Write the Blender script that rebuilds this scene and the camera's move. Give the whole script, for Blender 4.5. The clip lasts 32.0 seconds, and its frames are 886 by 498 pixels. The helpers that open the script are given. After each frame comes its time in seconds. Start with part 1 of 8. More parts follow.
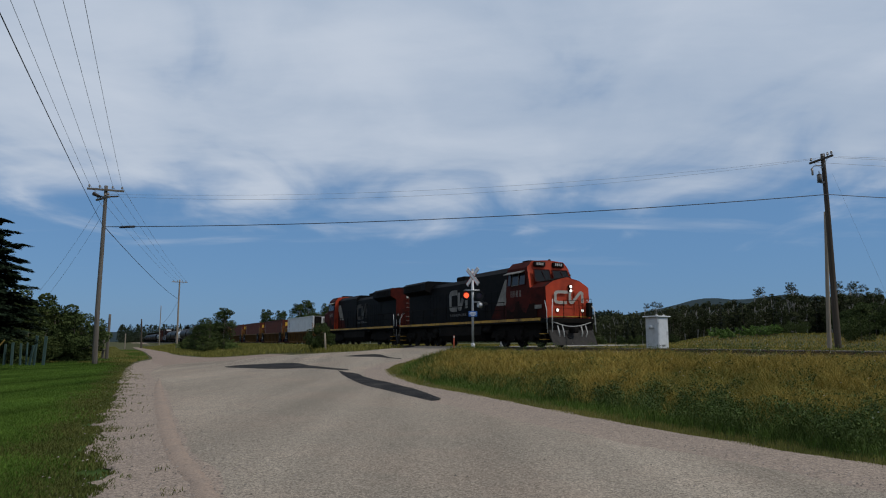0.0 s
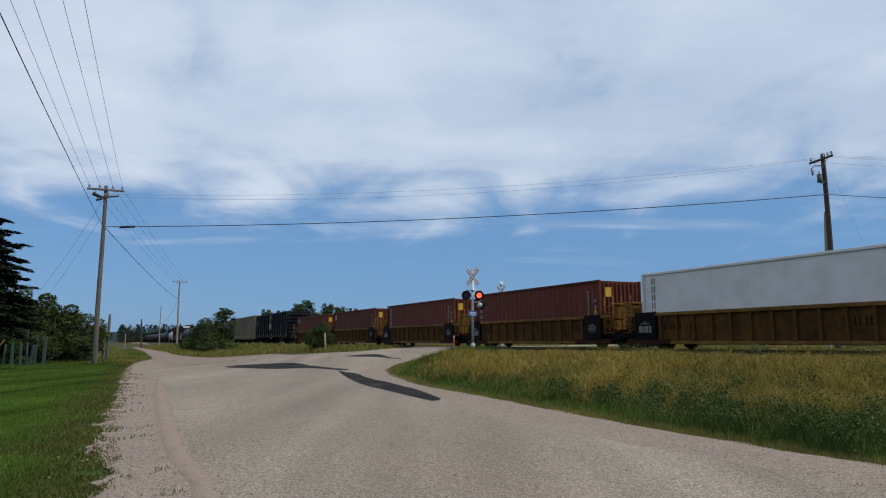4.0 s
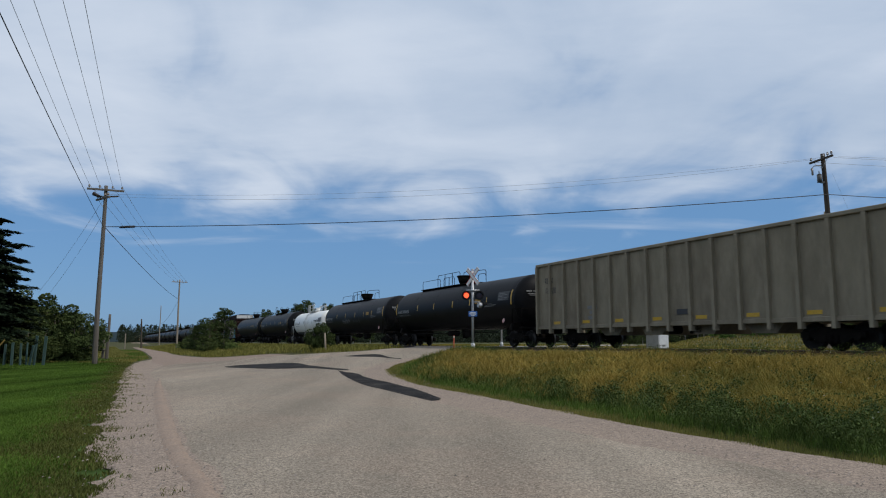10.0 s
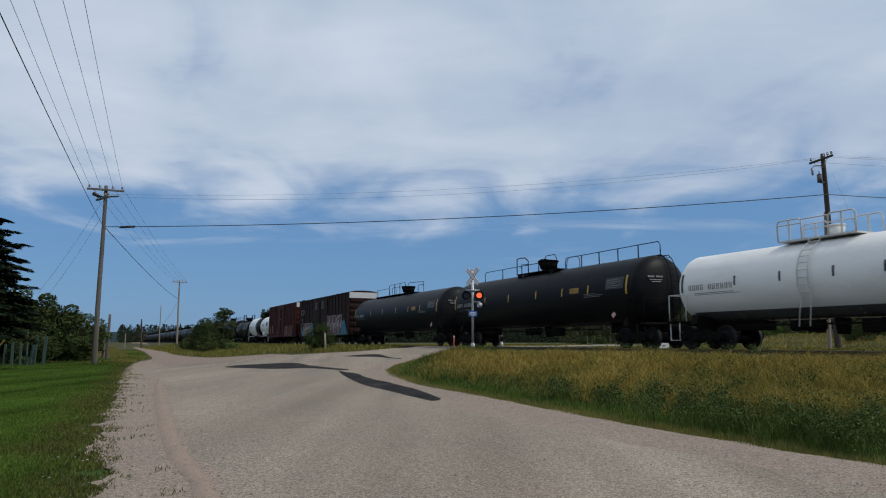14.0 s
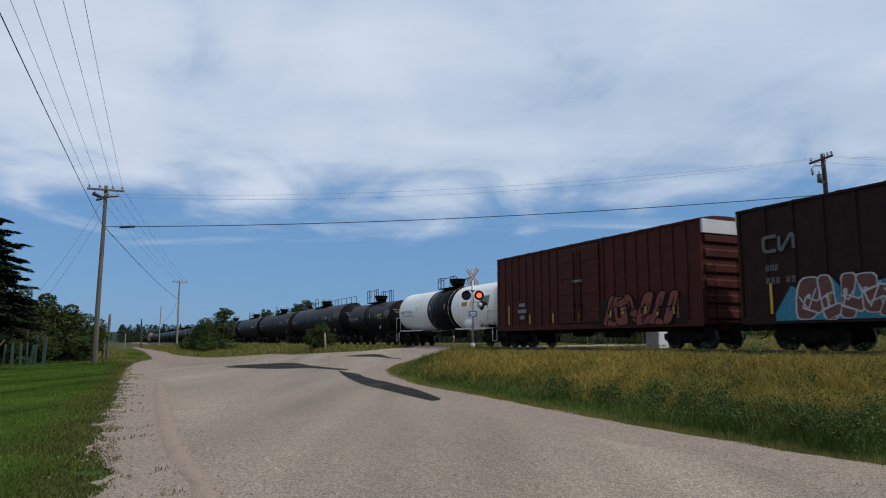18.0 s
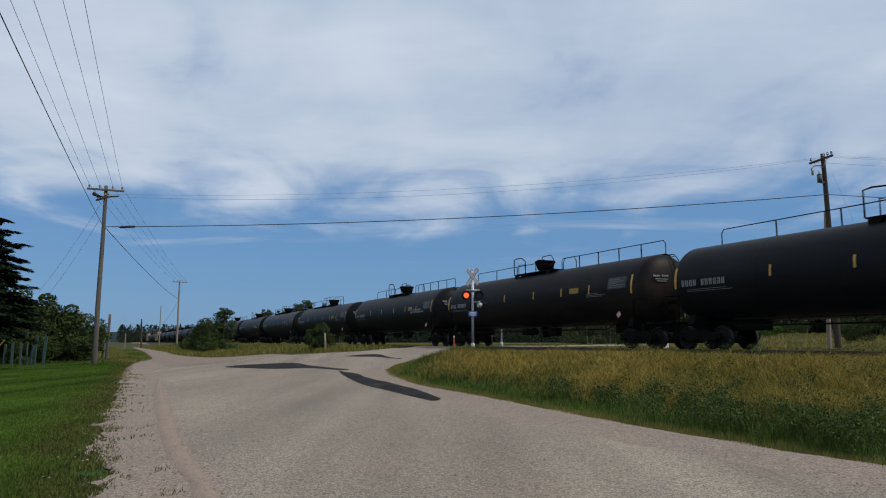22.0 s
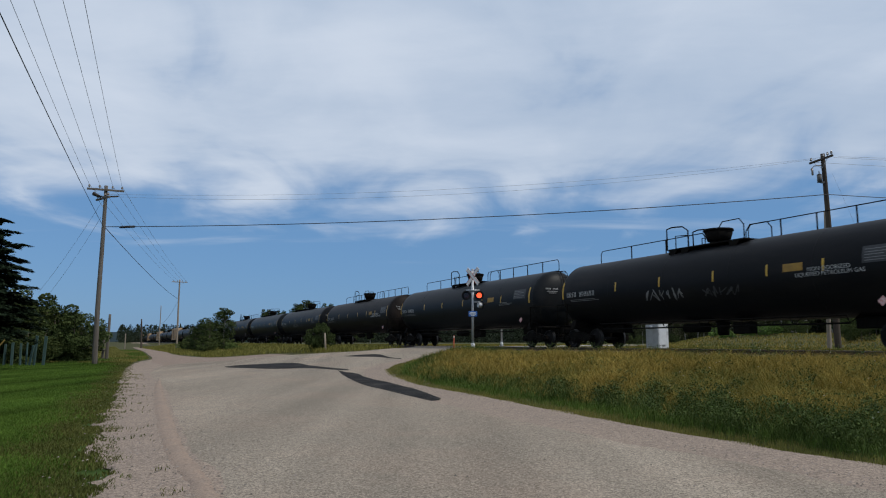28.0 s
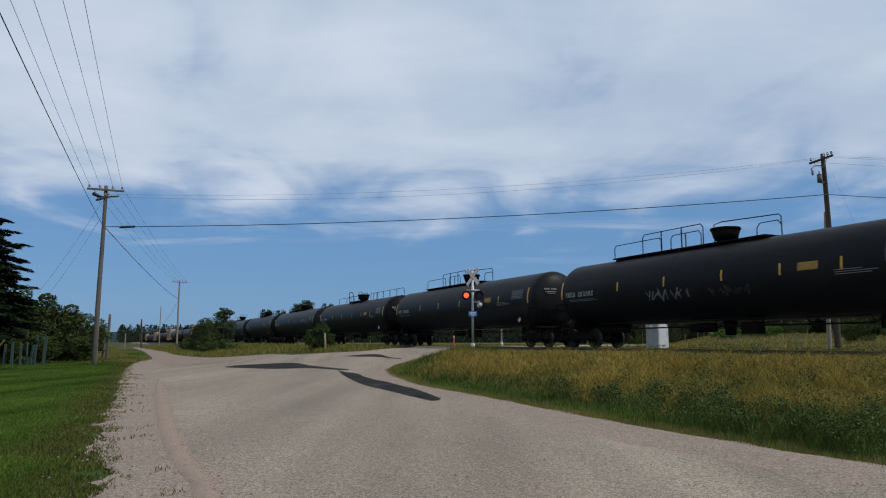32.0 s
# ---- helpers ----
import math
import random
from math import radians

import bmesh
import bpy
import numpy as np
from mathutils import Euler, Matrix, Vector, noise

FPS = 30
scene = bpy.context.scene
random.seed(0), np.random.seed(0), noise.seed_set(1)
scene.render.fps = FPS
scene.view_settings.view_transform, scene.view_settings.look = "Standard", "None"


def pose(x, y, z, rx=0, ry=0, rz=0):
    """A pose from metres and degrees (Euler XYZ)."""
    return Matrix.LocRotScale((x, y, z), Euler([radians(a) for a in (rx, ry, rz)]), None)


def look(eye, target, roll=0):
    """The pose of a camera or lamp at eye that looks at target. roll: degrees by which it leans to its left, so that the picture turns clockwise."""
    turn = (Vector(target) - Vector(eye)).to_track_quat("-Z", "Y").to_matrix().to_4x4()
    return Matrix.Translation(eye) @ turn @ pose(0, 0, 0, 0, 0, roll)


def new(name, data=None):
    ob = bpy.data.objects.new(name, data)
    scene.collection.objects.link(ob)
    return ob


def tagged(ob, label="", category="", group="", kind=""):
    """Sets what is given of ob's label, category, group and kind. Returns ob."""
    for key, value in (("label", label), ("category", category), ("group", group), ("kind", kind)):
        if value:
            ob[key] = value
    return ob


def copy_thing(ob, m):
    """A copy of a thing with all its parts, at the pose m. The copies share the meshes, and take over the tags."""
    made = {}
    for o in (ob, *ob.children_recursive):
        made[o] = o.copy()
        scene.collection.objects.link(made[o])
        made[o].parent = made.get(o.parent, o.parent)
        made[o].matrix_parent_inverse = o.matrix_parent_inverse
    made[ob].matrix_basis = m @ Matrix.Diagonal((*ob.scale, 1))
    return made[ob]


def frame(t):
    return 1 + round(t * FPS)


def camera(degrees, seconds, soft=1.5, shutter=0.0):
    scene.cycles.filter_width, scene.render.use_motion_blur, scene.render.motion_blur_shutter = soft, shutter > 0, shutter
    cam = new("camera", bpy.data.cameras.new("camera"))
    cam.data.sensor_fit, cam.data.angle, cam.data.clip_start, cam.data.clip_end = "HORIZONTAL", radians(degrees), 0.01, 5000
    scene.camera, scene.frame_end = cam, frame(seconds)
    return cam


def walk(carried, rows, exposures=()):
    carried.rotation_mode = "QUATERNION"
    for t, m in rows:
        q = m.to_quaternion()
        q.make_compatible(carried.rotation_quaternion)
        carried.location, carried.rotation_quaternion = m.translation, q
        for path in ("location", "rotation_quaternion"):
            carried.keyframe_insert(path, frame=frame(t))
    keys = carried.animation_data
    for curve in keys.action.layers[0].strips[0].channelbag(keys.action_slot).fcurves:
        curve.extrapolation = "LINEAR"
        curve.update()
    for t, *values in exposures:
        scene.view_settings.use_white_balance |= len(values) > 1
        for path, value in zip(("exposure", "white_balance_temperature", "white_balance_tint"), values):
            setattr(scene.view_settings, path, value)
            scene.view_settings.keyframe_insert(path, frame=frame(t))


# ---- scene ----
# the camera stands still on its tripod beside the road
cam = camera(65.06, 32.0, soft=1.1, shutter=0.1)
EYE = pose(0, 0, 1.4, 97.6, 0, 0)
walk(cam, [(0.0, EYE), (32.0, EYE)], [(0.0, -0.22), (1.0, -0.1), (2.0, 0.15), (3.0, 0.2), (3.5, 0.15), (6.0, -0.08), (8.0, -0.12), (10.0, 0.0), (12.0, -0.03), (14.0, -0.08), (18.0, 0.05), (21.0, -0.06), (25.0, -0.02), (32.0, -0.02)])

# ---- sky, sun ----
SUN_ELEV, SUN_AZ = radians(50), radians(112)      # azimuth clockwise from +y
world = bpy.data.worlds.new("summer_sky")
scene.world = world
world.use_nodes = True


def wire(nt, a, out, b, inp):
    nt.links.new(a.outputs[out], b.inputs[inp])


def build_sky():
    nt = world.node_tree
    nt.nodes.clear()
    N = nt.nodes.new
    outp, bg = N("ShaderNodeOutputWorld"), N("ShaderNodeBackground")
    sky = N("ShaderNodeTexSky")
    sky.sky_type, sky.sun_disc = "NISHITA", False
    sky.sun_elevation, sky.sun_rotation = SUN_ELEV, SUN_AZ
    sky.air_density, sky.dust_density, sky.ozone_density = 1.0, 0.6, 2.0
    co, sep = N("ShaderNodeTexCoord"), N("ShaderNodeSeparateXYZ")
    wire(nt, co, "Generated", sep, 0)

    def m(op, a, b=None, c=None):
        n = N("ShaderNodeMath")
        n.operation = op
        for i, v in enumerate((a, b, c)):
            if v is None:
                continue
            if isinstance(v, (int, float)):
                n.inputs[i].default_value = v
            else:
                nt.links.new(v, n.inputs[i])
        return n.outputs[0]

    z = m("MAXIMUM", sep.outputs[2], 0.0)
    den = m("ADD", z, 0.12)
    px, py = m("DIVIDE", sep.outputs[0], den), m("DIVIDE", sep.outputs[1], den)
    comb = N("ShaderNodeCombineXYZ")
    nt.links.new(px, comb.inputs[0])
    nt.links.new(py, comb.inputs[1])
    def cloud_noise(turn, scale, shift, size, detail, rough, warp):
        mp = N("ShaderNodeMapping")
        mp.inputs["Rotation"].default_value = (0, 0, radians(turn))
        mp.inputs["Scale"].default_value = (*scale, 1)
        mp.inputs["Location"].default_value = (*shift, 0)
        wire(nt, comb, 0, mp, 0)
        no = N("ShaderNodeTexNoise")
        no.inputs["Scale"].default_value, no.inputs["Detail"].default_value = size, detail
        no.inputs["Roughness"].default_value, no.inputs["Distortion"].default_value = rough, warp
        wire(nt, mp, 0, no, 0)
        return no

    def ranged(value, lo, hi, a, b, smooth=True):
        r = N("ShaderNodeMapRange")
        r.interpolation_type = "SMOOTHSTEP" if smooth else "LINEAR"
        for i, v in enumerate((lo, hi, a, b)):
            r.inputs[1 + i].default_value = v
        nt.links.new(value, r.inputs[0])
        return r

    big = cloud_noise(62, (0.5, 0.9), (3.1, 0.7), 0.7, 2, 0.5, 0.1)
    fine = cloud_noise(48, (0.55, 1.25), (1.3, 2.2), 1.9, 8, 0.6, 0.25)
    wisp = cloud_noise(80, (0.35, 1.6), (5.5, 4.0), 1.5, 6, 0.55, 0.3)
    # a deck of high cloud that breaks up towards the horizon
    lift = ranged(z, 0.06, 0.30, -0.46, 0.60)
    tongue = cloud_noise(-35, (1.0, 0.62), (7.3, 1.9), 2.1, 5, 0.5, 0.6)
    mix = m("ADD", m("MULTIPLY", big.outputs[0], 0.5), m("ADD", m("MULTIPLY", fine.outputs[0], 0.55), m("MULTIPLY", tongue.outputs[0], 1.25)))
    dens = m("ADD", mix, m("SUBTRACT", lift.outputs[0], 1.16))
    deck = ranged(dens, -0.14, 0.5, 0.0, 0.96)
    low = m("MULTIPLY", ranged(wisp.outputs[0], 0.56, 0.78, 0.0, 0.55).outputs[0], ranged(z, 0.08, 0.16, 0.0, 1.0).outputs[0])
    cov_value = m("MAXIMUM", deck.outputs[0], low)
    shade = ranged(m("ADD", m("MULTIPLY", fine.outputs[0], 0.25), m("ADD", m("MULTIPLY", big.outputs[0], 0.45), m("MULTIPLY", tongue.outputs[0], 0.3))), 0.38, 0.62, 0.0, 1.0)
    ccol = N("ShaderNodeMix")
    ccol.data_type = "RGBA"
    ccol.inputs["A"].default_value = (4.75, 5.8, 7.4, 1)
    ccol.inputs["B"].default_value = (6.75, 7.55, 8.8, 1)
    nt.links.new(shade.outputs[0], ccol.inputs["Factor"])
    tint = N("ShaderNodeMix")
    tint.data_type, tint.blend_type = "RGBA", "MULTIPLY"
    tint.inputs["Factor"].default_value = 1
    tint.inputs["B"].default_value = (0.66, 0.80, 1.0, 1)
    wire(nt, sky, 0, tint, "A")
    blue = N("ShaderNodeMix")
    blue.data_type = "RGBA"
    blue.inputs["Factor"].default_value = 0.7
    blue.inputs["B"].default_value = (1.5, 3.3, 6.15, 1)
    wire(nt, tint, "Result", blue, "A")
    both = N("ShaderNodeMix")
    both.data_type = "RGBA"
    nt.links.new(cov_value, both.inputs["Factor"])
    wire(nt, blue, "Result", both, "A")
    wire(nt, ccol, "Result", both, "B")
    wire(nt, both, "Result", bg, "Color")
    bg.inputs["Strength"].default_value = 0.092
    wire(nt, bg, 0, outp, 0)


build_sky()
sun = new("sun", bpy.data.lights.new("sun", "SUN"))
sun.data.energy, sun.data.angle, sun.data.color = 2.08, radians(0.6), (1.0, 0.95, 0.87)
sun_dir = Vector((math.sin(SUN_AZ) * math.cos(SUN_ELEV), math.cos(SUN_AZ) * math.cos(SUN_ELEV), math.sin(SUN_ELEV)))
sun.matrix_world = look(sun_dir * 50, (0, 0, 0))


# ---- materials ----
def mat(name, col, col2=None, rough=0.7, metal=0.0, scale=3.0, bump=0.0, bscale=40.0, detail=5.0, spec=0.5,
        vary=0.0, island=0.0, stretch=(1, 1, 1), dirt=None, dirt_scale=0.6, dirt_amount=0.45, speckle=None, streak=None):
    """A surface with grain at one scale, broad stains at another, and a little relief."""
    ma = bpy.data.materials.new(name)
    ma.use_nodes = True
    nt = ma.node_tree
    b = nt.nodes["Principled BSDF"]
    N = nt.nodes.new
    b.inputs["Roughness"].default_value, b.inputs["Metallic"].default_value = rough, metal
    b.inputs["Specular IOR Level"].default_value = spec
    co = N("ShaderNodeTexCoord")
    mp = N("ShaderNodeMapping")
    mp.inputs["Scale"].default_value = stretch
    wire(nt, co, "Object", mp, 0)
    no = N("ShaderNodeTexNoise")
    no.inputs["Scale"].default_value, no.inputs["Detail"].default_value = scale, detail
    no.inputs["Roughness"].default_value = 0.62
    wire(nt, mp, 0, no, 0)
    ramp = N("ShaderNodeMapRange")
    for i, v in enumerate((0.32, 0.68, 0.0, 1.0)):
        ramp.inputs[1 + i].default_value = v
    wire(nt, no, 0, ramp, 0)
    mx = N("ShaderNodeMix")
    mx.data_type = "RGBA"
    c2 = col2 or tuple(c * 0.8 for c in col)
    mx.inputs["A"].default_value, mx.inputs["B"].default_value = (*col, 1), (*c2, 1)
    wire(nt, ramp, 0, mx, "Factor")
    last = mx
    if dirt:
        dn = N("ShaderNodeTexNoise")
        dn.inputs["Scale"].default_value, dn.inputs["Detail"].default_value = dirt_scale, 6
        dn.inputs["Roughness"].default_value = 0.7
        wire(nt, mp, 0, dn, 0)
        dr = N("ShaderNodeMapRange")
        for i, v in enumerate((0.46, 0.72, 0.0, dirt_amount)):
            dr.inputs[1 + i].default_value = v
        wire(nt, dn, 0, dr, 0)
        dm = N("ShaderNodeMix")
        dm.data_type = "RGBA"
        dm.inputs["B"].default_value = (*dirt, 1)
        wire(nt, dr, 0, dm, "Factor")
        wire(nt, last, "Result", dm, "A")
        last = dm
    for kind_, val in (("speckle", speckle), ("streak", streak)):
        if not val:
            continue
        if kind_ == "speckle":                    # single stones
            tx = N("ShaderNodeTexVoronoi")
            tx.inputs["Scale"].default_value = val[0]
            wire(nt, co, "Object", tx, 0)
            sp = N("ShaderNodeSeparateColor")
            wire(nt, tx, "Color", sp, 0)
            value = sp.outputs[0]
        else:                                     # long wheel marks
            mp2 = N("ShaderNodeMapping")
            mp2.inputs["Rotation"].default_value = (0, 0, radians(-28))
            mp2.inputs["Scale"].default_value = (val[0], val[0] * 0.08, 1)
            wire(nt, co, "Object", mp2, 0)
            tx = N("ShaderNodeTexNoise")
            tx.inputs["Scale"].default_value, tx.inputs["Detail"].default_value = 1.0, 5
            wire(nt, mp2, 0, tx, 0)
            value = tx.outputs[0]
        mr = N("ShaderNodeMapRange")
        for i, v in enumerate((0.0, 1.0, 1 - val[1], 1 + val[1]) if kind_ == "speckle" else (0.3, 0.7, 1 - val[1], 1 + val[1])):
            mr.inputs[1 + i].default_value = v
        nt.links.new(value, mr.inputs[0])
        hv = N("ShaderNodeMix")
        hv.data_type, hv.blend_type = "RGBA", "MULTIPLY"
        hv.inputs["Factor"].default_value = 1
        wire(nt, last, "Result", hv, "A")
        nt.links.new(mr.outputs[0], hv.inputs["B"])
        last = hv
    if vary or island:
        src = N("ShaderNodeNewGeometry") if island else N("ShaderNodeObjectInfo")
        amount = island or vary
        mr = N("ShaderNodeMapRange")
        mr.inputs[3].default_value, mr.inputs[4].default_value = 1 - amount, 1 + amount
        wire(nt, src, "Random Per Island" if island else "Random", mr, 0)
        hs = N("ShaderNodeHueSaturation")
        wire(nt, mr, 0, hs, "Value")
        wire(nt, last, "Result", hs, "Color")
        wire(nt, hs, 0, b, "Base Color")
    else:
        wire(nt, last, "Result", b, "Base Color")
    if bump:
        bn = N("ShaderNodeTexNoise")
        bn.inputs["Scale"].default_value, bn.inputs["Detail"].default_value = bscale, 4
        wire(nt, mp, 0, bn, 0)
        bu = N("ShaderNodeBump")
        bu.inputs["Strength"].default_value, bu.inputs["Distance"].default_value = bump, 0.02
        wire(nt, bn, 0, bu, "Height")
        wire(nt, bu, 0, b, "Normal")
    return ma


def glow(name, col, strength):
    ma = bpy.data.materials.new(name)
    ma.use_nodes = True
    b = ma.node_tree.nodes["Principled BSDF"]
    b.inputs["Base Color"].default_value = (*col, 1)
    b.inputs["Emission Color"].default_value = (*col, 1)
    b.inputs["Emission Strength"].default_value = strength
    return ma


M_ASPH = mat("worn_asphalt", (0.31, 0.262, 0.206), (0.184, 0.156, 0.124), 0.92, scale=30, bump=0.35, bscale=75,
             dirt=(0.31, 0.238, 0.183), dirt_scale=0.22, dirt_amount=0.75, spec=0.05, speckle=(70, 0.46), streak=(0.55, 0.22))
M_TAR = mat("fresh_tar", (0.011, 0.011, 0.012), (0.028, 0.026, 0.025), 0.95, scale=9, bump=0.3, spec=0.06, speckle=(50, 0.3), dirt=(0.085, 0.077, 0.068), dirt_scale=1.1, dirt_amount=0.55)
M_GRAVEL = mat("pink_gravel", (0.335, 0.265, 0.212), (0.221, 0.176, 0.141), 0.95, scale=22, bump=0.6, bscale=50,
               dirt=(0.21, 0.17, 0.143), dirt_scale=0.7, dirt_amount=0.6, spec=0.05, speckle=(60, 0.35))
M_SAND = mat("tan_sand", (0.30, 0.224, 0.172), (0.262, 0.203, 0.162), 0.95, scale=6, bump=0.3, spec=0.05, speckle=(60, 0.2), dirt=(0.22, 0.18, 0.15), dirt_scale=1.1, dirt_amount=0.7)
M_PALE = mat("pale_sunlit_asphalt", (0.3, 0.275, 0.24), (0.22, 0.2, 0.175), 0.92, scale=9, bump=0.3, spec=0.05)
M_TRACKS = mat("packed_dirt", (0.27, 0.2, 0.155), (0.21, 0.165, 0.135), 0.95, scale=7, bump=0.4, spec=0.08, speckle=(30, 0.25))
M_FIELD = mat("field_soil_and_thatch", (0.075, 0.065, 0.02), (0.045, 0.048, 0.014), 0.95, scale=2.2, bump=0.6, bscale=18,
              dirt=(0.035, 0.05, 0.012), dirt_scale=0.09, dirt_amount=0.8, spec=0.15)
M_LAWN = mat("mown_lawn_ground", (0.05, 0.09, 0.016), (0.036, 0.068, 0.012), 0.95, scale=3, bump=0.5, bscale=60,
             dirt=(0.085, 0.12, 0.025), dirt_scale=0.25, spec=0.15, streak=(1.1, 0.3))
M_BALLAST = mat("ballast_stone", (0.23, 0.20, 0.175), (0.11, 0.095, 0.085), 0.95, scale=14, bump=1.0, bscale=22, spec=0.2)
M_RAIL = mat("rusty_rail_steel", (0.085, 0.05, 0.034), (0.05, 0.032, 0.024), 0.6, metal=0.4, scale=6)
M_RAILTOP = mat("polished_rail_head", (0.45, 0.43, 0.41), (0.35, 0.33, 0.31), 0.3, metal=1.0, scale=3)
M_TIE = mat("creosoted_tie", (0.06, 0.045, 0.036), (0.10, 0.085, 0.07), 0.9, scale=7, stretch=(0.3, 3, 3), bump=0.4, vary=0.25)


# ---- mesh helpers ----
def part(name, bm, material, parent, label="", smooth=False):
    """Links a bmesh as one mesh object under a thing or under a part."""
    me = bpy.data.meshes.new(name)
    bm.normal_update()
    bm.to_mesh(me)
    bm.free()
    me.materials.append(material)
    if smooth:
        for p in me.polygons:
            p.use_smooth = True
    ob = new(name, me)
    ob.parent = parent
    if label:
        tagged(ob, label)
    return ob


def again(name, data, parent, m=None, label=""):
    """Another object on the same mesh."""
    ob = new(name, data)
    ob.parent = parent
    if m is not None:
        ob.matrix_local = m
    if label:
        tagged(ob, label)
    return ob


def np_mesh(name, verts, faces, material, smooth=False):
    """A mesh from numpy arrays of vertices and of equal-sided faces."""
    me = bpy.data.meshes.new(name)
    verts, faces = np.asarray(verts, dtype=np.float32), np.asarray(faces, dtype=np.int32)
    nf, k = faces.shape
    me.vertices.add(len(verts))
    me.vertices.foreach_set("co", verts.ravel())
    me.loops.add(nf * k)
    me.loops.foreach_set("vertex_index", faces.ravel())
    me.polygons.add(nf)
    me.polygons.foreach_set("loop_start", np.arange(0, nf * k, k, dtype=np.int32))
    if smooth:
        me.polygons.foreach_set("use_smooth", np.ones(nf, dtype=bool))
    me.update(calc_edges=True)
    me.materials.append(material)
    return me


def box(bm, x0, x1, y0, y1, z0, z1, bevel=0.0):
    v = [bm.verts.new(p) for p in ((x0, y0, z0), (x1, y0, z0), (x1, y1, z0), (x0, y1, z0),
                                   (x0, y0, z1), (x1, y0, z1), (x1, y1, z1), (x0, y1, z1))]
    fs = [bm.faces.new([v[i] for i in q]) for q in ((3, 2, 1, 0), (4, 5, 6, 7), (0, 1, 5, 4), (1, 2, 6, 5), (2, 3, 7, 6), (3, 0, 4, 7))]
    if bevel:
        es = list({e for f in fs for e in f.edges})
        bmesh.ops.bevel(bm, geom=es, offset=bevel, segments=1, affect="EDGES")
    return bm


def cyl(bm, a, b, r0, r1=None, n=12, caps=True):
    """A straight tapered tube from a to b."""
    a, b = Vector(a), Vector(b)
    r1 = r0 if r1 is None else r1
    w = (b - a).normalized()
    s = w.orthogonal().normalized()
    t = w.cross(s)
    ring = lambda c, r: [bm.verts.new(c + (s * math.cos(2 * math.pi * i / n) + t * math.sin(2 * math.pi * i / n)) * r) for i in range(n)]
    A, B = ring(a, r0), ring(b, r1)
    for i in range(n):
        f = bm.faces.new((A[i], A[(i + 1) % n], B[(i + 1) % n], B[i]))
        f.smooth = n > 6
    if caps:
        bm.faces.new(A[::-1])
        bm.faces.new(B)
    return bm


def pipe(bm, pts, r, n=6):
    """One bent tube through pts; r: its radius, or a radius for each point."""
    P = [Vector(p) for p in pts]
    rs = r if isinstance(r, (list, tuple)) else [r] * len(P)
    ways = [(b - a).normalized() for a, b in zip(P, P[1:])]
    side = ways[0].orthogonal().normalized()
    rings = []
    for k, p in enumerate(P):
        w = ways[min(k, len(ways) - 1)] if k == 0 or k == len(ways) else (ways[k - 1] + ways[k])
        w = w.normalized() if w.length > 1e-6 else ways[k - 1]
        side = side - w * side.dot(w)
        side = side.normalized() if side.length > 1e-6 else w.orthogonal().normalized()
        up = w.cross(side)
        rings.append([bm.verts.new(p + (side * math.cos(2 * math.pi * i / n) + up * math.sin(2 * math.pi * i / n)) * rs[k]) for i in range(n)])
    for A, B in zip(rings, rings[1:]):
        for i in range(n):
            f = bm.faces.new((A[i], A[(i + 1) % n], B[(i + 1) % n], B[i]))
            f.smooth = n > 5
    bm.faces.new(rings[0][::-1])
    bm.faces.new(rings[-1])
    return bm


def prism(bm, outline, x0, x1):
    """An outline in (y, z) drawn out along x."""
    A = [bm.verts.new((x0, y, z)) for y, z in outline]
    B = [bm.verts.new((x1, y, z)) for y, z in outline]
    k = len(outline)
    for i in range(k):
        bm.faces.new((A[i], A[(i + 1) % k], B[(i + 1) % k], B[i]))
    bm.faces.new(A[::-1])
    bm.faces.new(B)
    bmesh.ops.recalc_face_normals(bm, faces=bm.faces[:])
    return bm


def slab(bm, outline, y0, y1):
    """An outline in (x, z) with a thickness along y."""
    A = [bm.verts.new((x, y0, z)) for x, z in outline]
    B = [bm.verts.new((x, y1, z)) for x, z in outline]
    k = len(outline)
    for i in range(k):
        bm.faces.new((A[i], A[(i + 1) % k], B[(i + 1) % k], B[i]))
    bm.faces.new(A[::-1])
    bm.faces.new(B)
    bmesh.ops.recalc_face_normals(bm, faces=bm.faces[:])
    return bm


# ---- the lie of the land ----
DX, DY = 0.4321, -0.9018          # the way the train goes
RAIL_Z = 1.10
FOOT = Vector((0.0, 47.63, 0.0)) + 1.5 * Vector((0.9018, 0.4321, 0.0))   # a point of the track's centre line


def across(x, y):
    """Distance from the track's centre line, positive beyond it."""
    return x * 0.9018 + y * 0.4321 - 22.08


def on_track(u, q=0.0, z=0.0):
    """The point u metres along the track and q metres beyond its centre line."""
    return Vector((FOOT.x + DX * u + 0.9018 * q, FOOT.y + DY * u + 0.4321 * q, z))


def ground_z(x, y):
    q = across(x, y)
    s = min(max((q + 15.0) / 11.0, 0.0), 1.0)
    z = 0.92 * s * s * (3 - 2 * s)
    # the ballast bed
    b = min(max((3.4 - abs(q)) / 1.6, 0.0), 1.0)
    z -= 0.06 * b
    if q > 17 and y > 20:                         # the grassy rise beyond the track
        k = min((q - 17.0) / 26.0, 1.0)
        w = min(max((x / y - 0.31) / 0.08, 0.0), 1.0)
        z += 1.25 * k * k * (3 - 2 * k) * w
    return z


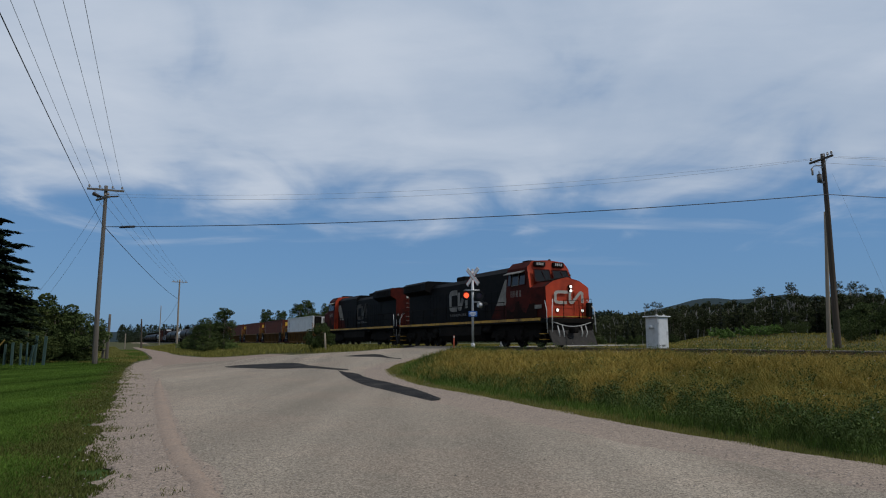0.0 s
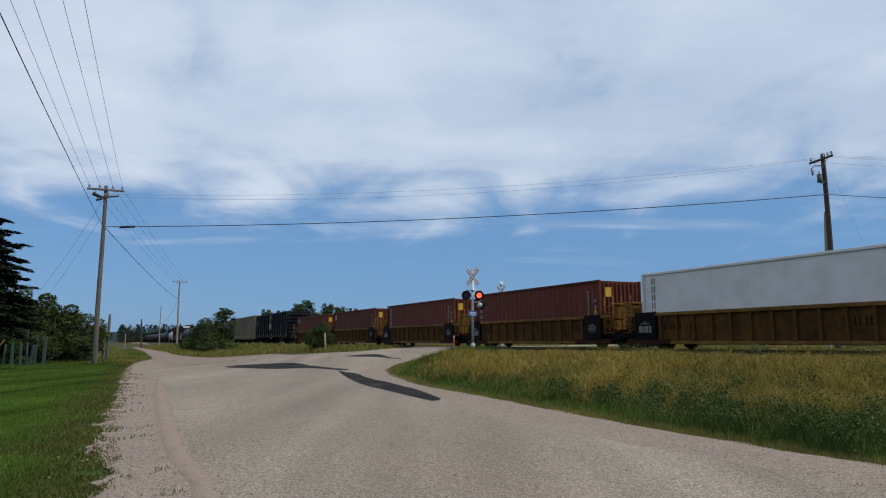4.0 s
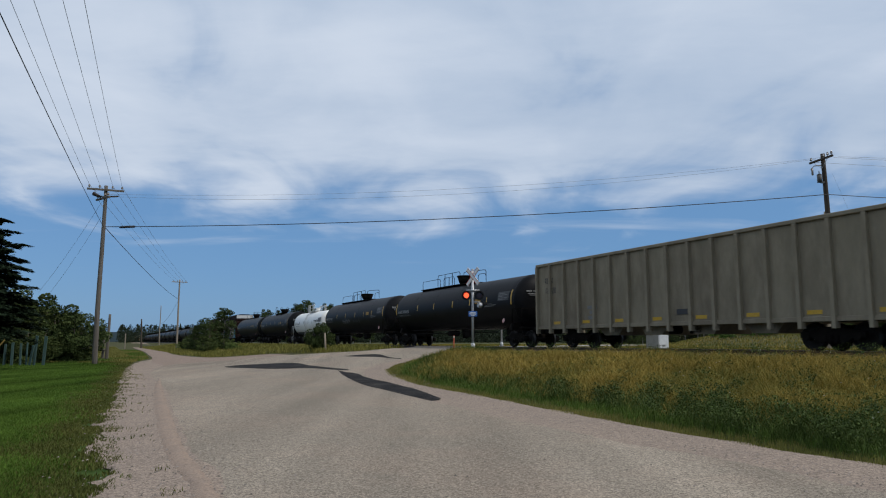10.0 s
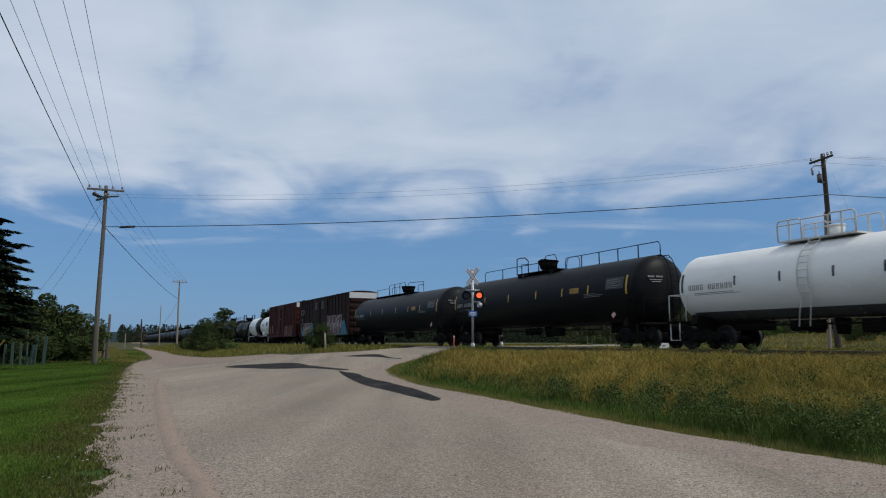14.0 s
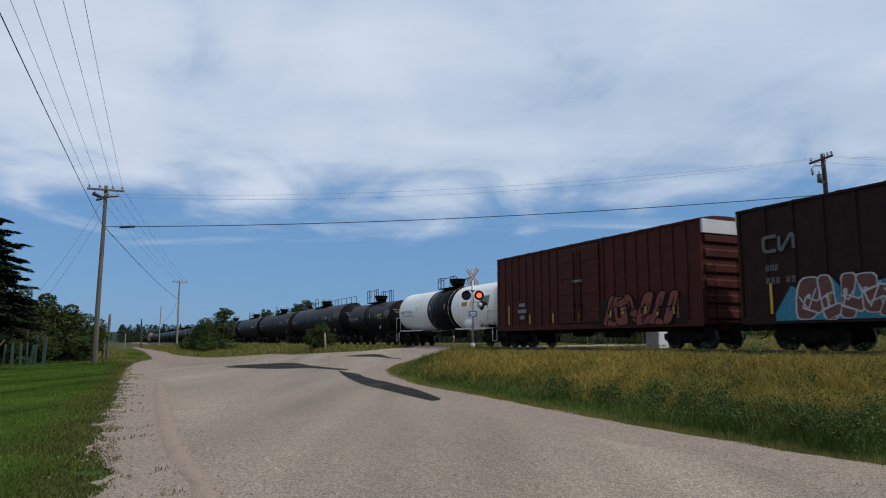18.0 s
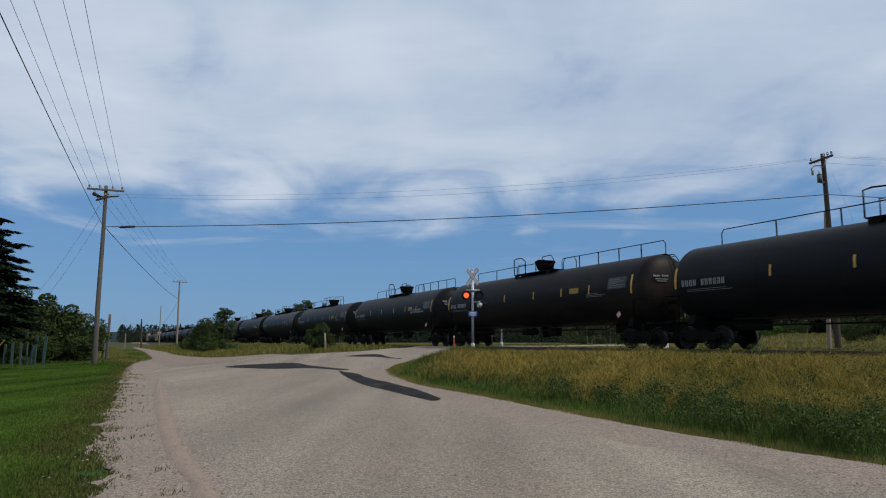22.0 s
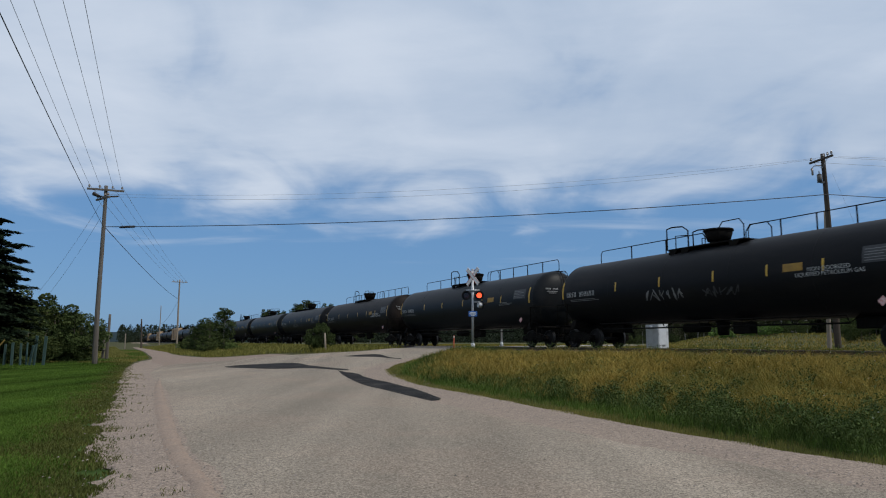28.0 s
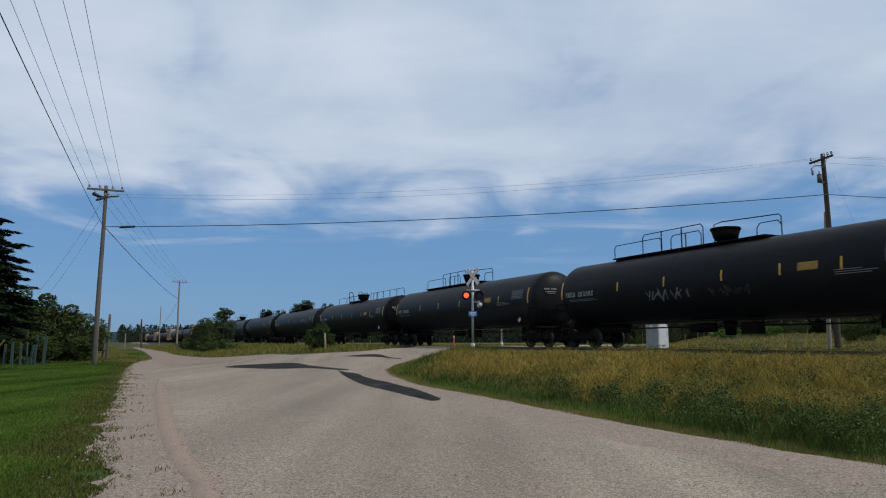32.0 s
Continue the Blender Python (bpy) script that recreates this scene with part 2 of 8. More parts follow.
def build_ground():
    def axis(lo, hi):
        out, step, c = [0.0], 0.8, 0.0
        while c < hi:
            step = 0.8 if c < 70 else step * 1.12
            c += step
            out.append(c)
        neg, c, step = [], 0.0, 0.8
        while c > lo:
            step = 0.8 if c > -60 else step * 1.12
            c -= step
            neg.append(c)
        return np.array(neg[::-1] + out)

    xs, ys = axis(-2600, 2600), axis(-900, 4200)
    nx, ny = len(xs), len(ys)
    X, Y = np.meshgrid(xs, ys)
    Z = np.array([[ground_z(x, y) for x in xs] for y in ys])
    rough = np.array([[noise.noise((x * 0.35, y * 0.35, 0)) * 0.06 for x in xs] for y in ys])
    rough[np.abs(X * 0.9018 + Y * 0.4321 - 22.08) < 4] *= 0.2
    near = (np.hypot(X, Y) < 8) | (X * 0.9018 + Y * 0.4321 < 8)
    rough[near] *= 0.35
    V = np.stack([X, Y, Z + rough - 0.02], -1).reshape(-1, 3)
    i = np.arange(ny - 1)[:, None] * nx + np.arange(nx - 1)[None, :]
    Fc = np.stack([i, i + 1, i + nx + 1, i + nx], -1).reshape(-1, 4)
    g = new("ground", np_mesh("ground", V, Fc, M_FIELD, True))
    tagged(g, "grassy summer field with yellowing thatch and green patches", "ground", kind="structure")


build_ground()


def spline(pts, n):
    """n points along a smooth curve through pts (plan)."""
    P = [Vector((*p, 0)) for p in pts]
    P = [P[0] * 2 - P[1]] + P + [P[-1] * 2 - P[-2]]
    out = []
    segs = len(P) - 3
    for k in range(n):
        f = k / (n - 1) * segs
        i = min(int(f), segs - 1)
        t = f - i
        a, b, c, d = P[i:i + 4]
        out.append(0.5 * (2 * b + (c - a) * t + (2 * a - 5 * b + 4 * c - d) * t * t + (3 * b - a - 3 * c + d) * t ** 3))
    return out


def ribbon(name, left, right, lift, material, label, category, n=90, m=14, wob=0.0, ramp=False, kind="structure"):
    """A paved strip between two edges, laid over the ground."""
    A, B = spline(left, n), spline(right, n)
    V, F = [], []
    for k in range(n):
        for j in range(m + 1):
            f = j / m
            p = A[k].lerp(B[k], f)
            if wob and j in (0, m):
                w = (noise.noise((p.x * 0.9, p.y * 0.9, 3)) + 0.6 * noise.noise((p.x * 4.1, p.y * 4.1, 6)) + 0.35 * noise.noise((p.x * 11, p.y * 11, 9))) * wob
                p = p + (A[k] - B[k]).normalized() * w
            edge = 0.03 if j in (0, m) else 0.0
            z = ground_z(p.x, p.y) + lift - edge
            if ramp:
                z = max(z, 1.085 - 0.1 * max(0.0, abs(across(p.x, p.y)) - 1.9))
            V.append((p.x, p.y, z))
    for k in range(n - 1):
        for j in range(m):
            i = k * (m + 1) + j
            F.append((i, i + 1, i + m + 2, i + m + 1))
    me = np_mesh(name, V, F, material, True)
    if me.polygons[len(F) // 2].normal.z < 0:
        me.flip_normals()
    ob = new(name, me)
    return tagged(ob, label, category, kind=kind)


# edges of the paved road: past the camera, round the bend, over the crossing
ROAD_L = [(3.2, -14), (0.6, -3), (-2.1, 6.5), (-3.6, 9.7), (-8.3, 20.8), (-13.4, 32), (-16.6, 43), (-15.2, 54), (-8.9, 49.6), (-5.3, 46.3), (-3.0, 48.6), (-1.2, 52.0)]
ROAD_R = [(14.0, -14), (8.5, -3), (3.73, 7.6), (2.62, 9.7), (0.9, 13.6), (-0.62, 17.9), (-1.95, 22.4), (-3.15, 28.8), (-3.05, 32.2), (-1.2, 35.4), (0.3, 40.3), (3.0, 45.0)]
ribbon("road", ROAD_L, ROAD_R, 0.045, M_ASPH, "worn grey asphalt country road with gravelly edges", "road", n=260, m=24, wob=0.2, ramp=True)
ribbon("road_beyond", [(-1.2, 52.0), (2.5, 56.5), (9.5, 67), (15.5, 80), (20.5, 95)], [(3.0, 45.0), (7.0, 51.5), (15, 63), (21.5, 77), (27, 92)], 0.1, M_PALE,
       "pale grey asphalt road leaving the crossing", "road", n=50, ramp=True)
# pink gravel shoulder and the side lane
ribbon("gravel_shoulder", [(1.9, -14), (-0.8, -3), (-3.2, 6.5), (-4.78, 9.7), (-9.65, 20.8), (-15.9, 35), (-19.8, 45), (-22.5, 53.3)],
       [(4.2, -14), (1.5, -3), (-1.3, 6.5), (-2.8, 9.7), (-7.6, 20.8), (-12.6, 32), (-15.9, 43), (-16, 53)], 0.03, M_GRAVEL,
       "pinkish gravel shoulder along the road", "shoulder", n=220, wob=0.22)
ribbon("gravel_verge", [(13.0, -14), (7.6, -3), (3.0, 7.4), (1.9, 9.5), (0.2, 13.4), (-1.3, 17.7), (-2.6, 22.2), (-3.8, 28.8), (-3.7, 32.2), (-1.9, 35.2), (-0.3, 40.3)],
       [(16.6, -14), (11.2, -3), (5.4, 7.4), (4.25, 9.5), (2.65, 13.4), (1.0, 17.9), (-0.75, 22.3), (-2.25, 29.0), (-2.0, 32.2), (-0.5, 35.3), (0.75, 40.3)], 0.022, M_GRAVEL,
       "pinkish gravel verge between road and field", "shoulder", n=110, wob=0.25)
ribbon("side_lane", [(-15.5, 38), (-20.5, 48), (-24.2, 58.5), (-31, 74), (-44, 103), (-72, 163), (-111, 250), (-225, 505)],
       [(-9, 47), (-14.2, 57.3), (-21.0, 62), (-29.5, 77), (-40, 101), (-67.5, 162), (-105, 250), (-218, 505)], 0.034, M_TRACKS,
       "pale packed-gravel lane running along the railway", "lane", n=90)
ribbon("sand_streak", [(-0.95, 3.4), (-2.22, 6.4), (-3.74, 9.5), (-5.68, 14.0), (-8.42, 20.6), (-10.5, 26)], [(-0.6, 3.4), (-1.95, 6.4), (-3.44, 9.5), (-5.36, 14.0), (-8.16, 20.6), (-10.4, 26)], 0.056, M_SAND,
       "tan sand washed along the road's edge", "sand", n=240, m=4, wob=0.07)
# dark tar repairs on the asphalt
ribbon("tar_patch", [(-12.1, 38.9), (-12.0, 42.3), (-10.5, 43.1), (-8.8, 41.6), (-7.2, 37.6), (-5.6, 34.2), (-4.2, 31.4)], [(-11.4, 37.1), (-10.1, 35.6), (-8.3, 34.2), (-6.9, 33.8), (-6.0, 33.3), (-4.9, 31.6), (-4.1, 30.6)], 0.052, M_TAR,
       "black tar repair on the grey road", "tar patch", n=260, m=6, wob=0.5)
ribbon("tar_patch", [(-4.7, 31.4), (-4.2, 30.4), (-3.5, 29.2), (-2.9, 26.5), (-1.55, 22.7), (-0.76, 20.3), (-0.25, 18.2), (-0.05, 17.2)], [(-4.6, 31.0), (-4.0, 27.8), (-3.3, 24.6), (-2.3, 21.0), (-1.28, 18.6), (-0.63, 17.3), (-0.3, 16.7), (-0.08, 16.8)], 0.052, M_TAR,
       "black tar strip along the road's bend", "tar patch", n=260, m=4, wob=0.2)
ribbon("tar_patch", [(-5.86, 42.4), (-4.9, 42.3), (-3.75, 41.0), (-2.8, 36.9), (-2.1, 35.1)], [(-5.8, 41.7), (-4.5, 39.0), (-3.4, 37.0), (-2.7, 35.6), (-2.05, 34.4)], 0.052, M_TAR,
       "black tar repair near the crossing", "tar patch", n=180, m=4, wob=0.3)
# the mown lawn
ribbon("lawn", [(-30, -14), (-30, -3), (-30, 6.5), (-32, 20), (-36, 38), (-50, 62), (-75, 100)],
       [(2.0, -14), (-0.7, -3), (-3.1, 6.5), (-4.65, 9.7), (-9.5, 20.8), (-20.0, 45), (-24.6, 54.6)], 0.012, M_LAWN, "mown green lawn with mower stripes", "lawn", n=90, m=24, wob=0.1)


# ---- the railway ----
def build_track():
    bm = bmesh.new()
    prof = [(-3.3, -0.42), (-1.75, -0.19), (1.75, -0.19), (3.3, -0.42)]
    M = Matrix.Translation((FOOT.x, FOOT.y, RAIL_Z)) @ Matrix.Rotation(math.atan2(DY, DX), 4, "Z")
    prism(bm, prof, -1500, 160)
    bm.transform(M)
    bed = part("ballast_bed", bm, M_BALLAST, None)
    tagged(bed, "grey crushed-stone ballast bed under the track", "ballast", kind="structure")
    track = new("railway_track")
    track.matrix_world = M
    tagged(track, "single railway track with rusty rails on dark ties", "railway track", kind="structure")
    for side in (-0.75, 0.75):
        bm = bmesh.new()
        r = [(-0.07, -0.17), (0.07, -0.17), (0.07, -0.155), (0.012, -0.135), (0.012, -0.04), (0.036, -0.03), (0.036, -0.004), (-0.036, -0.004), (-0.036, -0.03), (-0.012, -0.04), (-0.012, -0.135), (-0.07, -0.155)]
        prism(bm, [(y + side, z) for y, z in r], -1500, 160)
        rail = part("rail", bm, M_RAIL, track, "rusty steel rail")
        bm = bmesh.new()
        prism(bm, [(side - 0.034, -0.0035), (side + 0.034, -0.0035), (side + 0.03, 0.0), (side - 0.03, 0.0)], -1500, 160)
        part("rail_head", bm, M_RAILTOP, rail, "polished running surface")
    bm = bmesh.new()
    box(bm, -0.115, 0.115, -1.3, 1.3, -0.33, -0.172, 0.012)
    tie = part("tie", bm, M_TIE, track)
    tie.matrix_local = pose(-62, 0, 0)
    for k in range(1, 240):
        again("tie", tie.data, track, pose(-62 + 0.56 * k, random.uniform(-0.04, 0.04), 0, 0, 0, random.uniform(-1, 1)))


build_track()
# ---- rolling stock materials ----
M_BLACK = mat("loco_black_paint", (0.0045, 0.005, 0.0055), (0.007, 0.007, 0.0075), 0.6, scale=4, dirt=(0.016, 0.013, 0.01), dirt_scale=0.5, dirt_amount=0.5, stretch=(0.5, 1, 1), spec=0.04)
M_RED = mat("faded_red_paint", (0.46, 0.055, 0.02), (0.36, 0.042, 0.017), 0.55, scale=2.5, dirt=(0.1, 0.025, 0.015), dirt_scale=0.7, dirt_amount=0.7, spec=0.15)
# soot over the red, darkened further to hold the shade of the flanks
M_REDSOOTSHADE = mat("red_paint_with_soot_and_shade", (0.07, 0.011, 0.0078), (0.034, 0.0082, 0.0064), 0.7, scale=2.2, dirt=(0.011, 0.0075, 0.0065), dirt_scale=0.55, dirt_amount=0.95, spec=0.05, stretch=(0.6, 1, 0.9))
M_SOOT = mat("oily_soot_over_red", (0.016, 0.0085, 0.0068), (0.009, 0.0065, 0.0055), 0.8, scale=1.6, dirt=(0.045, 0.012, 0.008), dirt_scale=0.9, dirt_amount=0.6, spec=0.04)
M_CREAM = mat("dirty_white_paint", (0.55, 0.54, 0.49), (0.44, 0.42, 0.37), 0.55, scale=3, dirt=(0.2, 0.17, 0.12), dirt_scale=1.1)
M_FADED = mat("faded_white_mark", (0.28, 0.272, 0.25), (0.19, 0.182, 0.163), 0.6, scale=3, dirt=(0.022, 0.02, 0.018), dirt_scale=1.3, dirt_amount=0.85, stretch=(1, 1, 0.5))
M_GRUBBY = mat("grimy_white_paint", (0.23, 0.215, 0.185), (0.13, 0.12, 0.1), 0.65, scale=3, dirt=(0.05, 0.045, 0.035), dirt_scale=1.0, dirt_amount=0.8)
M_YELLOW = mat("yellow_sill_stripe", (0.5, 0.27, 0.016), (0.36, 0.19, 0.014), 0.55, scale=3, dirt=(0.03, 0.02, 0.01), dirt_scale=0.8, dirt_amount=0.95)
M_UNDER = mat("grimy_underframe", (0.007, 0.0065, 0.006), (0.012, 0.0105, 0.009), 0.85, scale=6, bump=0.3, dirt=(0.022, 0.017, 0.013), dirt_scale=1.2, spec=0.04)
M_WHEEL = mat("rusty_wheel", (0.011, 0.009, 0.008), (0.007, 0.006, 0.0055), 0.85, scale=8, metal=0.3)
M_TREAD = mat("worn_wheel_rim", (0.06, 0.057, 0.054), (0.03, 0.028, 0.026), 0.5, metal=0.9, scale=5)
M_GLASS = mat("dark_cab_glass", (0.012, 0.014, 0.016), None, 0.08, scale=1, spec=0.3)
M_STEEL = mat("white_handrail", (0.62, 0.61, 0.58), (0.5, 0.48, 0.45), 0.5, scale=9)
M_TANK = mat("black_tank_paint", (0.006, 0.0065, 0.0075), (0.0095, 0.0095, 0.0105), 0.46, scale=1.6, dirt=(0.026, 0.022, 0.019), dirt_scale=0.45, dirt_amount=0.6, stretch=(0.25, 1, 1), bump=0.04, bscale=3, vary=0.25, spec=0.09)
M_TANKG = mat("grey_black_tank_paint", (0.0085, 0.0105, 0.0125), (0.012, 0.014, 0.016), 0.44, scale=1.6, dirt=(0.036, 0.032, 0.028), dirt_scale=0.35, dirt_amount=0.4, stretch=(0.25, 1, 1), spec=0.09)
M_TANKB = mat("brown_black_tank_paint", (0.012, 0.0095, 0.0085), (0.009, 0.008, 0.0075), 0.5, scale=1.6, dirt=(0.07, 0.05, 0.04), dirt_scale=0.35, dirt_amount=0.5, stretch=(0.25, 1, 1), spec=0.09)
M_WTANK = mat("white_tank_paint", (0.86, 0.84, 0.79), (0.79, 0.77, 0.72), 0.4, scale=1.4, dirt=(0.5, 0.46, 0.4), dirt_scale=0.5, dirt_amount=0.5, stretch=(0.4, 1, 1))
M_GRIME = mat("dark_grey_underside", (0.085, 0.085, 0.085), (0.06, 0.058, 0.055), 0.7, scale=2.5, dirt=(0.14, 0.12, 0.1), dirt_scale=0.8)
M_PLOUGH = mat("scraped_plough_steel", (0.014, 0.0125, 0.011), (0.032, 0.028, 0.025), 0.7, scale=3, dirt=(0.025, 0.02, 0.018), dirt_scale=1.5, spec=0.2)
M_WARN = mat("dull_yellow_plate", (0.36, 0.2, 0.02), (0.22, 0.12, 0.015), 0.6, scale=5)
M_STRIPE = mat("yellow_reflector", (0.6, 0.36, 0.025), (0.42, 0.25, 0.02), 0.4, scale=6)
M_MARK = mat("white_stencil", (0.46, 0.46, 0.45), (0.3, 0.3, 0.29), 0.6, scale=9)
M_PANEL = mat("scuffed_data_panel", (0.04, 0.04, 0.041), (0.016, 0.016, 0.017), 0.6, scale=7)
M_DIM = mat("worn_stencil", (0.2, 0.2, 0.195), (0.12, 0.12, 0.118), 0.6, scale=9)
M_DARKMARK = mat("black_stencil", (0.035, 0.035, 0.04), None, 0.6, scale=9)
M_RUST = mat("brown_red_container_paint", (0.112, 0.029, 0.0165), (0.082, 0.023, 0.014), 0.6, scale=2, dirt=(0.045, 0.02, 0.0145), dirt_scale=0.6, vary=0.12, spec=0.12)
M_BOXBR = mat("boxcar_brown_paint", (0.031, 0.0135, 0.0105), (0.021, 0.0105, 0.0088), 0.7, scale=2, dirt=(0.014, 0.0095, 0.0085), dirt_scale=0.5, spec=0.12)
M_BOXRED = mat("boxcar_red_oxide_paint", (0.075, 0.0185, 0.0135), (0.052, 0.0145, 0.011), 0.7, scale=2, dirt=(0.024, 0.0115, 0.0095), dirt_scale=0.5, spec=0.12)
M_WELL = mat("yellow_brown_well_car_paint", (0.185, 0.092, 0.019), (0.12, 0.06, 0.014), 0.6, scale=2.5, dirt=(0.035, 0.02, 0.01), dirt_scale=0.6, dirt_amount=0.85, spec=0.1)
# grime, plus the shade below the top chord put into the colour
M_WELLSIDE = mat("grimy_shaded_well_car_side", (0.1, 0.05, 0.012), (0.06, 0.031, 0.0095), 0.7, scale=2.2, dirt=(0.02, 0.013, 0.008), dirt_scale=0.7, dirt_amount=0.9, spec=0.06)
M_OXIDE = mat("dark_red_primer", (0.05, 0.014, 0.01), (0.03, 0.01, 0.008), 0.75, scale=3, spec=0.06)
M_GOND = mat("black_gondola_paint", (0.01, 0.011, 0.013), (0.016, 0.0165, 0.018), 0.6, scale=2, dirt=(0.05, 0.045, 0.04), dirt_scale=0.5, spec=0.12)
M_HOP = mat("grey_hopper_paint", (0.275, 0.237, 0.17), (0.205, 0.176, 0.124), 0.65, scale=2, dirt=(0.11, 0.082, 0.06), dirt_scale=0.7, dirt_amount=0.6, stretch=(1, 1, 0.35), spec=0.12)
M_REEF = mat("white_container_paint", (0.60, 0.60, 0.59), (0.53, 0.53, 0.52), 0.5, scale=1.5, dirt=(0.38, 0.36, 0.33), dirt_scale=0.8)
M_CYAN = mat("cyan_spray_paint", (0.02, 0.19, 0.27), (0.014, 0.12, 0.19), 0.6, scale=4)
M_MAROON = mat("maroon_spray_paint", (0.13, 0.032, 0.022), (0.085, 0.022, 0.017), 0.6, scale=3)
M_ORANGE = mat("orange_red_spray_paint", (0.19, 0.035, 0.014), (0.12, 0.024, 0.012), 0.6, scale=4)
M_HEADLIGHT = glow("headlight_glass", (1.0, 0.95, 0.85), 1.2)
M_PLACARD = mat("placard_red", (0.5, 0.05, 0.04), (0.6, 0.55, 0.5), 0.5, scale=14)

S_ROWS = [(0, -0.6), (2, 32.5), (4, 65.52), (6, 98.39), (8, 131.11), (10, 163.76), (12, 196.22), (14, 228.55), (16, 260.86), (18, 293.28), (20, 325.66), (22, 357.94), (24, 390.0), (26, 421.77), (28, 453.3), (30, 484.74), (32, 516.16)]
HEAD = math.degrees(math.atan2(DY, DX))
MOVERS = []                      # every thing that rides with the train: (thing, place along the train, turned round, height)


def moving(thing, u, flip=False):
    MOVERS.append((thing, u, flip))
    return thing


def lathe(bm, prof, cz, n=40):
    """A body of revolution about the level axis at height cz; prof: (x, r)."""
    rings = []
    for x, r in prof:
        if r < 1e-4:
            rings.append([bm.verts.new((x, 0, cz))])
        else:
            rings.append([bm.verts.new((x, r * math.sin(2 * math.pi * i / n), cz + r * math.cos(2 * math.pi * i / n))) for i in range(n)])
    for A, B in zip(rings, rings[1:]):
        for i in range(n):
            j = (i + 1) % n
            if len(A) == 1:
                f = bm.faces.new((A[0], B[j], B[i]))
            elif len(B) == 1:
                f = bm.faces.new((A[i], A[j], B[0]))
            else:
                f = bm.faces.new((A[i], A[j], B[j], B[i]))
            f.smooth = True
    bmesh.ops.recalc_face_normals(bm, faces=bm.faces[:])
    return bm


def shell(bm, x0, x1, a0, a1, r, cz, n=5):
    """A curved plate on the near flank of a tank, from angle a0 to a1 over the level, degrees."""
    rows = []
    for k in range(n + 1):
        a = radians(a0 + (a1 - a0) * k / n)
        rows.append([bm.verts.new((x, -r * math.cos(a), cz + r * math.sin(a))) for x in (x0, x1)])
    for A, B in zip(rows, rows[1:]):
        bm.faces.new((A[0], A[1], B[1], B[0]))
    return bm


def words(name, text, size, parent, m, material):
    """Lettering cut from the built-in font, standing on its pose."""
    cu = bpy.data.curves.new(name, "FONT")
    cu.body, cu.size, cu.extrude, cu.align_x = text, size, 0.002, "CENTER"
    tmp = new(name, cu)
    me = bpy.data.meshes.new_from_object(tmp.evaluated_get(bpy.context.evaluated_depsgraph_get()))
    bpy.data.objects.remove(tmp)
    bpy.data.curves.remove(cu)
    me.materials.clear()
    me.materials.append(material)
    ob = new(name, me)
    ob.parent = parent
    ob.matrix_local = m
    return ob


# ---- trucks: built once, their meshes shared by all cars ----
TRUCK = {}


def truck_meshes():
    bm = bmesh.new()
    box(bm, -0.28, 0.28, -1.0, 1.0, 0.42, 0.72, 0.03)
    cyl(bm, (0, 0, 0.7), (0, 0, 0.84), 0.22, 0.22, 14)
    TRUCK["bolster"] = part("truck", bm, M_UNDER, None).data
    bm = bmesh.new()
    slab(bm, [(-1.12, 0.42), (-1.12, 0.62), (-0.72, 0.66), (-0.3, 0.78), (0.3, 0.78), (0.72, 0.66), (1.12, 0.62), (1.12, 0.42), (0.74, 0.44),
              (0.36, 0.24), (-0.36, 0.24), (-0.74, 0.44)], -0.07, 0.07)
    for x in (-0.89, 0.89):
        cyl(bm, (x, -0.16, 0.46), (x, 0.1, 0.46), 0.13, 0.13, 12)
    for x in (-0.2, 0, 0.2):
        cyl(bm, (x, -0.09, 0.27), (x, -0.09, 0.5), 0.06, 0.06, 8)
    TRUCK["frame"] = part("side_frame", bm, M_UNDER, None).data
    bm = bmesh.new()
    cyl(bm, (0, -0.95, 0), (0, 0.95, 0), 0.08, 0.08, 10)
    prof = [(0.02, 0.0), (0.055, 0.13), (0.015, 0.2), (0.0, 0.37), (0.03, 0.385), (0.03, 0.452), (-0.09, 0.457), (-0.105, 0.485), (-0.125, 0.48), (-0.125, 0.38), (-0.07, 0.36), (-0.09, 0.1), (-0.09, 0.0)]
    n = 28
    for side in (-1, 1):
        rings = [[bm.verts.new((r * math.cos(2 * math.pi * i / n), side * (0.72 + o), r * math.sin(2 * math.pi * i / n))) for i in range(n)] for o, r in prof[1:-1]]
        for k, (A, B) in enumerate(zip(rings, rings[1:])):
            for i in range(n):
                f = bm.faces.new((A[i], A[(i + 1) % n], B[(i + 1) % n], B[i]))
                f.smooth = True
                if k in (4, 5):
                    f.material_index = 1
        bm.faces.new(rings[0])
    bmesh.ops.recalc_face_normals(bm, faces=bm.faces[:])
    ws = part("wheelset", bm, M_WHEEL, None)
    ws.data.materials.append(M_TREAD)
    TRUCK["wheelset"] = ws.data
    bm = bmesh.new()
    box(bm, -0.5, 0.25, -0.13, 0.13, 0.72, 0.98, 0.03)
    box(bm, 0.25, 0.5, -0.17, 0.17, 0.7, 1.0, 0.06)
    pipe(bm, [(0.1, -0.45, 0.75), (0.35, -0.45, 0.45), (0.6, -0.42, 0.42)], 0.025)
    TRUCK["coupler"] = part("coupler", bm, M_UNDER, None).data
    for o in list(scene.objects):
        if o.type == "MESH" and o.data in TRUCK.values():
            bpy.data.objects.remove(o)


truck_meshes()


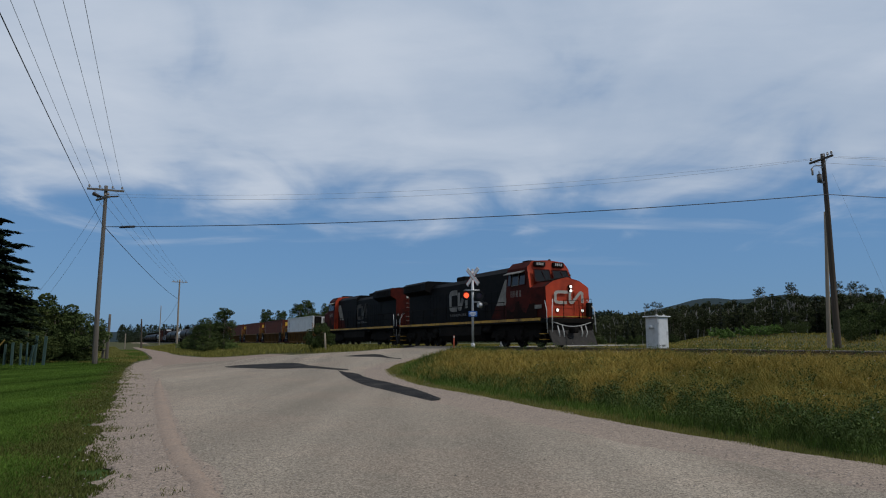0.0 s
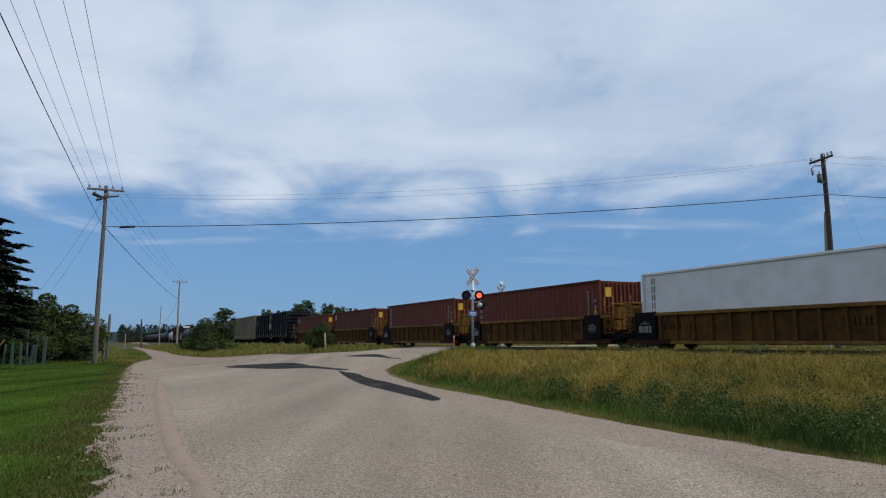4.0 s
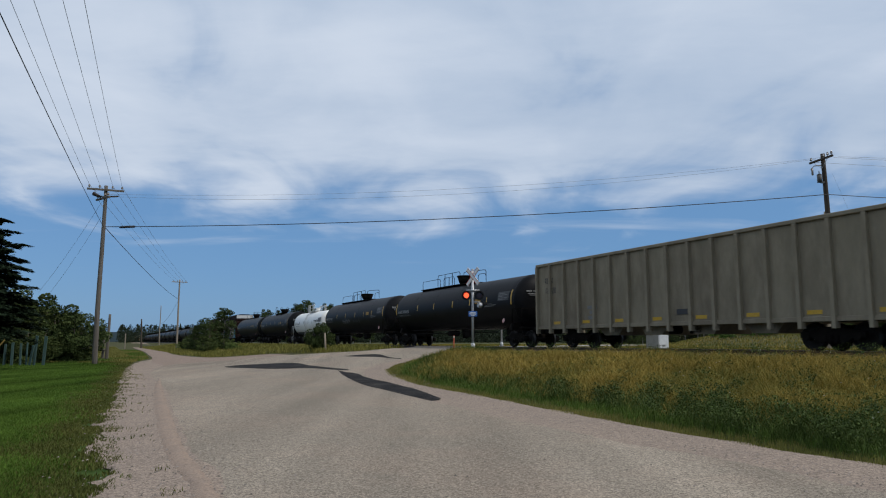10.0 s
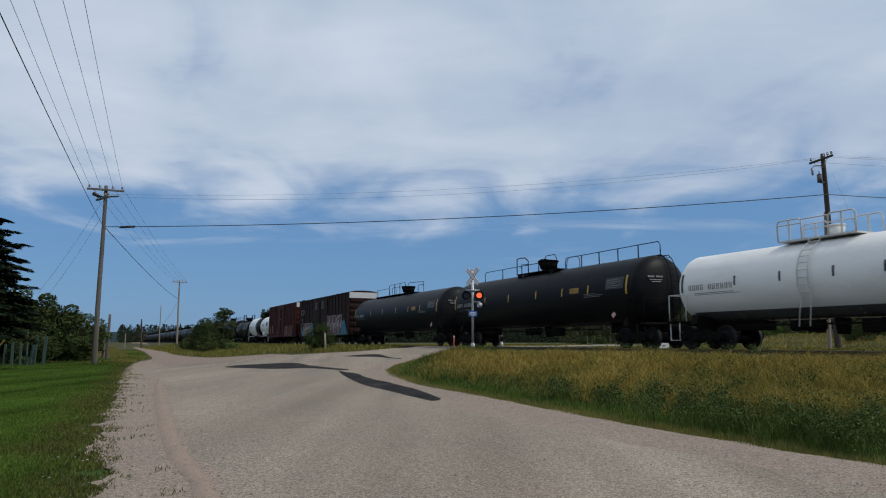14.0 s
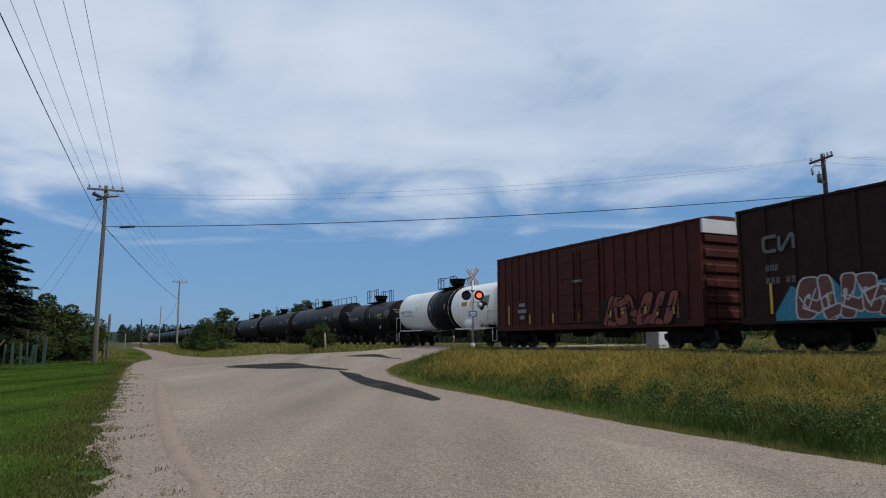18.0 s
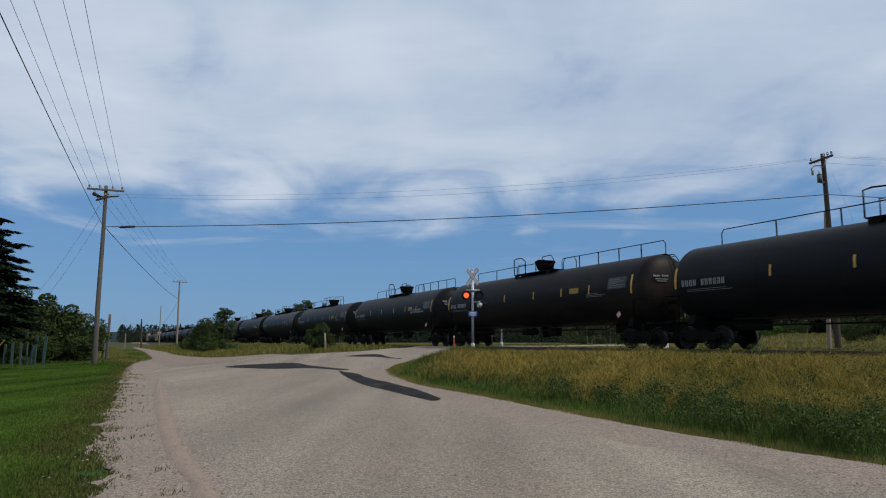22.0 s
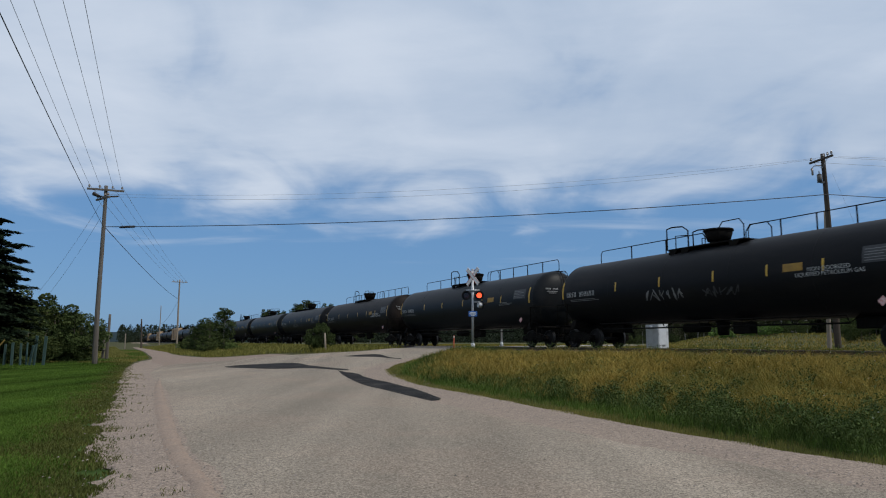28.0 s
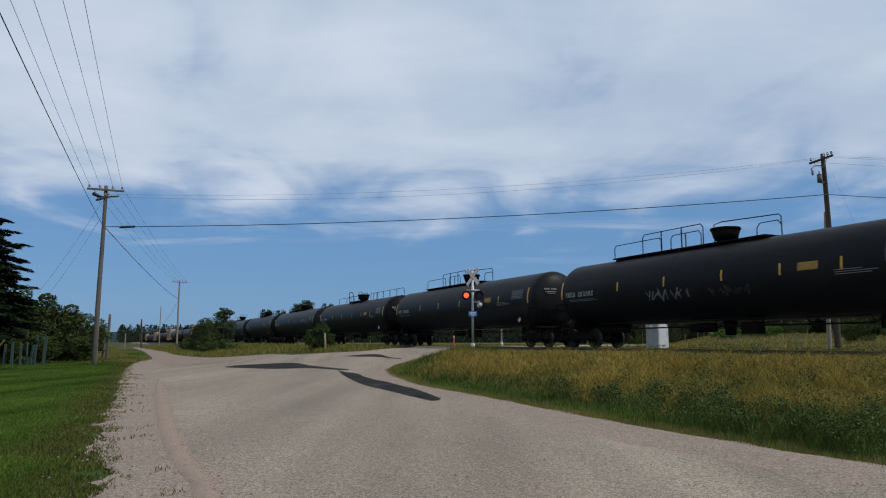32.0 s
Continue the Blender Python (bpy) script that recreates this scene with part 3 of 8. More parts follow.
def add_truck(car, x, axles=(-0.89, 0.89), wide=1.0):
    t = again("truck", TRUCK["bolster"], car, pose(x, 0, 0))
    for y in (-1.02, 1.02):
        fr = again("side_frame", TRUCK["frame"], t, pose(0, y, 0, 0, 0, 0 if y < 0 else 180))
        if wide != 1.0:
            fr.scale = (wide, 1, 1.1)
    for a in axles:
        again("wheelset", TRUCK["wheelset"], t, pose(a, 0, 0.457, 0, random.uniform(0, 360), 0))
    return t


def running_gear(car, half, truck_x):
    for s in (-1, 1):
        add_truck(car, s * truck_x)
        again("coupler", TRUCK["coupler"], car, pose(s * (half - 0.45), 0, 0, 0, 0, 0 if s > 0 else 180))


# ---- tank cars ----
def handrail(bm, x0, x1, y, z, h, posts, r=0.022, curl=0.25):
    """A rail with round corners and posts, along x."""
    pipe(bm, [(x0, y, z), (x0, y, z + h - curl * 0.6), (x0 + curl * 0.5, y, z + h), (x1 - curl * 0.5, y, z + h), (x1, y, z + h - curl * 0.6), (x1, y, z)], r)
    for k in range(1, posts):
        x = x0 + (x1 - x0) * k / posts
        cyl(bm, (x, y, z), (x, y, z + h), r * 1.25, r * 1.25, 6)
    return bm


def tank_car(length, R=1.54, cz=2.61, style="centre", paint=None, label="", stripes=True, lpg=False, tag=False, panel=0.74, white=False):
    car = tagged(new("tank_car"), label, "tank car", group="cars of the freight train")
    H = length / 2
    hb = H - 0.75                                 # end of the tank
    dep = R * 0.42
    paint = paint or M_TANK
    prof = [(-hb, 0.0)] + [(-hb + dep * (1 - math.cos(radians(a))), R * math.sin(radians(a))) for a in (10, 25, 40, 55, 68, 80)]
    prof += [(-hb + dep, R), (-hb + dep + 0.6, R), (-R * 1.2, R + 0.002), (R * 1.2, R + 0.002), (hb - dep - 0.6, R)]
    prof += [(-x, r) for x, r in prof[:8]][::-1]
    tank = part("tank", lathe(bmesh.new(), prof, cz), paint, car)
    # weld seams
    for x in np.linspace(-hb + dep, hb - dep, 6):
        part("weld_seam", lathe(bmesh.new(), [(x - 0.02, R - 0.01), (x - 0.012, R + 0.006), (x + 0.012, R + 0.006), (x + 0.02, R - 0.01)], cz), paint, tank)
    # stub sills, bolsters, bottom gear
    for s in (-1, 1):
        bm = bmesh.new()
        box(bm, min(s * (hb - 3.6), s * (H - 0.45)), max(s * (hb - 3.6), s * (H - 0.45)), -0.28, 0.28, 0.72, 1.12, 0.03)
        x = s * (hb - 1.2)
        prism(bm, [(-1.45, 0.98), (1.45, 0.98), (1.3, 1.35), (0.5, 1.2), (-0.5, 1.2), (-1.3, 1.35)], x - 0.16, x + 0.16)
        box(bm, min(s * (H - 0.95), s * (H - 0.6)), max(s * (H - 0.95), s * (H - 0.6)), -1.5, 1.5, 1.02, 1.12, 0.02)
        part("stub_sill", bm, M_UNDER, car)
        bm = bmesh.new()
        e = s * (H - 0.7)
        pipe(bm, [(e, -1.45, 1.1), (e, -1.45, 2.15), (e, 1.45, 2.15), (e, 1.45, 1.1)], 0.024)
        pipe(bm, [(e, -1.45, 2.15), (s * (hb - 0.9), -1.5, 2.15), (s * (hb - 0.9), -1.5, 1.1)], 0.024)
        pipe(bm, [(e, -1.42, 1.05), (e, -1.42, 0.35), (e - s * 0.5, -1.42, 0.35), (e - s * 0.5, -1.42, 1.05)], 0.024)
        part("end_handrail", bm, M_STEEL if white else M_UNDER, car)
    for y, z in ((-1.15, 0.88), (-1.3, 1.12)):
        part("side_pipe", pipe(bmesh.new(), [(-hb + 3.2, y, z), (hb - 3.2, y, z)], 0.03), M_UNDER, car)
    for x in np.linspace(-hb + 3.2, hb - 3.2, 7):
        part("pipe_bracket", pipe(bmesh.new(), [(x, -1.3, 1.12), (x, -1.15, 0.88), (x, -0.5, 1.2)], 0.02), M_UNDER, car)
    bm = bmesh.new()
    cyl(bm, (-1.6, -0.4, 0.86), (-0.4, -0.4, 0.86), 0.19, 0.19, 12)
    part("brake_cylinder", bm, M_UNDER, car)
    part("control_valve", box(bmesh.new(), 1.0, 1.8, -0.6, -0.2, 0.6, 1.05, 0.03), M_UNDER, car)
    part("bottom_outlet", cyl(bmesh.new(), (0, 0, 1.1), (0, 0, 0.55), 0.28, 0.2, 12), M_UNDER, car)
    # dome fittings and walkway
    top = cz + R
    fit = M_WTANK if white == "all" else M_UNDER
    rails = M_STEEL if white == "all" else M_UNDER
    bm = bmesh.new()
    hr = 0.5 if white == "all" else 1.0
    cyl(bm, (0.0, 0, top - 0.12), (0.0, 0, top + 0.18 * hr), 0.36 * hr, 0.36 * hr, 16)
    cyl(bm, (0.0, 0, top + 0.18 * hr), (0.0, 0, top + 0.58 * (0.4 + 0.6 * hr)), 0.44 * hr, 0.56 * hr, 16)
    cyl(bm, (0.0, 0, top + 0.58 * (0.4 + 0.6 * hr)), (0.0, 0, top + 0.66 * (0.4 + 0.6 * hr)), 0.6 * hr, 0.57 * hr, 16)
    part("valve_housing", bm, fit, car)
    if style == "centre":
        bm = bmesh.new()
        box(bm, -6.3, 2.3, -0.55, 0.55, top + 0.02, top + 0.07)
        for x in (-6.0, -4.0, -2.0, 1.6):
            box(bm, x - 0.05, x + 0.05, -0.55, 0.55, top - 0.16, top + 0.02)
        part("walkway", bm, rails, car)
        for y in (0.35,):
            part("handrail", handrail(bmesh.new(), -5.2, -1.5, y, top + 0.06, 1.05, 3), rails, car)
            part("handrail", handrail(bmesh.new(), -6.3, -3.2, -0.4, top + 0.06, 0.62, 1, 0.02, 0.2), rails, car)
            part("handrail", handrail(bmesh.new(), -2.6, -0.9, -0.4, top + 0.06, 0.62, 2, 0.02), rails, car)
            part("handrail", pipe(bmesh.new(), [(-0.9, y, top + 0.06), (-0.9, y, top + 0.95), (-0.5, y, top + 1.02), (2.2, y, top + 0.9), (2.3, y, top + 0.8), (2.3, y, top)], 0.022), rails, car)
            part("handrail", handrail(bmesh.new(), 1.2, 2.3, y, top + 0.06, 0.62, 1, 0.02, 0.3), rails, car)
    elif style == "full":
        for x0, x1 in ((-hb + 1.4, -1.0), (1.2, hb - 0.7)):
            bm = bmesh.new()
            box(bm, x0 - 0.1, x1 + 0.1, 0.0, 0.5, top - 0.02, top + 0.025)
            for x in np.linspace(x0 + 0.3, x1 - 0.3, 4):
                box(bm, x - 0.05, x + 0.05, 0.0, 0.5, top - 0.16, top - 0.02)
            part("walkway", bm, rails, car)
            for y in (0.3,):
                part("handrail", handrail(bmesh.new(), x0, x1, y, top + 0.06, 0.62, 3 if x0 < 0 else 5, 0.022, 0.25), rails, car)
        bm = bmesh.new()
        box(bm, -2.1, 1.9, -0.75, 0.75, top - 0.02, top + 0.03)
        for x in (-2.0, -1.3, 1.2):
            slab(bm, [(x, top - 0.02), (x + 0.5, top - 0.02), (x + 0.1, top - 0.45), (x, top - 0.45)], -0.78, -0.72)
        part("platform", bm, rails, car)
        for y in (-0.75, 0.75):
            part("crash_rail", pipe(bmesh.new(), [(-2.1, y, top), (-2.1, y, top + 0.9), (-1.8, y, top + 0.95), (-1.2, y, top + 0.9), (-0.9, y, top + 0.7), (-0.9, y, top)], 0.03), rails, car)
            part("crash_rail", pipe(bmesh.new(), [(-1.6, y, top), (-1.6, y, top + 0.55), (-0.9, y, top + 0.5)], 0.022), rails, car)
            part("crash_rail", handrail(bmesh.new(), 0.7, 1.9, y, top + 0.03, 0.75, 1, 0.022, 0.4), rails, car)
        bm = bmesh.new()                          # ladder down the front head
        bend = [(hb - dep + 0.02, top + 0.03)] + [(hb - dep + (dep + 0.14) * math.cos(radians(f)), cz + (R + 0.08) * math.sin(radians(f))) for f in (72, 58, 44, 30, 15, 0)] + [(hb + 0.16, 1.1)]
        for y in (0.1, 0.5):
            pipe(bm, [(x, y, z) for x, z in bend], 0.02)
        for z in np.linspace(1.25, top - 0.1, 11):
            x = float(np.interp(-z, [-q[1] for q in bend], [q[0] for q in bend]))
            cyl(bm, (x, 0.1, z), (x, 0.5, z), 0.015, 0.015, 6)
        part("ladder", bm, rails, car)
    elif style == "tower":
        bm = bmesh.new()
        box(bm, -1.75, 1.15, -0.7, 0.7, top + 0.0, top + 0.06)
        part("platform", bm, rails, car)
        for y in (-0.7, 0.7):
            bm = bmesh.new()
            h = 1.1 if not white else 0.72
            handrail(bm, -1.75, -0.8, y, top + 0.05, h, 2, 0.028, 0.15)
            pipe(bm, [(-1.75, y, top + 0.6), (-0.8, y, top + 0.6)], 0.022)
            handrail(bm, 0.2, 1.15, y, top + 0.05, h, 2, 0.028, 0.15)
            pipe(bm, [(-0.8, y, top + h), (0.2, y, top + h)], 0.022)
            part("handrail", bm, rails, car)
        bm = bmesh.new()
        rails = M_UNDER if white is True else rails
        for x in (-0.55, -0.15):
            pipe(bm, [(x, -0.72, top + 0.05)] + [(x, -(R + 0.09) * math.cos(radians(a)), cz + (R + 0.09) * math.sin(radians(a))) for a in (62, 45, 28, 10, -10, -25)] + [(x, -1.45, 0.8)], 0.022)
        for a in range(-20, 66, 10):
            cyl(bm, (-0.55, -(R + 0.09) * math.cos(radians(a)), cz + (R + 0.09) * math.sin(radians(a))), (-0.15, -(R + 0.09) * math.cos(radians(a)), cz + (R + 0.09) * math.sin(radians(a))), 0.016, 0.016, 6)
        part("ladder", bm, M_STEEL if white == "all" else M_UNDER, car)
    # stencils and reflectors on the near flank
    ink = M_DARKMARK if white else M_MARK
    rs = R + 0.008
    if stripes:
        xs = (-hb + 0.6, -hb * 0.5, -hb * 0.2, hb * 0.11, hb * 0.37, hb * 0.6, hb - 0.95)
        for k, x in enumerate(xs):
            big = k in (0, 6)
            part("reflector", shell(bmesh.new(), x - (0.055 if big else 0.042), x + (0.055 if big else 0.042), -8 if big else -2, 24 if big else 13, rs, cz), M_DARKMARK if white == "all" else M_STRIPE, car)
    for j in range(11):                           # the car's mark and number, as plain thin bars
        if j == 4:
            continue
        x = -hb + 0.95 + 0.2 * j
        bm = bmesh.new()
        for o in (0.0, 0.085):
            shell(bm, x + o, x + o + 0.034, -5.5, 3.5, rs, cz, 2)
        part("stencil", bm, ink, car)
    for j, (a, w) in enumerate(((-11, 1.9), (-13.5, 2.2))):
        part("stencil", shell(bmesh.new(), -hb + 1.2, -hb + 1.2 + w, a, a + 0.7, rs, cz, 1), M_DIM if not white else M_DARKMARK, car)
    part("data_panel", shell(bmesh.new(), hb * panel, hb * panel + 1.25, 2, 22, rs, cz), M_PANEL if not white else M_DIM, car)
    for a, w in ((4.5, 0.9), (7.5, 1.05), (11, 0.6), (14, 1.0), (17.5, 0.75)):
        part("stencil", shell(bmesh.new(), hb * panel + 0.08, hb * panel + 0.08 + w, a, a + 0.8, rs + 0.004, cz, 1), M_DIM if not white else M_DARKMARK, car)
    if lpg:
        for line, a in (("NON ODORIZED", -1), ("LIQUEFIED PETROLEUM GAS", -7)):
            words("lettering", line, 0.19, car, pose(hb * 0.62, -(rs + 0.01) * math.cos(radians(a)), cz + rs * math.sin(radians(a)), 90 - a, 0, 0), M_MARK)
    elif not white:
        for a, w in ((-3, 0.9), (-5.5, 1.4), (-8, 1.2)):
            part("stencil", shell(bmesh.new(), hb * panel - 1.6, hb * panel - 1.6 + w, a, a + 0.9, rs, cz, 1), M_DIM, car)
    if white != "all":
        part("warning_plate", shell(bmesh.new(), hb * 0.44, hb * 0.44 + 0.75, 1, 11, rs, cz), M_WARN, car)
    bm = bmesh.new()
    slab(bm, [(-0.16, 0), (0, -0.16), (0.16, 0), (0, 0.16)], -0.006, 0.006)
    bm.transform(pose(hb - 1.9, -1.49, 1.5, -10))
    part("placard", bm, M_PLACARD, car)
    # lines on the front head
    for z, w in ((0.52, 0.75), (0.38, 0.6), (0.29, 0.45)):
        bm = bmesh.new()
        y = -0.62
        rr = math.hypot(y, z) / R
        x = hb - dep * (1 - math.sqrt(1 - rr * rr)) + 0.03
        nx, ny = 1 / dep ** 2 * (x - hb + dep), y / R ** 2
        if w > 0.7:
            for k in range(9):
                if k != 4:
                    box(bm, -w / 2 + 0.083 * k, -w / 2 + 0.083 * k + 0.045, -0.012, 0.012, -0.04, 0.04)
        else:
            box(bm, -w / 2, w / 2, -0.012, 0.012, -0.013, 0.013)
        bm.transform(pose(x, y, cz + z, 0, 0, math.degrees(math.atan2(ny, nx)) + 90))
        part("stencil", bm, ink, car)
    if tag:                                       # spray paint, as crooked lines
        col = random.Random(int(length * 100))
        for x0, wide, lo_, amp, ink_ in ((-hb * 0.3, 2.6, -14, 8, M_DIM), (hb * 0.05, 1.8, -16, 6, M_PANEL)):
            for glyph in range(int(wide / 0.3)):
                bm = bmesh.new()
                gx = x0 + 0.3 * glyph
                pts = [(gx + col.uniform(-0.12, 0.3), R * radians(lo_ + amp * f)) for f in ((-1.0, 0.9, -0.3, 0.7), (0.8, -0.9, 0.4, -0.2), (-0.6, 1.1, -1.1, 0.1))[glyph % 3]]
                pts = [(p.x, p.y) for p in spline(pts, 14)]
                strip(bm, pts, col.uniform(0.012, 0.03), lambda a, b: (a, -(rs + 0.0008 * glyph) * math.cos(b / R), cz + (rs + 0.0008 * glyph) * math.sin(b / R)))
                part("graffiti", bm, ink_, car)
    running_gear(car, H, hb - 1.2)
    return car


def white_bands(car, R, cz, x0, x1, low_grime):
    """The black middle of one white car, or the dark underside of the other."""
    if x1 > x0:
        prof = [(x0, R - 0.01), (x0, R + 0.005), (x1, R + 0.005), (x1, R - 0.01)]
        part("black_band", lathe(bmesh.new(), prof, cz), M_TANK, car, "black painted band")
    if low_grime:
        bm = bmesh.new()
        h = low_grime
        shell(bm, -h, h, -80, -46, R + 0.005, cz, 8)
        part("dark_underside", bm, M_GRIME, car, "dark grey painted underside")


# ---- box-like cars ----
def boxcar(length, height, paint, label, ribs, door, roof_white, inset=2.1):
    car = tagged(new("boxcar"), label, "boxcar", group="cars of the freight train")
    H = length / 2
    hb = H - 0.75
    bm = bmesh.new()
    box(bm, -hb, hb, -1.44, 1.44, 0.98, height - 0.22, 0.02)
    part("body", bm, paint, car)
    bm = bmesh.new()
    prism(bm, [(-1.5, height - 0.24), (-1.5, height - 0.16), (-0.8, height - 0.03), (0, height), (0.8, height - 0.03), (1.5, height - 0.16), (1.5, height - 0.24)], -hb - 0.03, hb + 0.03)
    roof = part("roof", bm, paint, car)
    for x in np.linspace(-hb + 0.8, hb - 0.8, 12):
        bm = bmesh.new()
        prism(bm, [(-1.503, height - 0.2), (-1.503, height - 0.145), (-0.8, height - 0.015), (0, height + 0.015), (0.8, height - 0.015), (1.503, height - 0.145), (1.503, height - 0.2)], x - 0.05, x + 0.05)
        part("roof_rib", bm, paint, roof)
    bm = bmesh.new()
    box(bm, -hb, hb, -1.5, -1.44, 0.9, 1.14, 0.01)
    box(bm, -hb, hb, 1.44, 1.5, 0.9, 1.14, 0.01)
    box(bm, -hb, hb, -0.3, 0.3, 0.74, 1.0, 0.02)
    part("side_sill", bm, paint, car)
    d0, d1 = door
    rib = None
    for x in np.linspace(-hb + 0.05, hb - 0.05, ribs):
        if d0 - 0.1 < x < d1 + 0.1:
            continue
        for y in (-1.465, 1.465):
            if rib is None:
                bm = bmesh.new()
                prism(bm, [(-0.028, 1.14), (0.028, 1.14), (0.028, height - 0.24), (-0.028, height - 0.24)], -0.06, 0.06)
                o = part("side_post", bm, paint, car)
                o.matrix_local = pose(x, y, 0)
                rib = o.data
            else:
                again("side_post", rib, car, pose(x, y, 0))
    for k, (a, b) in enumerate(((d0, (d0 + d1) / 2 - 0.02), ((d0 + d1) / 2 + 0.02, d1))):
        bm = bmesh.new()
        box(bm, a, b, -1.535, -1.47, 1.2, height - 0.35, 0.015)
        dr = part("door", bm, paint, car)
        for z in (1.7, 2.6, 3.4, 4.2):
            bm = bmesh.new()
            box(bm, a + 0.06, b - 0.06, -1.56, -1.535, z, z + 0.07, 0.01)
            part("door_rib", bm, paint, dr)
        bm = bmesh.new()
        xx = b - 0.25 if k == 0 else a + 0.25
        pipe(bm, [(xx, -1.575, 1.3), (xx, -1.575, height - 0.6)], 0.025)
        box(bm, xx - 0.1, xx + 0.1, -1.6, -1.56, 2.0, 2.12)
        part("door_bar", bm, M_UNDER, dr)
    for s in (-1, 1):                             # corrugated ends
        for k, z in enumerate(np.linspace(1.35, height - 0.95, 6)):
            bm = bmesh.new()
            slab(bm, [(s * hb, z - 0.2), (s * (hb + 0.09), z - 0.12), (s * (hb + 0.09), z + 0.12), (s * hb, z + 0.2)], -1.3, 1.3)
            part("end_rib", bm, paint, car)
        bm = bmesh.new()
        box(bm, min(s * hb, s * (hb + 0.11)), max(s * hb, s * (hb + 0.11)), -1.44, 1.44, height - 0.75, height - 0.2, 0.01)
        part("end_fascia", bm, M_REEF if roof_white else paint, car, "white painted top of the end wall" if roof_white else "")
        bm = bmesh.new()
        for z in np.arange(1.2, 3.4, 0.4):
            pipe(bm, [(s * (hb + 0.16), -1.4, z), (s * (hb + 0.16), -0.95, z)], 0.018)
        for y in (-1.4, -0.95):
            pipe(bm, [(s * (hb + 0.16), y, 0.9), (s * (hb + 0.16), y, 3.4)], 0.016)
        part("ladder", bm, M_UNDER, car)
        box_ = bmesh.new()
        box(box_, min(s * hb, s * (H - 0.4)), max(s * hb, s * (H - 0.4)), -0.3, 0.3, 0.74, 1.05, 0.03)
        part("draft_sill", box_, M_UNDER, car)
    bm = bmesh.new()
    cyl(bm, (-1.5, -0.6, 0.72), (-0.3, -0.6, 0.72), 0.18, 0.18, 12)
    part("brake_cylinder", bm, M_UNDER, car)
    part("control_valve", box(bmesh.new(), 1.2, 2.6, -1.0, -0.5, 0.5, 0.9, 0.04), M_UNDER, car)
    for x in np.linspace(-hb + 1.3, hb - 1.3, 7):
        bm = bmesh.new()
        box(bm, x - 0.05, x + 0.05, -1.512, -1.505, 1.25, 1.75 if abs(x) < hb - 1.5 else 2.3)
        part("reflector", bm, M_STRIPE, car)
    running_gear(car, H, hb - inset)
    return car


def strip(bm, pts, half, put):
    """A flat band along a bent line; put(a, b) sets each corner in space."""
    P = [Vector(p) for p in pts]
    rows = []
    for i, p in enumerate(P):
        d0 = (p - P[i - 1]).normalized() if i else (P[1] - p).normalized()
        d1 = (P[i + 1] - p).normalized() if i < len(P) - 1 else d0
        t = (d0 + d1).normalized()
        k = half / max(0.5, abs(t.dot(d1)))
        rows.append([bm.verts.new(put(p.x + sg * -t.y * k, p.y + sg * t.x * k)) for sg in (-1, 1)])
    for A, B in zip(rows, rows[1:]):
        bm.faces.new((A[0], A[1], B[1], B[0]))
    return bm


def bubble(cx, z0, w, h, lean, pinch, rnd):
    """The outline of one fat rounded stroke."""
    out = []
    for k in range(20):
        a = 2 * math.pi * k / 20
        c, d = math.cos(a), math.sin(a)
        z = z0 + h * 0.5 * (1 + math.copysign(abs(d) ** 0.45, d))
        f = (z - z0) / h
        out.append((cx + w * 0.5 * math.copysign(abs(c) ** 0.6, c) * (1 - pinch * math.sin(math.pi * f)) + lean * (f - 0.5) + rnd.uniform(-0.02, 0.02), z))
    return out


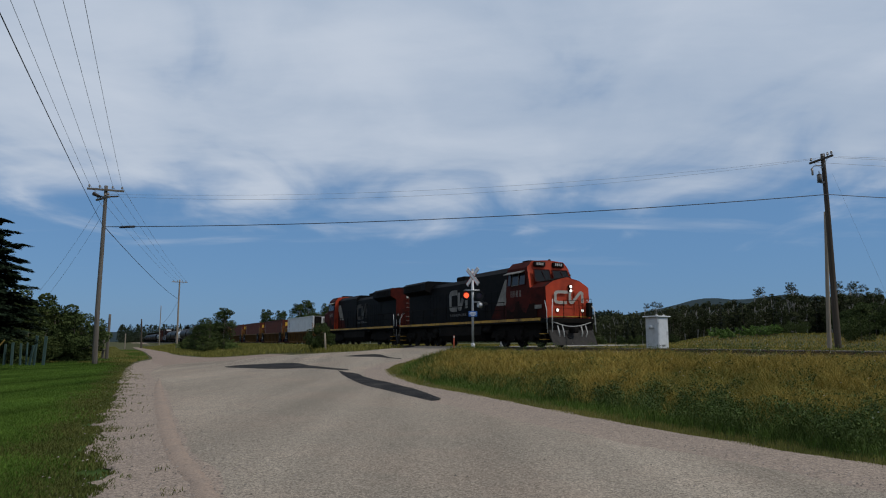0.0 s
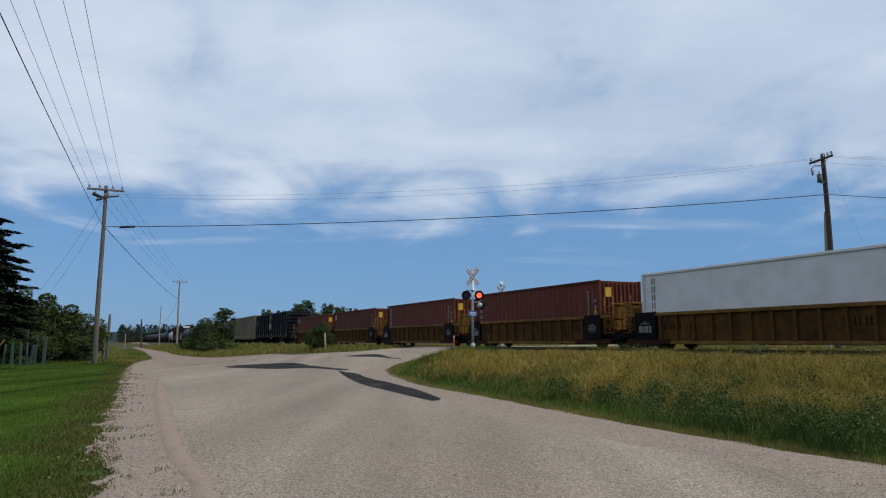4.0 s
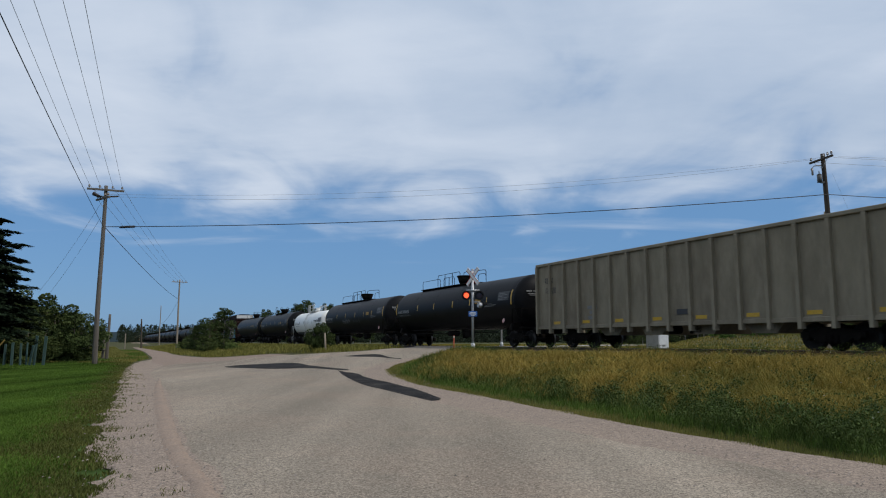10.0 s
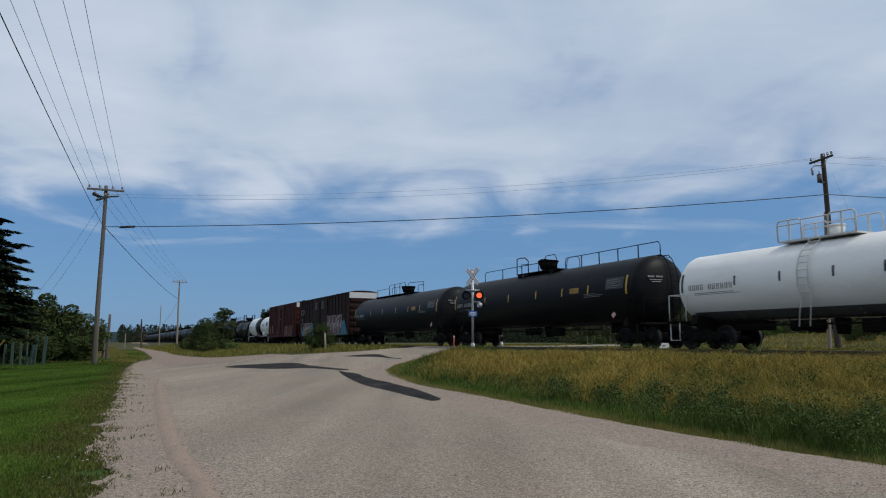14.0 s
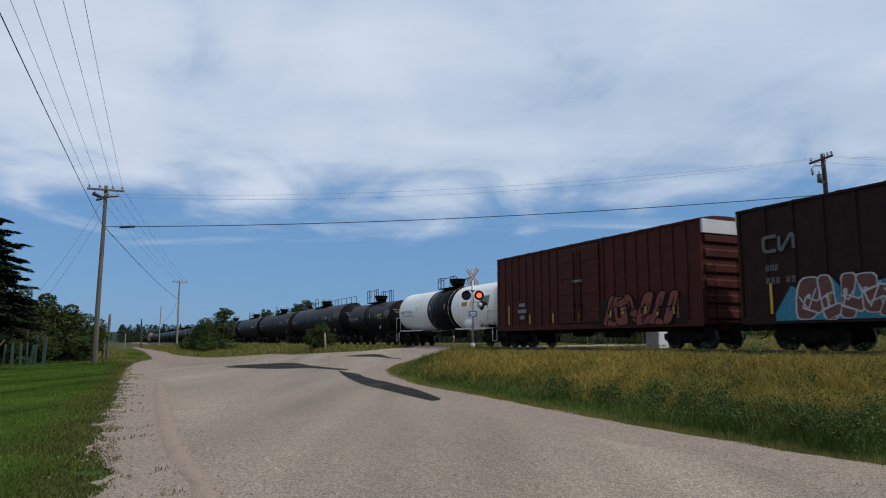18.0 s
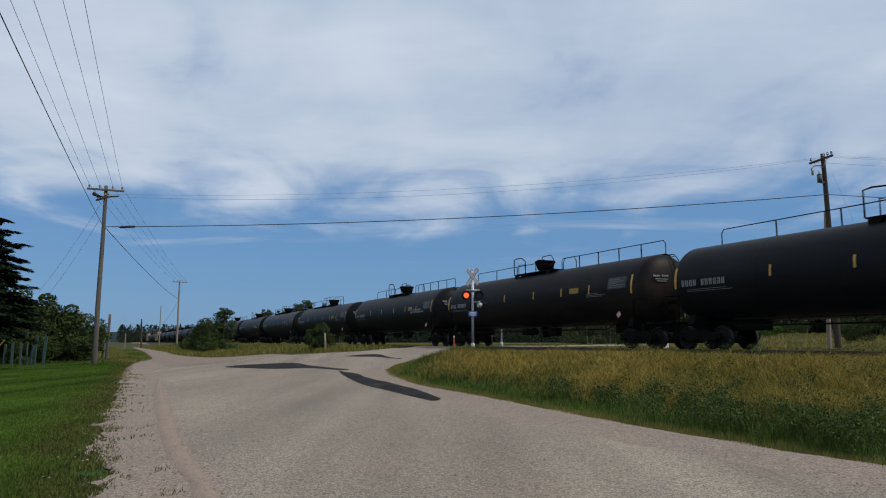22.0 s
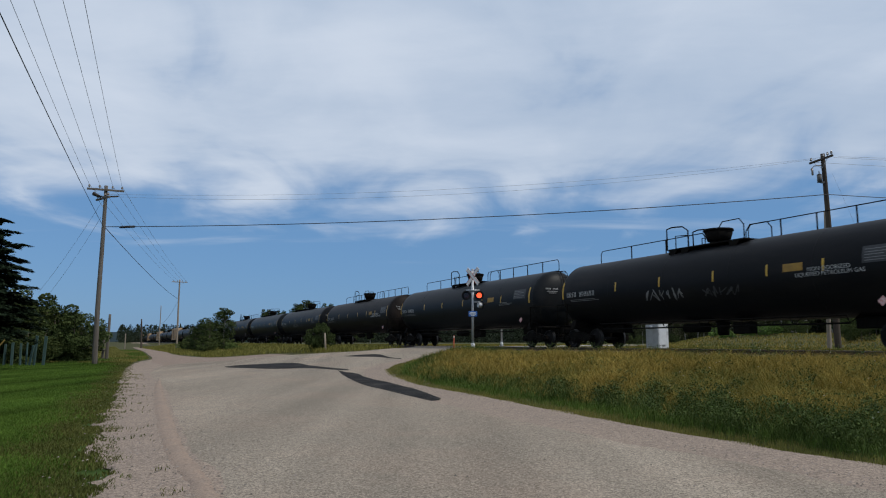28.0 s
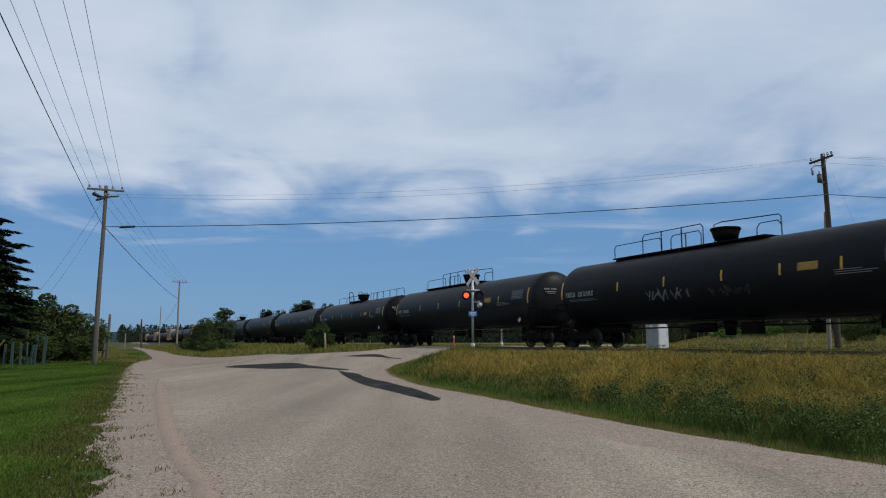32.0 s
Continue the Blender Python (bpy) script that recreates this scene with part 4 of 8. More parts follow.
def splash(car, x0, x1, z0, z1, seed, y, cols, n=6, tail=0.0):
    """Spray paint on a car side: fat rounded strokes with pale rims over a coloured cloud, no lettering.
    cols: cloud, fill, rim, drip."""
    rnd = random.Random(seed)
    m = 18
    top = [(x0 - 0.5 + (x1 - x0 + 1.0) * k / m, z0 + (z1 - z0) * rnd.uniform(0.6, 1.0)) for k in range(m + 1)]
    top[0] = (x0 - 0.9, z0 + 0.25)
    if tail:
        top += [(x1 + tail * 0.2, z0 + (z1 - z0) * 0.88), (x1 + tail * 0.5, z0 + (z1 - z0) * 0.6), (x1 + tail, z0 + 0.1)]
    bm = bmesh.new()
    slab(bm, [(x0 - 0.9, z0)] + top + [(top[-1][0], z0)], y, y + 0.004)
    part("graffiti", bm, cols[0], car)
    w = (x1 - x0) / n
    layer = 0

    def flat(outline, material):
        nonlocal layer
        layer += 1
        bm = bmesh.new()
        bm.faces.new([bm.verts.new((a, y - 0.0011 * layer, min(max(b, z0 - 0.02), z1 + 0.05))) for a, b in outline])
        bmesh.ops.triangulate(bm, faces=bm.faces[:])
        part("graffiti", bm, material, car)

    for k in range(n):
        cx = x0 + w * (k + 0.5)
        h = (z1 - z0) * rnd.uniform(0.82, 1.0)
        lean = rnd.uniform(-0.9, 0.9) * w
        pinch = rnd.uniform(-0.15, 0.5)
        bw = w * rnd.uniform(0.6, 1.15)
        base = z0 + (z1 - z0 - h) * rnd.random()
        mark = rnd.getstate()
        flat(bubble(cx, base - 0.03, bw + 0.13, h + 0.07, lean, pinch, rnd), cols[2])
        rnd.setstate(mark)
        flat(bubble(cx, base, bw, h, lean, pinch, rnd), cols[1])
        flat(bubble(cx + w * rnd.uniform(-0.15, 0.15), base + h * rnd.uniform(0.2, 0.45), bw * 0.24, h * rnd.uniform(0.25, 0.4), lean * 0.4, 0.2, rnd), cols[2])
        flat(bubble(cx + w * rnd.uniform(-0.1, 0.2), base + h * rnd.uniform(0.25, 0.4), bw * 0.13, h * 0.22, 0, 0, rnd), cols[3])
        if k < n - 1:                             # an arm that reaches over to the next stroke
            arm = base + h * rnd.choice((0.1, 0.4, 0.72))
            for grow, ink in ((0.06, cols[2]), (0.0, cols[1])):
                layer += 1
                bm = bmesh.new()
                strip(bm, [(cx - 0.1 - grow, arm), (cx + w * 0.5, arm + (z1 - z0) * 0.12 * (1 if k % 2 else -1)), (cx + w + grow, arm + 0.1)], 0.15 + grow, lambda a, b: (a, y - 0.0011 * layer, min(max(b, z0), z1)))
                part("graffiti", bm, ink, car)
        bm = bmesh.new()                          # a pale line across the stroke
        layer += 1
        strip(bm, [(cx - bw * 0.45, base + h * rnd.uniform(0.45, 0.8)), (cx, base + h * rnd.uniform(0.1, 0.6)), (cx + bw * 0.45, base + h * rnd.uniform(0.5, 0.85))], 0.025, lambda a, b: (a, y - 0.0011 * layer, b))
        part("graffiti", bm, cols[2], car)


def stencil_rows(car, x0, z0, y, rows, bar, gap, h, material, step=None):
    for r, width in enumerate(rows):
        bm = bmesh.new()
        z = z0 - r * (h + gap)
        box(bm, x0 + (bar - width) / 2, x0 + (bar + width) / 2, y - 0.005, y, z - h, z)
        part("stencil", bm, material, car)


# the railway's mark as two plain bands: a bent hook, and a zigzag beside it
BENT = ([(0.45, 1.0), (0.12, 1.0), (0.03, 0.95), (0.0, 0.85), (0.0, 0.15), (0.03, 0.05), (0.12, 0.0), (0.42, 0.0)],
        [(0.54, 0.98), (0.54, 0.1), (0.57, 0.02), (0.63, 0.04), (0.9, 0.94), (0.96, 0.98), (1.0, 0.88), (1.0, 0.0)])


def emblem(car, x, z, w, h, y, material, stroke=None, mirror=False):
    """The railway's mark as plain bent bands on the flank at y."""
    s = (stroke or w * 0.13) / 2
    off = -0.017 if y < 0 else 0.017
    for band in BENT:
        bm = bmesh.new()
        strip(bm, [((1 - a if mirror else a) * (w - 2 * s) + x + s, z + s + b * (h - 2 * s)) for a, b in band], s, lambda a, b: (a, y + off, b))
        bmesh.ops.solidify(bm, geom=bm.faces[:], thickness=0.004)
        part("emblem_band", bm, material, car, "pale painted band")


def number_bars(parent, x, z, y, count, pitch, h, w, material, name="stencil", skip=()):
    """An unreadable row of characters: two thin upright bars for each."""
    for k in range(count):
        if k in skip:
            continue
        bm = bmesh.new()
        for o in (0.0, w * 0.74):
            box(bm, x + pitch * k + o, x + pitch * k + o + w * 0.26, y - 0.004, y, z, z + h)
        part(name, bm, material, parent)


def gondola(length, height, paint, label, ribs, hopper=False):
    car = tagged(new("hopper_car" if hopper else "gondola_car"), label, "hopper car" if hopper else "gondola", group="cars of the freight train")
    H = length / 2
    hb = H - 0.7
    lo = 1.02
    for y in (-1.4, 1.36):
        bm = bmesh.new()
        box(bm, -hb, hb, y, y + 0.04, lo, height - 0.1)
        part("side_sheet", bm, paint, car)
    for s in (-1, 1):
        bm = bmesh.new()
        box(bm, min(s * hb, s * (hb - 0.05)), max(s * hb, s * (hb - 0.05)), -1.4, 1.4, lo, height - 0.1)
        part("end_sheet", bm, paint, car)
        deep = 0.24 if s > 0 else 0.07            # horizontal stiffening shelves across the end
        for z in np.arange(1.35, height - 0.3, 0.46):
            bm = bmesh.new()
            slab(bm, [(s * hb, z), (s * (hb + deep), z + 0.1), (s * (hb + deep), z + 0.2), (s * hb, z + 0.26)], -1.36, 1.36)
            part("end_shelf", bm, paint, car)
        bm = bmesh.new()
        for y in (-1.38, 1.38):
            pipe(bm, [(s * (hb + deep), y, 0.6), (s * (hb + deep), y, height - 0.15)], 0.03)
        part("corner_post", bm, paint, car)
        bm = bmesh.new()
        box(bm, min(s * (hb - 0.6), s * (H - 0.4)), max(s * (hb - 0.6), s * (H - 0.4)), -0.3, 0.3, 0.74, 1.05, 0.03)
        box(bm, min(s * hb, s * (hb + 0.35)), max(s * hb, s * (hb + 0.35)), -1.45, 1.45, 0.92, 1.06, 0.02)
        part("draft_sill", bm, M_UNDER, car)
    bm = bmesh.new()
    box(bm, -hb + 0.05, hb - 0.05, -1.36, 1.36, lo - 0.06, lo)
    part("floor", bm, paint, car)
    for y0, y1 in ((-1.5, -1.36), (1.36, 1.5)):
        bm = bmesh.new()
        box(bm, -hb - 0.04, hb + 0.04, y0, y1, height - 0.14, height, 0.02)
        part("top_chord", bm, paint, car)
        bm = bmesh.new()
        box(bm, -hb, hb, y0 + (0.02 if y0 < 0 else 0), y1 - (0 if y0 < 0 else 0.02), 0.94, 1.1, 0.01)
        part("side_sill", bm, paint, car)
    for x0 in (-hb - 0.04, hb - 0.04):
        bm = bmesh.new()
        box(bm, x0, x0 + 0.08, -1.36, 1.36, height - 0.14, height, 0.02)
        part("top_chord", bm, paint, car)
    post = None
    low = 0.72 if hopper else 1.1
    for k, x in enumerate(np.linspace(-hb + 0.07, hb - 0.07, ribs)):
        for y in (-1.44, 1.44):
            if post is None:
                bm = bmesh.new()
                prism(bm, [(-0.11, low), (0.11, low), (0.11, height - 0.14), (-0.11, height - 0.14)], -0.07, 0.07)
                o = part("side_post", bm, paint, car)
                o.matrix_local = pose(x, y, 0)
                post = o.data
            else:
                again("side_post", post, car, pose(x, y, 0))
        if k % 2 and k < ribs - 1:
            bm = bmesh.new()
            box(bm, x + 0.2, x + 0.75, -1.412, -1.406, 1.18, 1.32)
            part("reflector", bm, M_STRIPE, car)
    if hopper:
        for x in (-4.2, -1.4, 1.4, 4.2):
            bm = bmesh.new()
            box(bm, x - 0.9, x + 0.9, -1.0, 1.0, 0.6, 1.0)
            for v in bm.verts:
                if v.co.z < 0.7:
                    v.co.x = x + (v.co.x - x) * 0.55
            part("hopper_bay", bm, paint, car)
    bm = bmesh.new()
    cyl(bm, (-1.5, -0.6, 0.8), (-0.3, -0.6, 0.8), 0.18, 0.18, 12)
    part("brake_cylinder", bm, M_UNDER, car)
    part("control_valve", box(bmesh.new(), 0.6, 1.3, -1.0, -0.5, 0.62, 0.95, 0.04), M_UNDER, car)
    running_gear(car, H, hb - 2.9)
    return car


def well_car(length, label, more_front=0.0, more_back=0.0):
    car = tagged(new("well_car"), label, "well car", group="well cars with containers")
    H = length / 2
    w0, w1 = -6.35, 6.35
    for s in (-1, 1):
        bm = bmesh.new()
        slab(bm, [(w0 - 0.5, 1.0), (w0 - 0.5, 1.42), (w1 + 0.5, 1.42), (w1 + 0.5, 1.0), (w1 - 0.5, 0.24), (w0 + 0.5, 0.24)], s * 1.38 - 0.02, s * 1.38 + 0.02)
        part("side_plate", bm, M_WELLSIDE, car, "grimy yellow-brown side plate with shade in its colour")
        # the chord's lighter paint stands for light from above
        bm = bmesh.new()
        box(bm, w0 - 0.7, w1 + 0.7, s * 1.42 - 0.11, s * 1.42 + 0.11, 1.36, 1.5, 0.02)
        part("top_chord", bm, M_WELL, car)
        bm = bmesh.new()
        box(bm, w0 + 0.4, w1 - 0.4, s * 1.4 - 0.09, s * 1.4 + 0.09, 0.2, 0.32, 0.02)
        part("bottom_chord", bm, M_WELL, car)
        post = None
        for x in np.linspace(w0 + 0.5, w1 - 0.5, 14):
            if post is None:
                bm = bmesh.new()
                prism(bm, [(-0.05, 0.3), (0.05, 0.3), (0.07, 1.38), (-0.07, 1.38)], -0.06, 0.06)
                o = part("side_post", bm, M_WELLSIDE, car)
                o.matrix_local = pose(x, s * 1.44, 0)
                post = o.data
            else:
                again("side_post", post, car, pose(x, s * 1.44, 0))
    for x in np.linspace(w0 + 0.4, w1 - 0.4, 5):
        part("floor_beam", box(bmesh.new(), x - 0.15, x + 0.15, -1.38, 1.38, 0.18, 0.3), M_WELL, car)
    for s in (-1, 1):
        H = length / 2 + (more_front if s > 0 else more_back)
        bm = bmesh.new()
        slab(bm, [(s * (w1 + 0.3), 0.95), (s * (w1 + 0.3), 1.4), (s * (H - 0.35), 1.25), (s * (H - 0.35), 0.85)], -1.3, 1.3)
        part("end_deck", bm, M_WELL, car)
        for y in (-1.0, 0.75):
            bm = bmesh.new()
            box(bm, s * (w1 + 0.75) - 0.2, s * (w1 + 0.75) + 0.2, y - 0.25, y + 0.25, 1.3, 1.95, 0.04)
            box(bm, s * (w1 + 0.75) - 0.26, s * (w1 + 0.75) + 0.26, y - 0.3, y + 0.3, 1.95, 2.05, 0.02)
            part("stacking_post", bm, M_WELL, car)
        bm = bmesh.new()
        for x in (s * (w1 + 0.35), s * (w1 + 0.95)):
            pipe(bm, [(x, -1.5, 0.6), (x, -1.5, 2.35)], 0.03)
        for z in (0.7, 1.0, 1.3, 1.6, 1.9):
            pipe(bm, [(s * (w1 + 0.35), -1.5, z), (s * (w1 + 0.95), -1.5, z)], 0.02)
        part("ladder", bm, M_WELL, car)
        bm = bmesh.new()
        c = s * (w1 - 0.55)
        box(bm, c - 0.62, c + 0.62, -1.545, -1.4, 0.42, 1.53, 0.01)
        part("number_board", bm, M_BLACK, car, "black painted panel")
        if s < 0:
            number_bars(car, c - 0.34, 0.68, -1.547, 4, 0.2, 0.28, 0.11, M_MARK)
            stencil_rows(car, c - 0.3, 1.14, -1.547, (0.2, 0.5), 0.6, 0.05, 0.03, M_DIM)
        else:
            stencil_rows(car, c - 0.3, 1.1, -1.547, (0.36, 0.55, 0.6, 0.5, 0.42), 0.6, 0.045, 0.03, M_DIM)
        bm = bmesh.new()
        box(bm, c - s * 0.1 - 1.3, c - s * 0.1 + 1.3, -1.5, -1.42, 0.2, 0.42, 0.02)
        part("end_sill", bm, M_OXIDE, car, "dark red end sill")
        number_bars(car, c - s * 1.9 - 0.9, 0.78, -1.413, 5, 0.36, 0.3, 0.2, M_BLACK, skip=(3,))
        again("coupler", TRUCK["coupler"], car, pose(s * (H - 0.45), 0, 0, 0, 0, 0 if s > 0 else 180))
        add_truck(car, s * (H - 1.35))
    return car


def container(label, reefer=False, name_bars=True, height=2.9):
    ob = tagged(new("shipping_container"), label, "container", group="containers on the train")
    L, W = 6.1, 1.22
    paint = M_REEF if reefer else M_RUST
    z0, z1 = 0.31, 0.31 + height
    n = 8 if reefer else 52
    for s in (-1, 1):                             # corrugated side sheets
        V, F = [], []
        xs = np.linspace(-L + 0.02, L - 0.02, n * 2)
        for k, x in enumerate(xs):
            d = (0.0 if (k // 2) % 2 else 0.035) if not reefer else 0.0
            for z in (z0 + 0.12, z1 - 0.1):
                V.append((x, s * (W - d), z))
        for k in range(len(xs) - 1):
            F.append((2 * k, 2 * k + 2, 2 * k + 3, 2 * k + 1))
        me = np_mesh("side_sheet", V, F, paint)
        o = new("side_sheet", me)
        o.parent = ob
    bm = bmesh.new()
    box(bm, -L + 0.05, L - 0.05, -W + 0.04, W - 0.04, z0 + 0.1, z1 - 0.04)
    part("body", bm, paint, ob)
    for s in (-1, 1):
        for e in (-1, 1):
            bm = bmesh.new()
            box(bm, e * L - 0.09, e * L + 0.02, s * W - 0.09, s * W + 0.015, z0, z1, 0.01)
            part("corner_post", bm, paint, ob)
        bm = bmesh.new()
        box(bm, -L, L, s * W - 0.06, s * W + 0.012, z1 - 0.1, z1, 0.01)
        part("top_rail", bm, paint, ob)
        bm = bmesh.new()
        box(bm, -L, L, s * W - 0.06, s * W + 0.012, z0, z0 + 0.14, 0.01)
        part("bottom_rail", bm, paint, ob)
    if reefer:                                    # cooling unit in the front end
        bm = bmesh.new()
        box(bm, L, L + 0.06, -W + 0.08, W - 0.08, z0 + 0.5, z1 - 0.06, 0.02)
        unit = part("cooling_unit", bm, M_UNDER, ob, "black cooling unit")
        bm = bmesh.new()
        box(bm, L + 0.06, L + 0.1, -0.35, W - 0.12, z1 - 0.85, z1 - 0.12, 0.02)
        part("fan_panel", bm, M_REEF, unit, "white panel with grilles")
        for y in (-0.2, 0.45):
            for k in range(4):
                bm = bmesh.new()
                box(bm, L + 0.1, L + 0.115, y, y + 0.5, z1 - 0.32 - 0.12 * k, z1 - 0.25 - 0.12 * k)
                part("grille_slot", bm, M_UNDER, unit)
        bm = bmesh.new()
        box(bm, L + 0.06, L + 0.09, -0.6, 0.6, z1 - 1.25, z1 - 1.08)
        part("label_plate", bm, M_MARK, unit)
    else:                                         # doors or end corrugation at the front
        for k in range(9):
            bm = bmesh.new()
            y = -W + 0.16 + k * 0.245
            prism(bm, [(y, z0 + 0.2), (y + 0.1, z0 + 0.2), (y + 0.1, z1 - 0.12), (y, z1 - 0.12)], L - 0.05, L + 0.02)
            part("end_rib", bm, paint, ob)
        bm = bmesh.new()
        box(bm, L + 0.02, L + 0.026, -0.95, -0.6, z1 - 0.8, z1 - 0.35)
        part("sticker", bm, M_STRIPE, ob, "yellow sticker")
    yy = -W - 0.012
    if name_bars:                                 # the owner's name runs down the side as plain bars
        for k in range(6):
            number_bars(ob, -L + 0.45, z1 - 0.5 - 0.34 * k, yy, 1, 0.3, 0.26, 0.2, M_DARKMARK if reefer else M_MARK)
    else:
        bm = bmesh.new()
        box(bm, -L + 0.4, -L + 0.72, yy - 0.005, yy, z1 - 0.75, z1 - 0.25)
        part("sticker", bm, M_MARK, ob)
    for k in range(10):
        stencil_rows(ob, L - 0.95, z1 - 0.5 - 0.17 * k, yy, (0.05,), 0.05, 0.1, 0.11, M_DARKMARK if reefer else M_MARK)
    for k in range(5):
        stencil_rows(ob, L - 0.62, z1 - 0.5 - 0.13 * k, yy, (0.04,), 0.05, 0.1, 0.08, M_DARKMARK if reefer else M_DIM)
    bm = bmesh.new()
    slab(bm, [(L - 0.55, z1 - 1.6), (L - 0.25, z1 - 1.6), (L - 0.4, z1 - 1.34)], yy - 0.005, yy)
    part("sticker", bm, M_STRIPE, ob)
    for k in range(3):
        stencil_rows(ob, L - 0.5, z1 - 0.9 - 0.3 * k, yy, (0.14,), 0.2, 0.1, 0.14, M_DIM)
    return ob


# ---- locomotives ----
def soot_and_shade_sides(ob):
    """Flanks and top get the sooty red, with the flanks' shade in its colour."""
    ob.data.materials.append(M_REDSOOTSHADE)
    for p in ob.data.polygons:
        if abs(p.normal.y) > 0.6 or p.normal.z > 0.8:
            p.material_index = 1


def locomotive(label, lit):
    lo = tagged(new("diesel_locomotive"), label, "locomotive", group="locomotives")
    DK = 1.62                                     # deck height
    NX = 10.2                                     # nose front
    bm = bmesh.new()
    box(bm, -10.15, 9.9, -1.5, 1.5, DK - 0.3, DK - 0.08, 0.02)
    part("deck", bm, M_BLACK, lo)
    for s in (-1, 1):
        for k in range(9):
            bm = bmesh.new()
            a = -10.0 + 2.2 * k
            box(bm, a, a + 2.12, s * 1.5 - 0.012, s * 1.5 + 0.012, DK - 0.2, DK - 0.06)
            part("sill_stripe", bm, M_YELLOW, lo, "yellow stripe")
    # cab and nose
    bm = bmesh.new()
    prism(bm, [(-1.5, DK - 0.08), (1.5, DK - 0.08), (1.5, 3.1), (1.38, 4.4), (1.05, 4.76), (0, 4.84), (-1.05, 4.76), (-1.38, 4.4), (-1.5, 3.1)], 6.2, 8.75)
    for v in bm.verts:
        if v.co.x > 8 and v.co.z > 4.2:
            v.co.x -= 0.45
    cab = part("cab", bm, M_RED, lo, "faded red cab")
    soot_and_shade_sides(cab)
    bm = bmesh.new()
    prism(bm, [(-1.5, DK - 0.08), (1.5, DK - 0.08), (1.5, 3.2), (0.95, 3.52), (0.0, 3.74), (-0.95, 3.52), (-1.5, 3.2)], 8.7, NX)
    for v in bm.verts:
        if v.co.x > 10:
            v.co.y *= 0.93
            if v.co.z > 3:
                v.co.x -= 0.12
    soot_and_shade_sides(part("nose", bm, M_RED, lo, "red nose"))
    for y0, y1 in ((-1.18, -0.1), (0.1, 1.18)):   # windscreens
        bm = bmesh.new()
        vs = [bm.verts.new(p) for p in ((8.74, y0, 3.58), (8.74, y1, 3.58), (8.50, y1 * 0.93, 4.24), (8.50, y0 * 0.93, 4.24))]
        bm.faces.new(vs)
        bmesh.ops.solidify(bm, geom=bm.faces[:], thickness=0.05)
        bmesh.ops.translate(bm, verts=bm.verts[:], vec=(0.05, 0, 0))
        part("windscreen", bm, M_GLASS, cab, "dark windscreen")
        bm = bmesh.new()
        for p, q in (((8.78, y0, 3.56), (8.78, y1, 3.56)), ((8.78, y1, 3.56), (8.54, y1 * 0.93, 4.26)), ((8.54, y1 * 0.93, 4.26), (8.54, y0 * 0.93, 4.26)), ((8.54, y0 * 0.93, 4.26), (8.78, y0, 3.56))):
            cyl(bm, p, q, 0.035, 0.035, 6)
        ym = (y0 + y1) / 2
        cyl(bm, (8.6, ym, 4.2), (8.76, ym + 0.18, 3.65), 0.014, 0.014, 5)
        part("window_frame", bm, M_REDSOOTSHADE, cab)
    for y in (-0.62, 0.62):
        bm = bmesh.new()
        box(bm, 8.3, 8.47, y - 0.36, y + 0.36, 4.45, 4.72, 0.02)
        nb = part("number_board", bm, M_UNDER, cab, "black number board")
        for k in range(4):
            bm = bmesh.new()
            box(bm, 8.472, 8.478, y - 0.24 + 0.125 * k, y - 0.16 + 0.125 * k, 4.52, 4.66)
            part("digit_bar", bm, M_MARK, nb)
    for s in (-1, 1):                             # side windows, sunshade, number
        for k, (a, b) in enumerate(((6.35, 6.75), (6.85, 7.55), (7.62, 8.25))):
            bm = bmesh.new()
            slab(bm, [(a, 3.45), (b, 3.45), (b, 4.1), (a, 4.1)], s * 1.455 - 0.05, s * 1.455 + 0.05)
            for v in bm.verts:
                if v.co.z > 4:
                    v.co.y -= s * 0.075
            part("cab_window", bm, M_GLASS, cab, "dark side window")
            bm = bmesh.new()
            pipe(bm, [(a, s * 1.51, 3.43), (b, s * 1.51, 3.43), (b, s * 1.44, 4.12), (a, s * 1.44, 4.12), (a, s * 1.51, 3.43)], 0.022)
            part("window_frame", bm, M_GRUBBY if k == 1 else M_REDSOOTSHADE, cab)
        bm = bmesh.new()
        slab(bm, [(6.3, 4.2), (8.1, 4.2), (8.1, 4.24), (6.3, 4.24)], min(s * 1.4, s * 1.72), max(s * 1.4, s * 1.72))
        for v in bm.verts:
            if abs(v.co.y) > 1.6:
                v.co.z -= 0.14
        part("sunshade", bm, M_GRUBBY, cab, "rusty pale sunshade")
        number_bars(cab, 6.75, 2.78, s * 1.506, 4, 0.3, 0.36, 0.17, M_GRUBBY, "digit_bar")
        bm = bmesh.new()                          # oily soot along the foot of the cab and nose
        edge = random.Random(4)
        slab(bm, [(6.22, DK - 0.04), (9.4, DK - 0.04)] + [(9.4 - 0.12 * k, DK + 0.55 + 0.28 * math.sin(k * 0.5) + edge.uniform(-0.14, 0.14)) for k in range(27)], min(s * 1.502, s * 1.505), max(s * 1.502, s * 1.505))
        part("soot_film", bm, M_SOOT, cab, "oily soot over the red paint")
        bm = bmesh.new()
        slab(bm, [(9.2, 2.05), (9.85, 2.05), (9.85, 2.25), (9.2, 2.25)], s * 1.5 - 0.01, s * 1.5 + 0.01)
        part("builder_plate", bm, M_GRUBBY, lo)
    bm = bmesh.new()                              # aerials and air unit on the cab roof
    box(bm, 6.4, 7.1, -0.5, 0.5, 4.78, 4.95, 0.03)
    cyl(bm, (8.1, 0.25, 4.75), (8.1, 0.25, 4.92), 0.09, 0.07, 10)
    part("roof_fittings", bm, M_UNDER, cab)
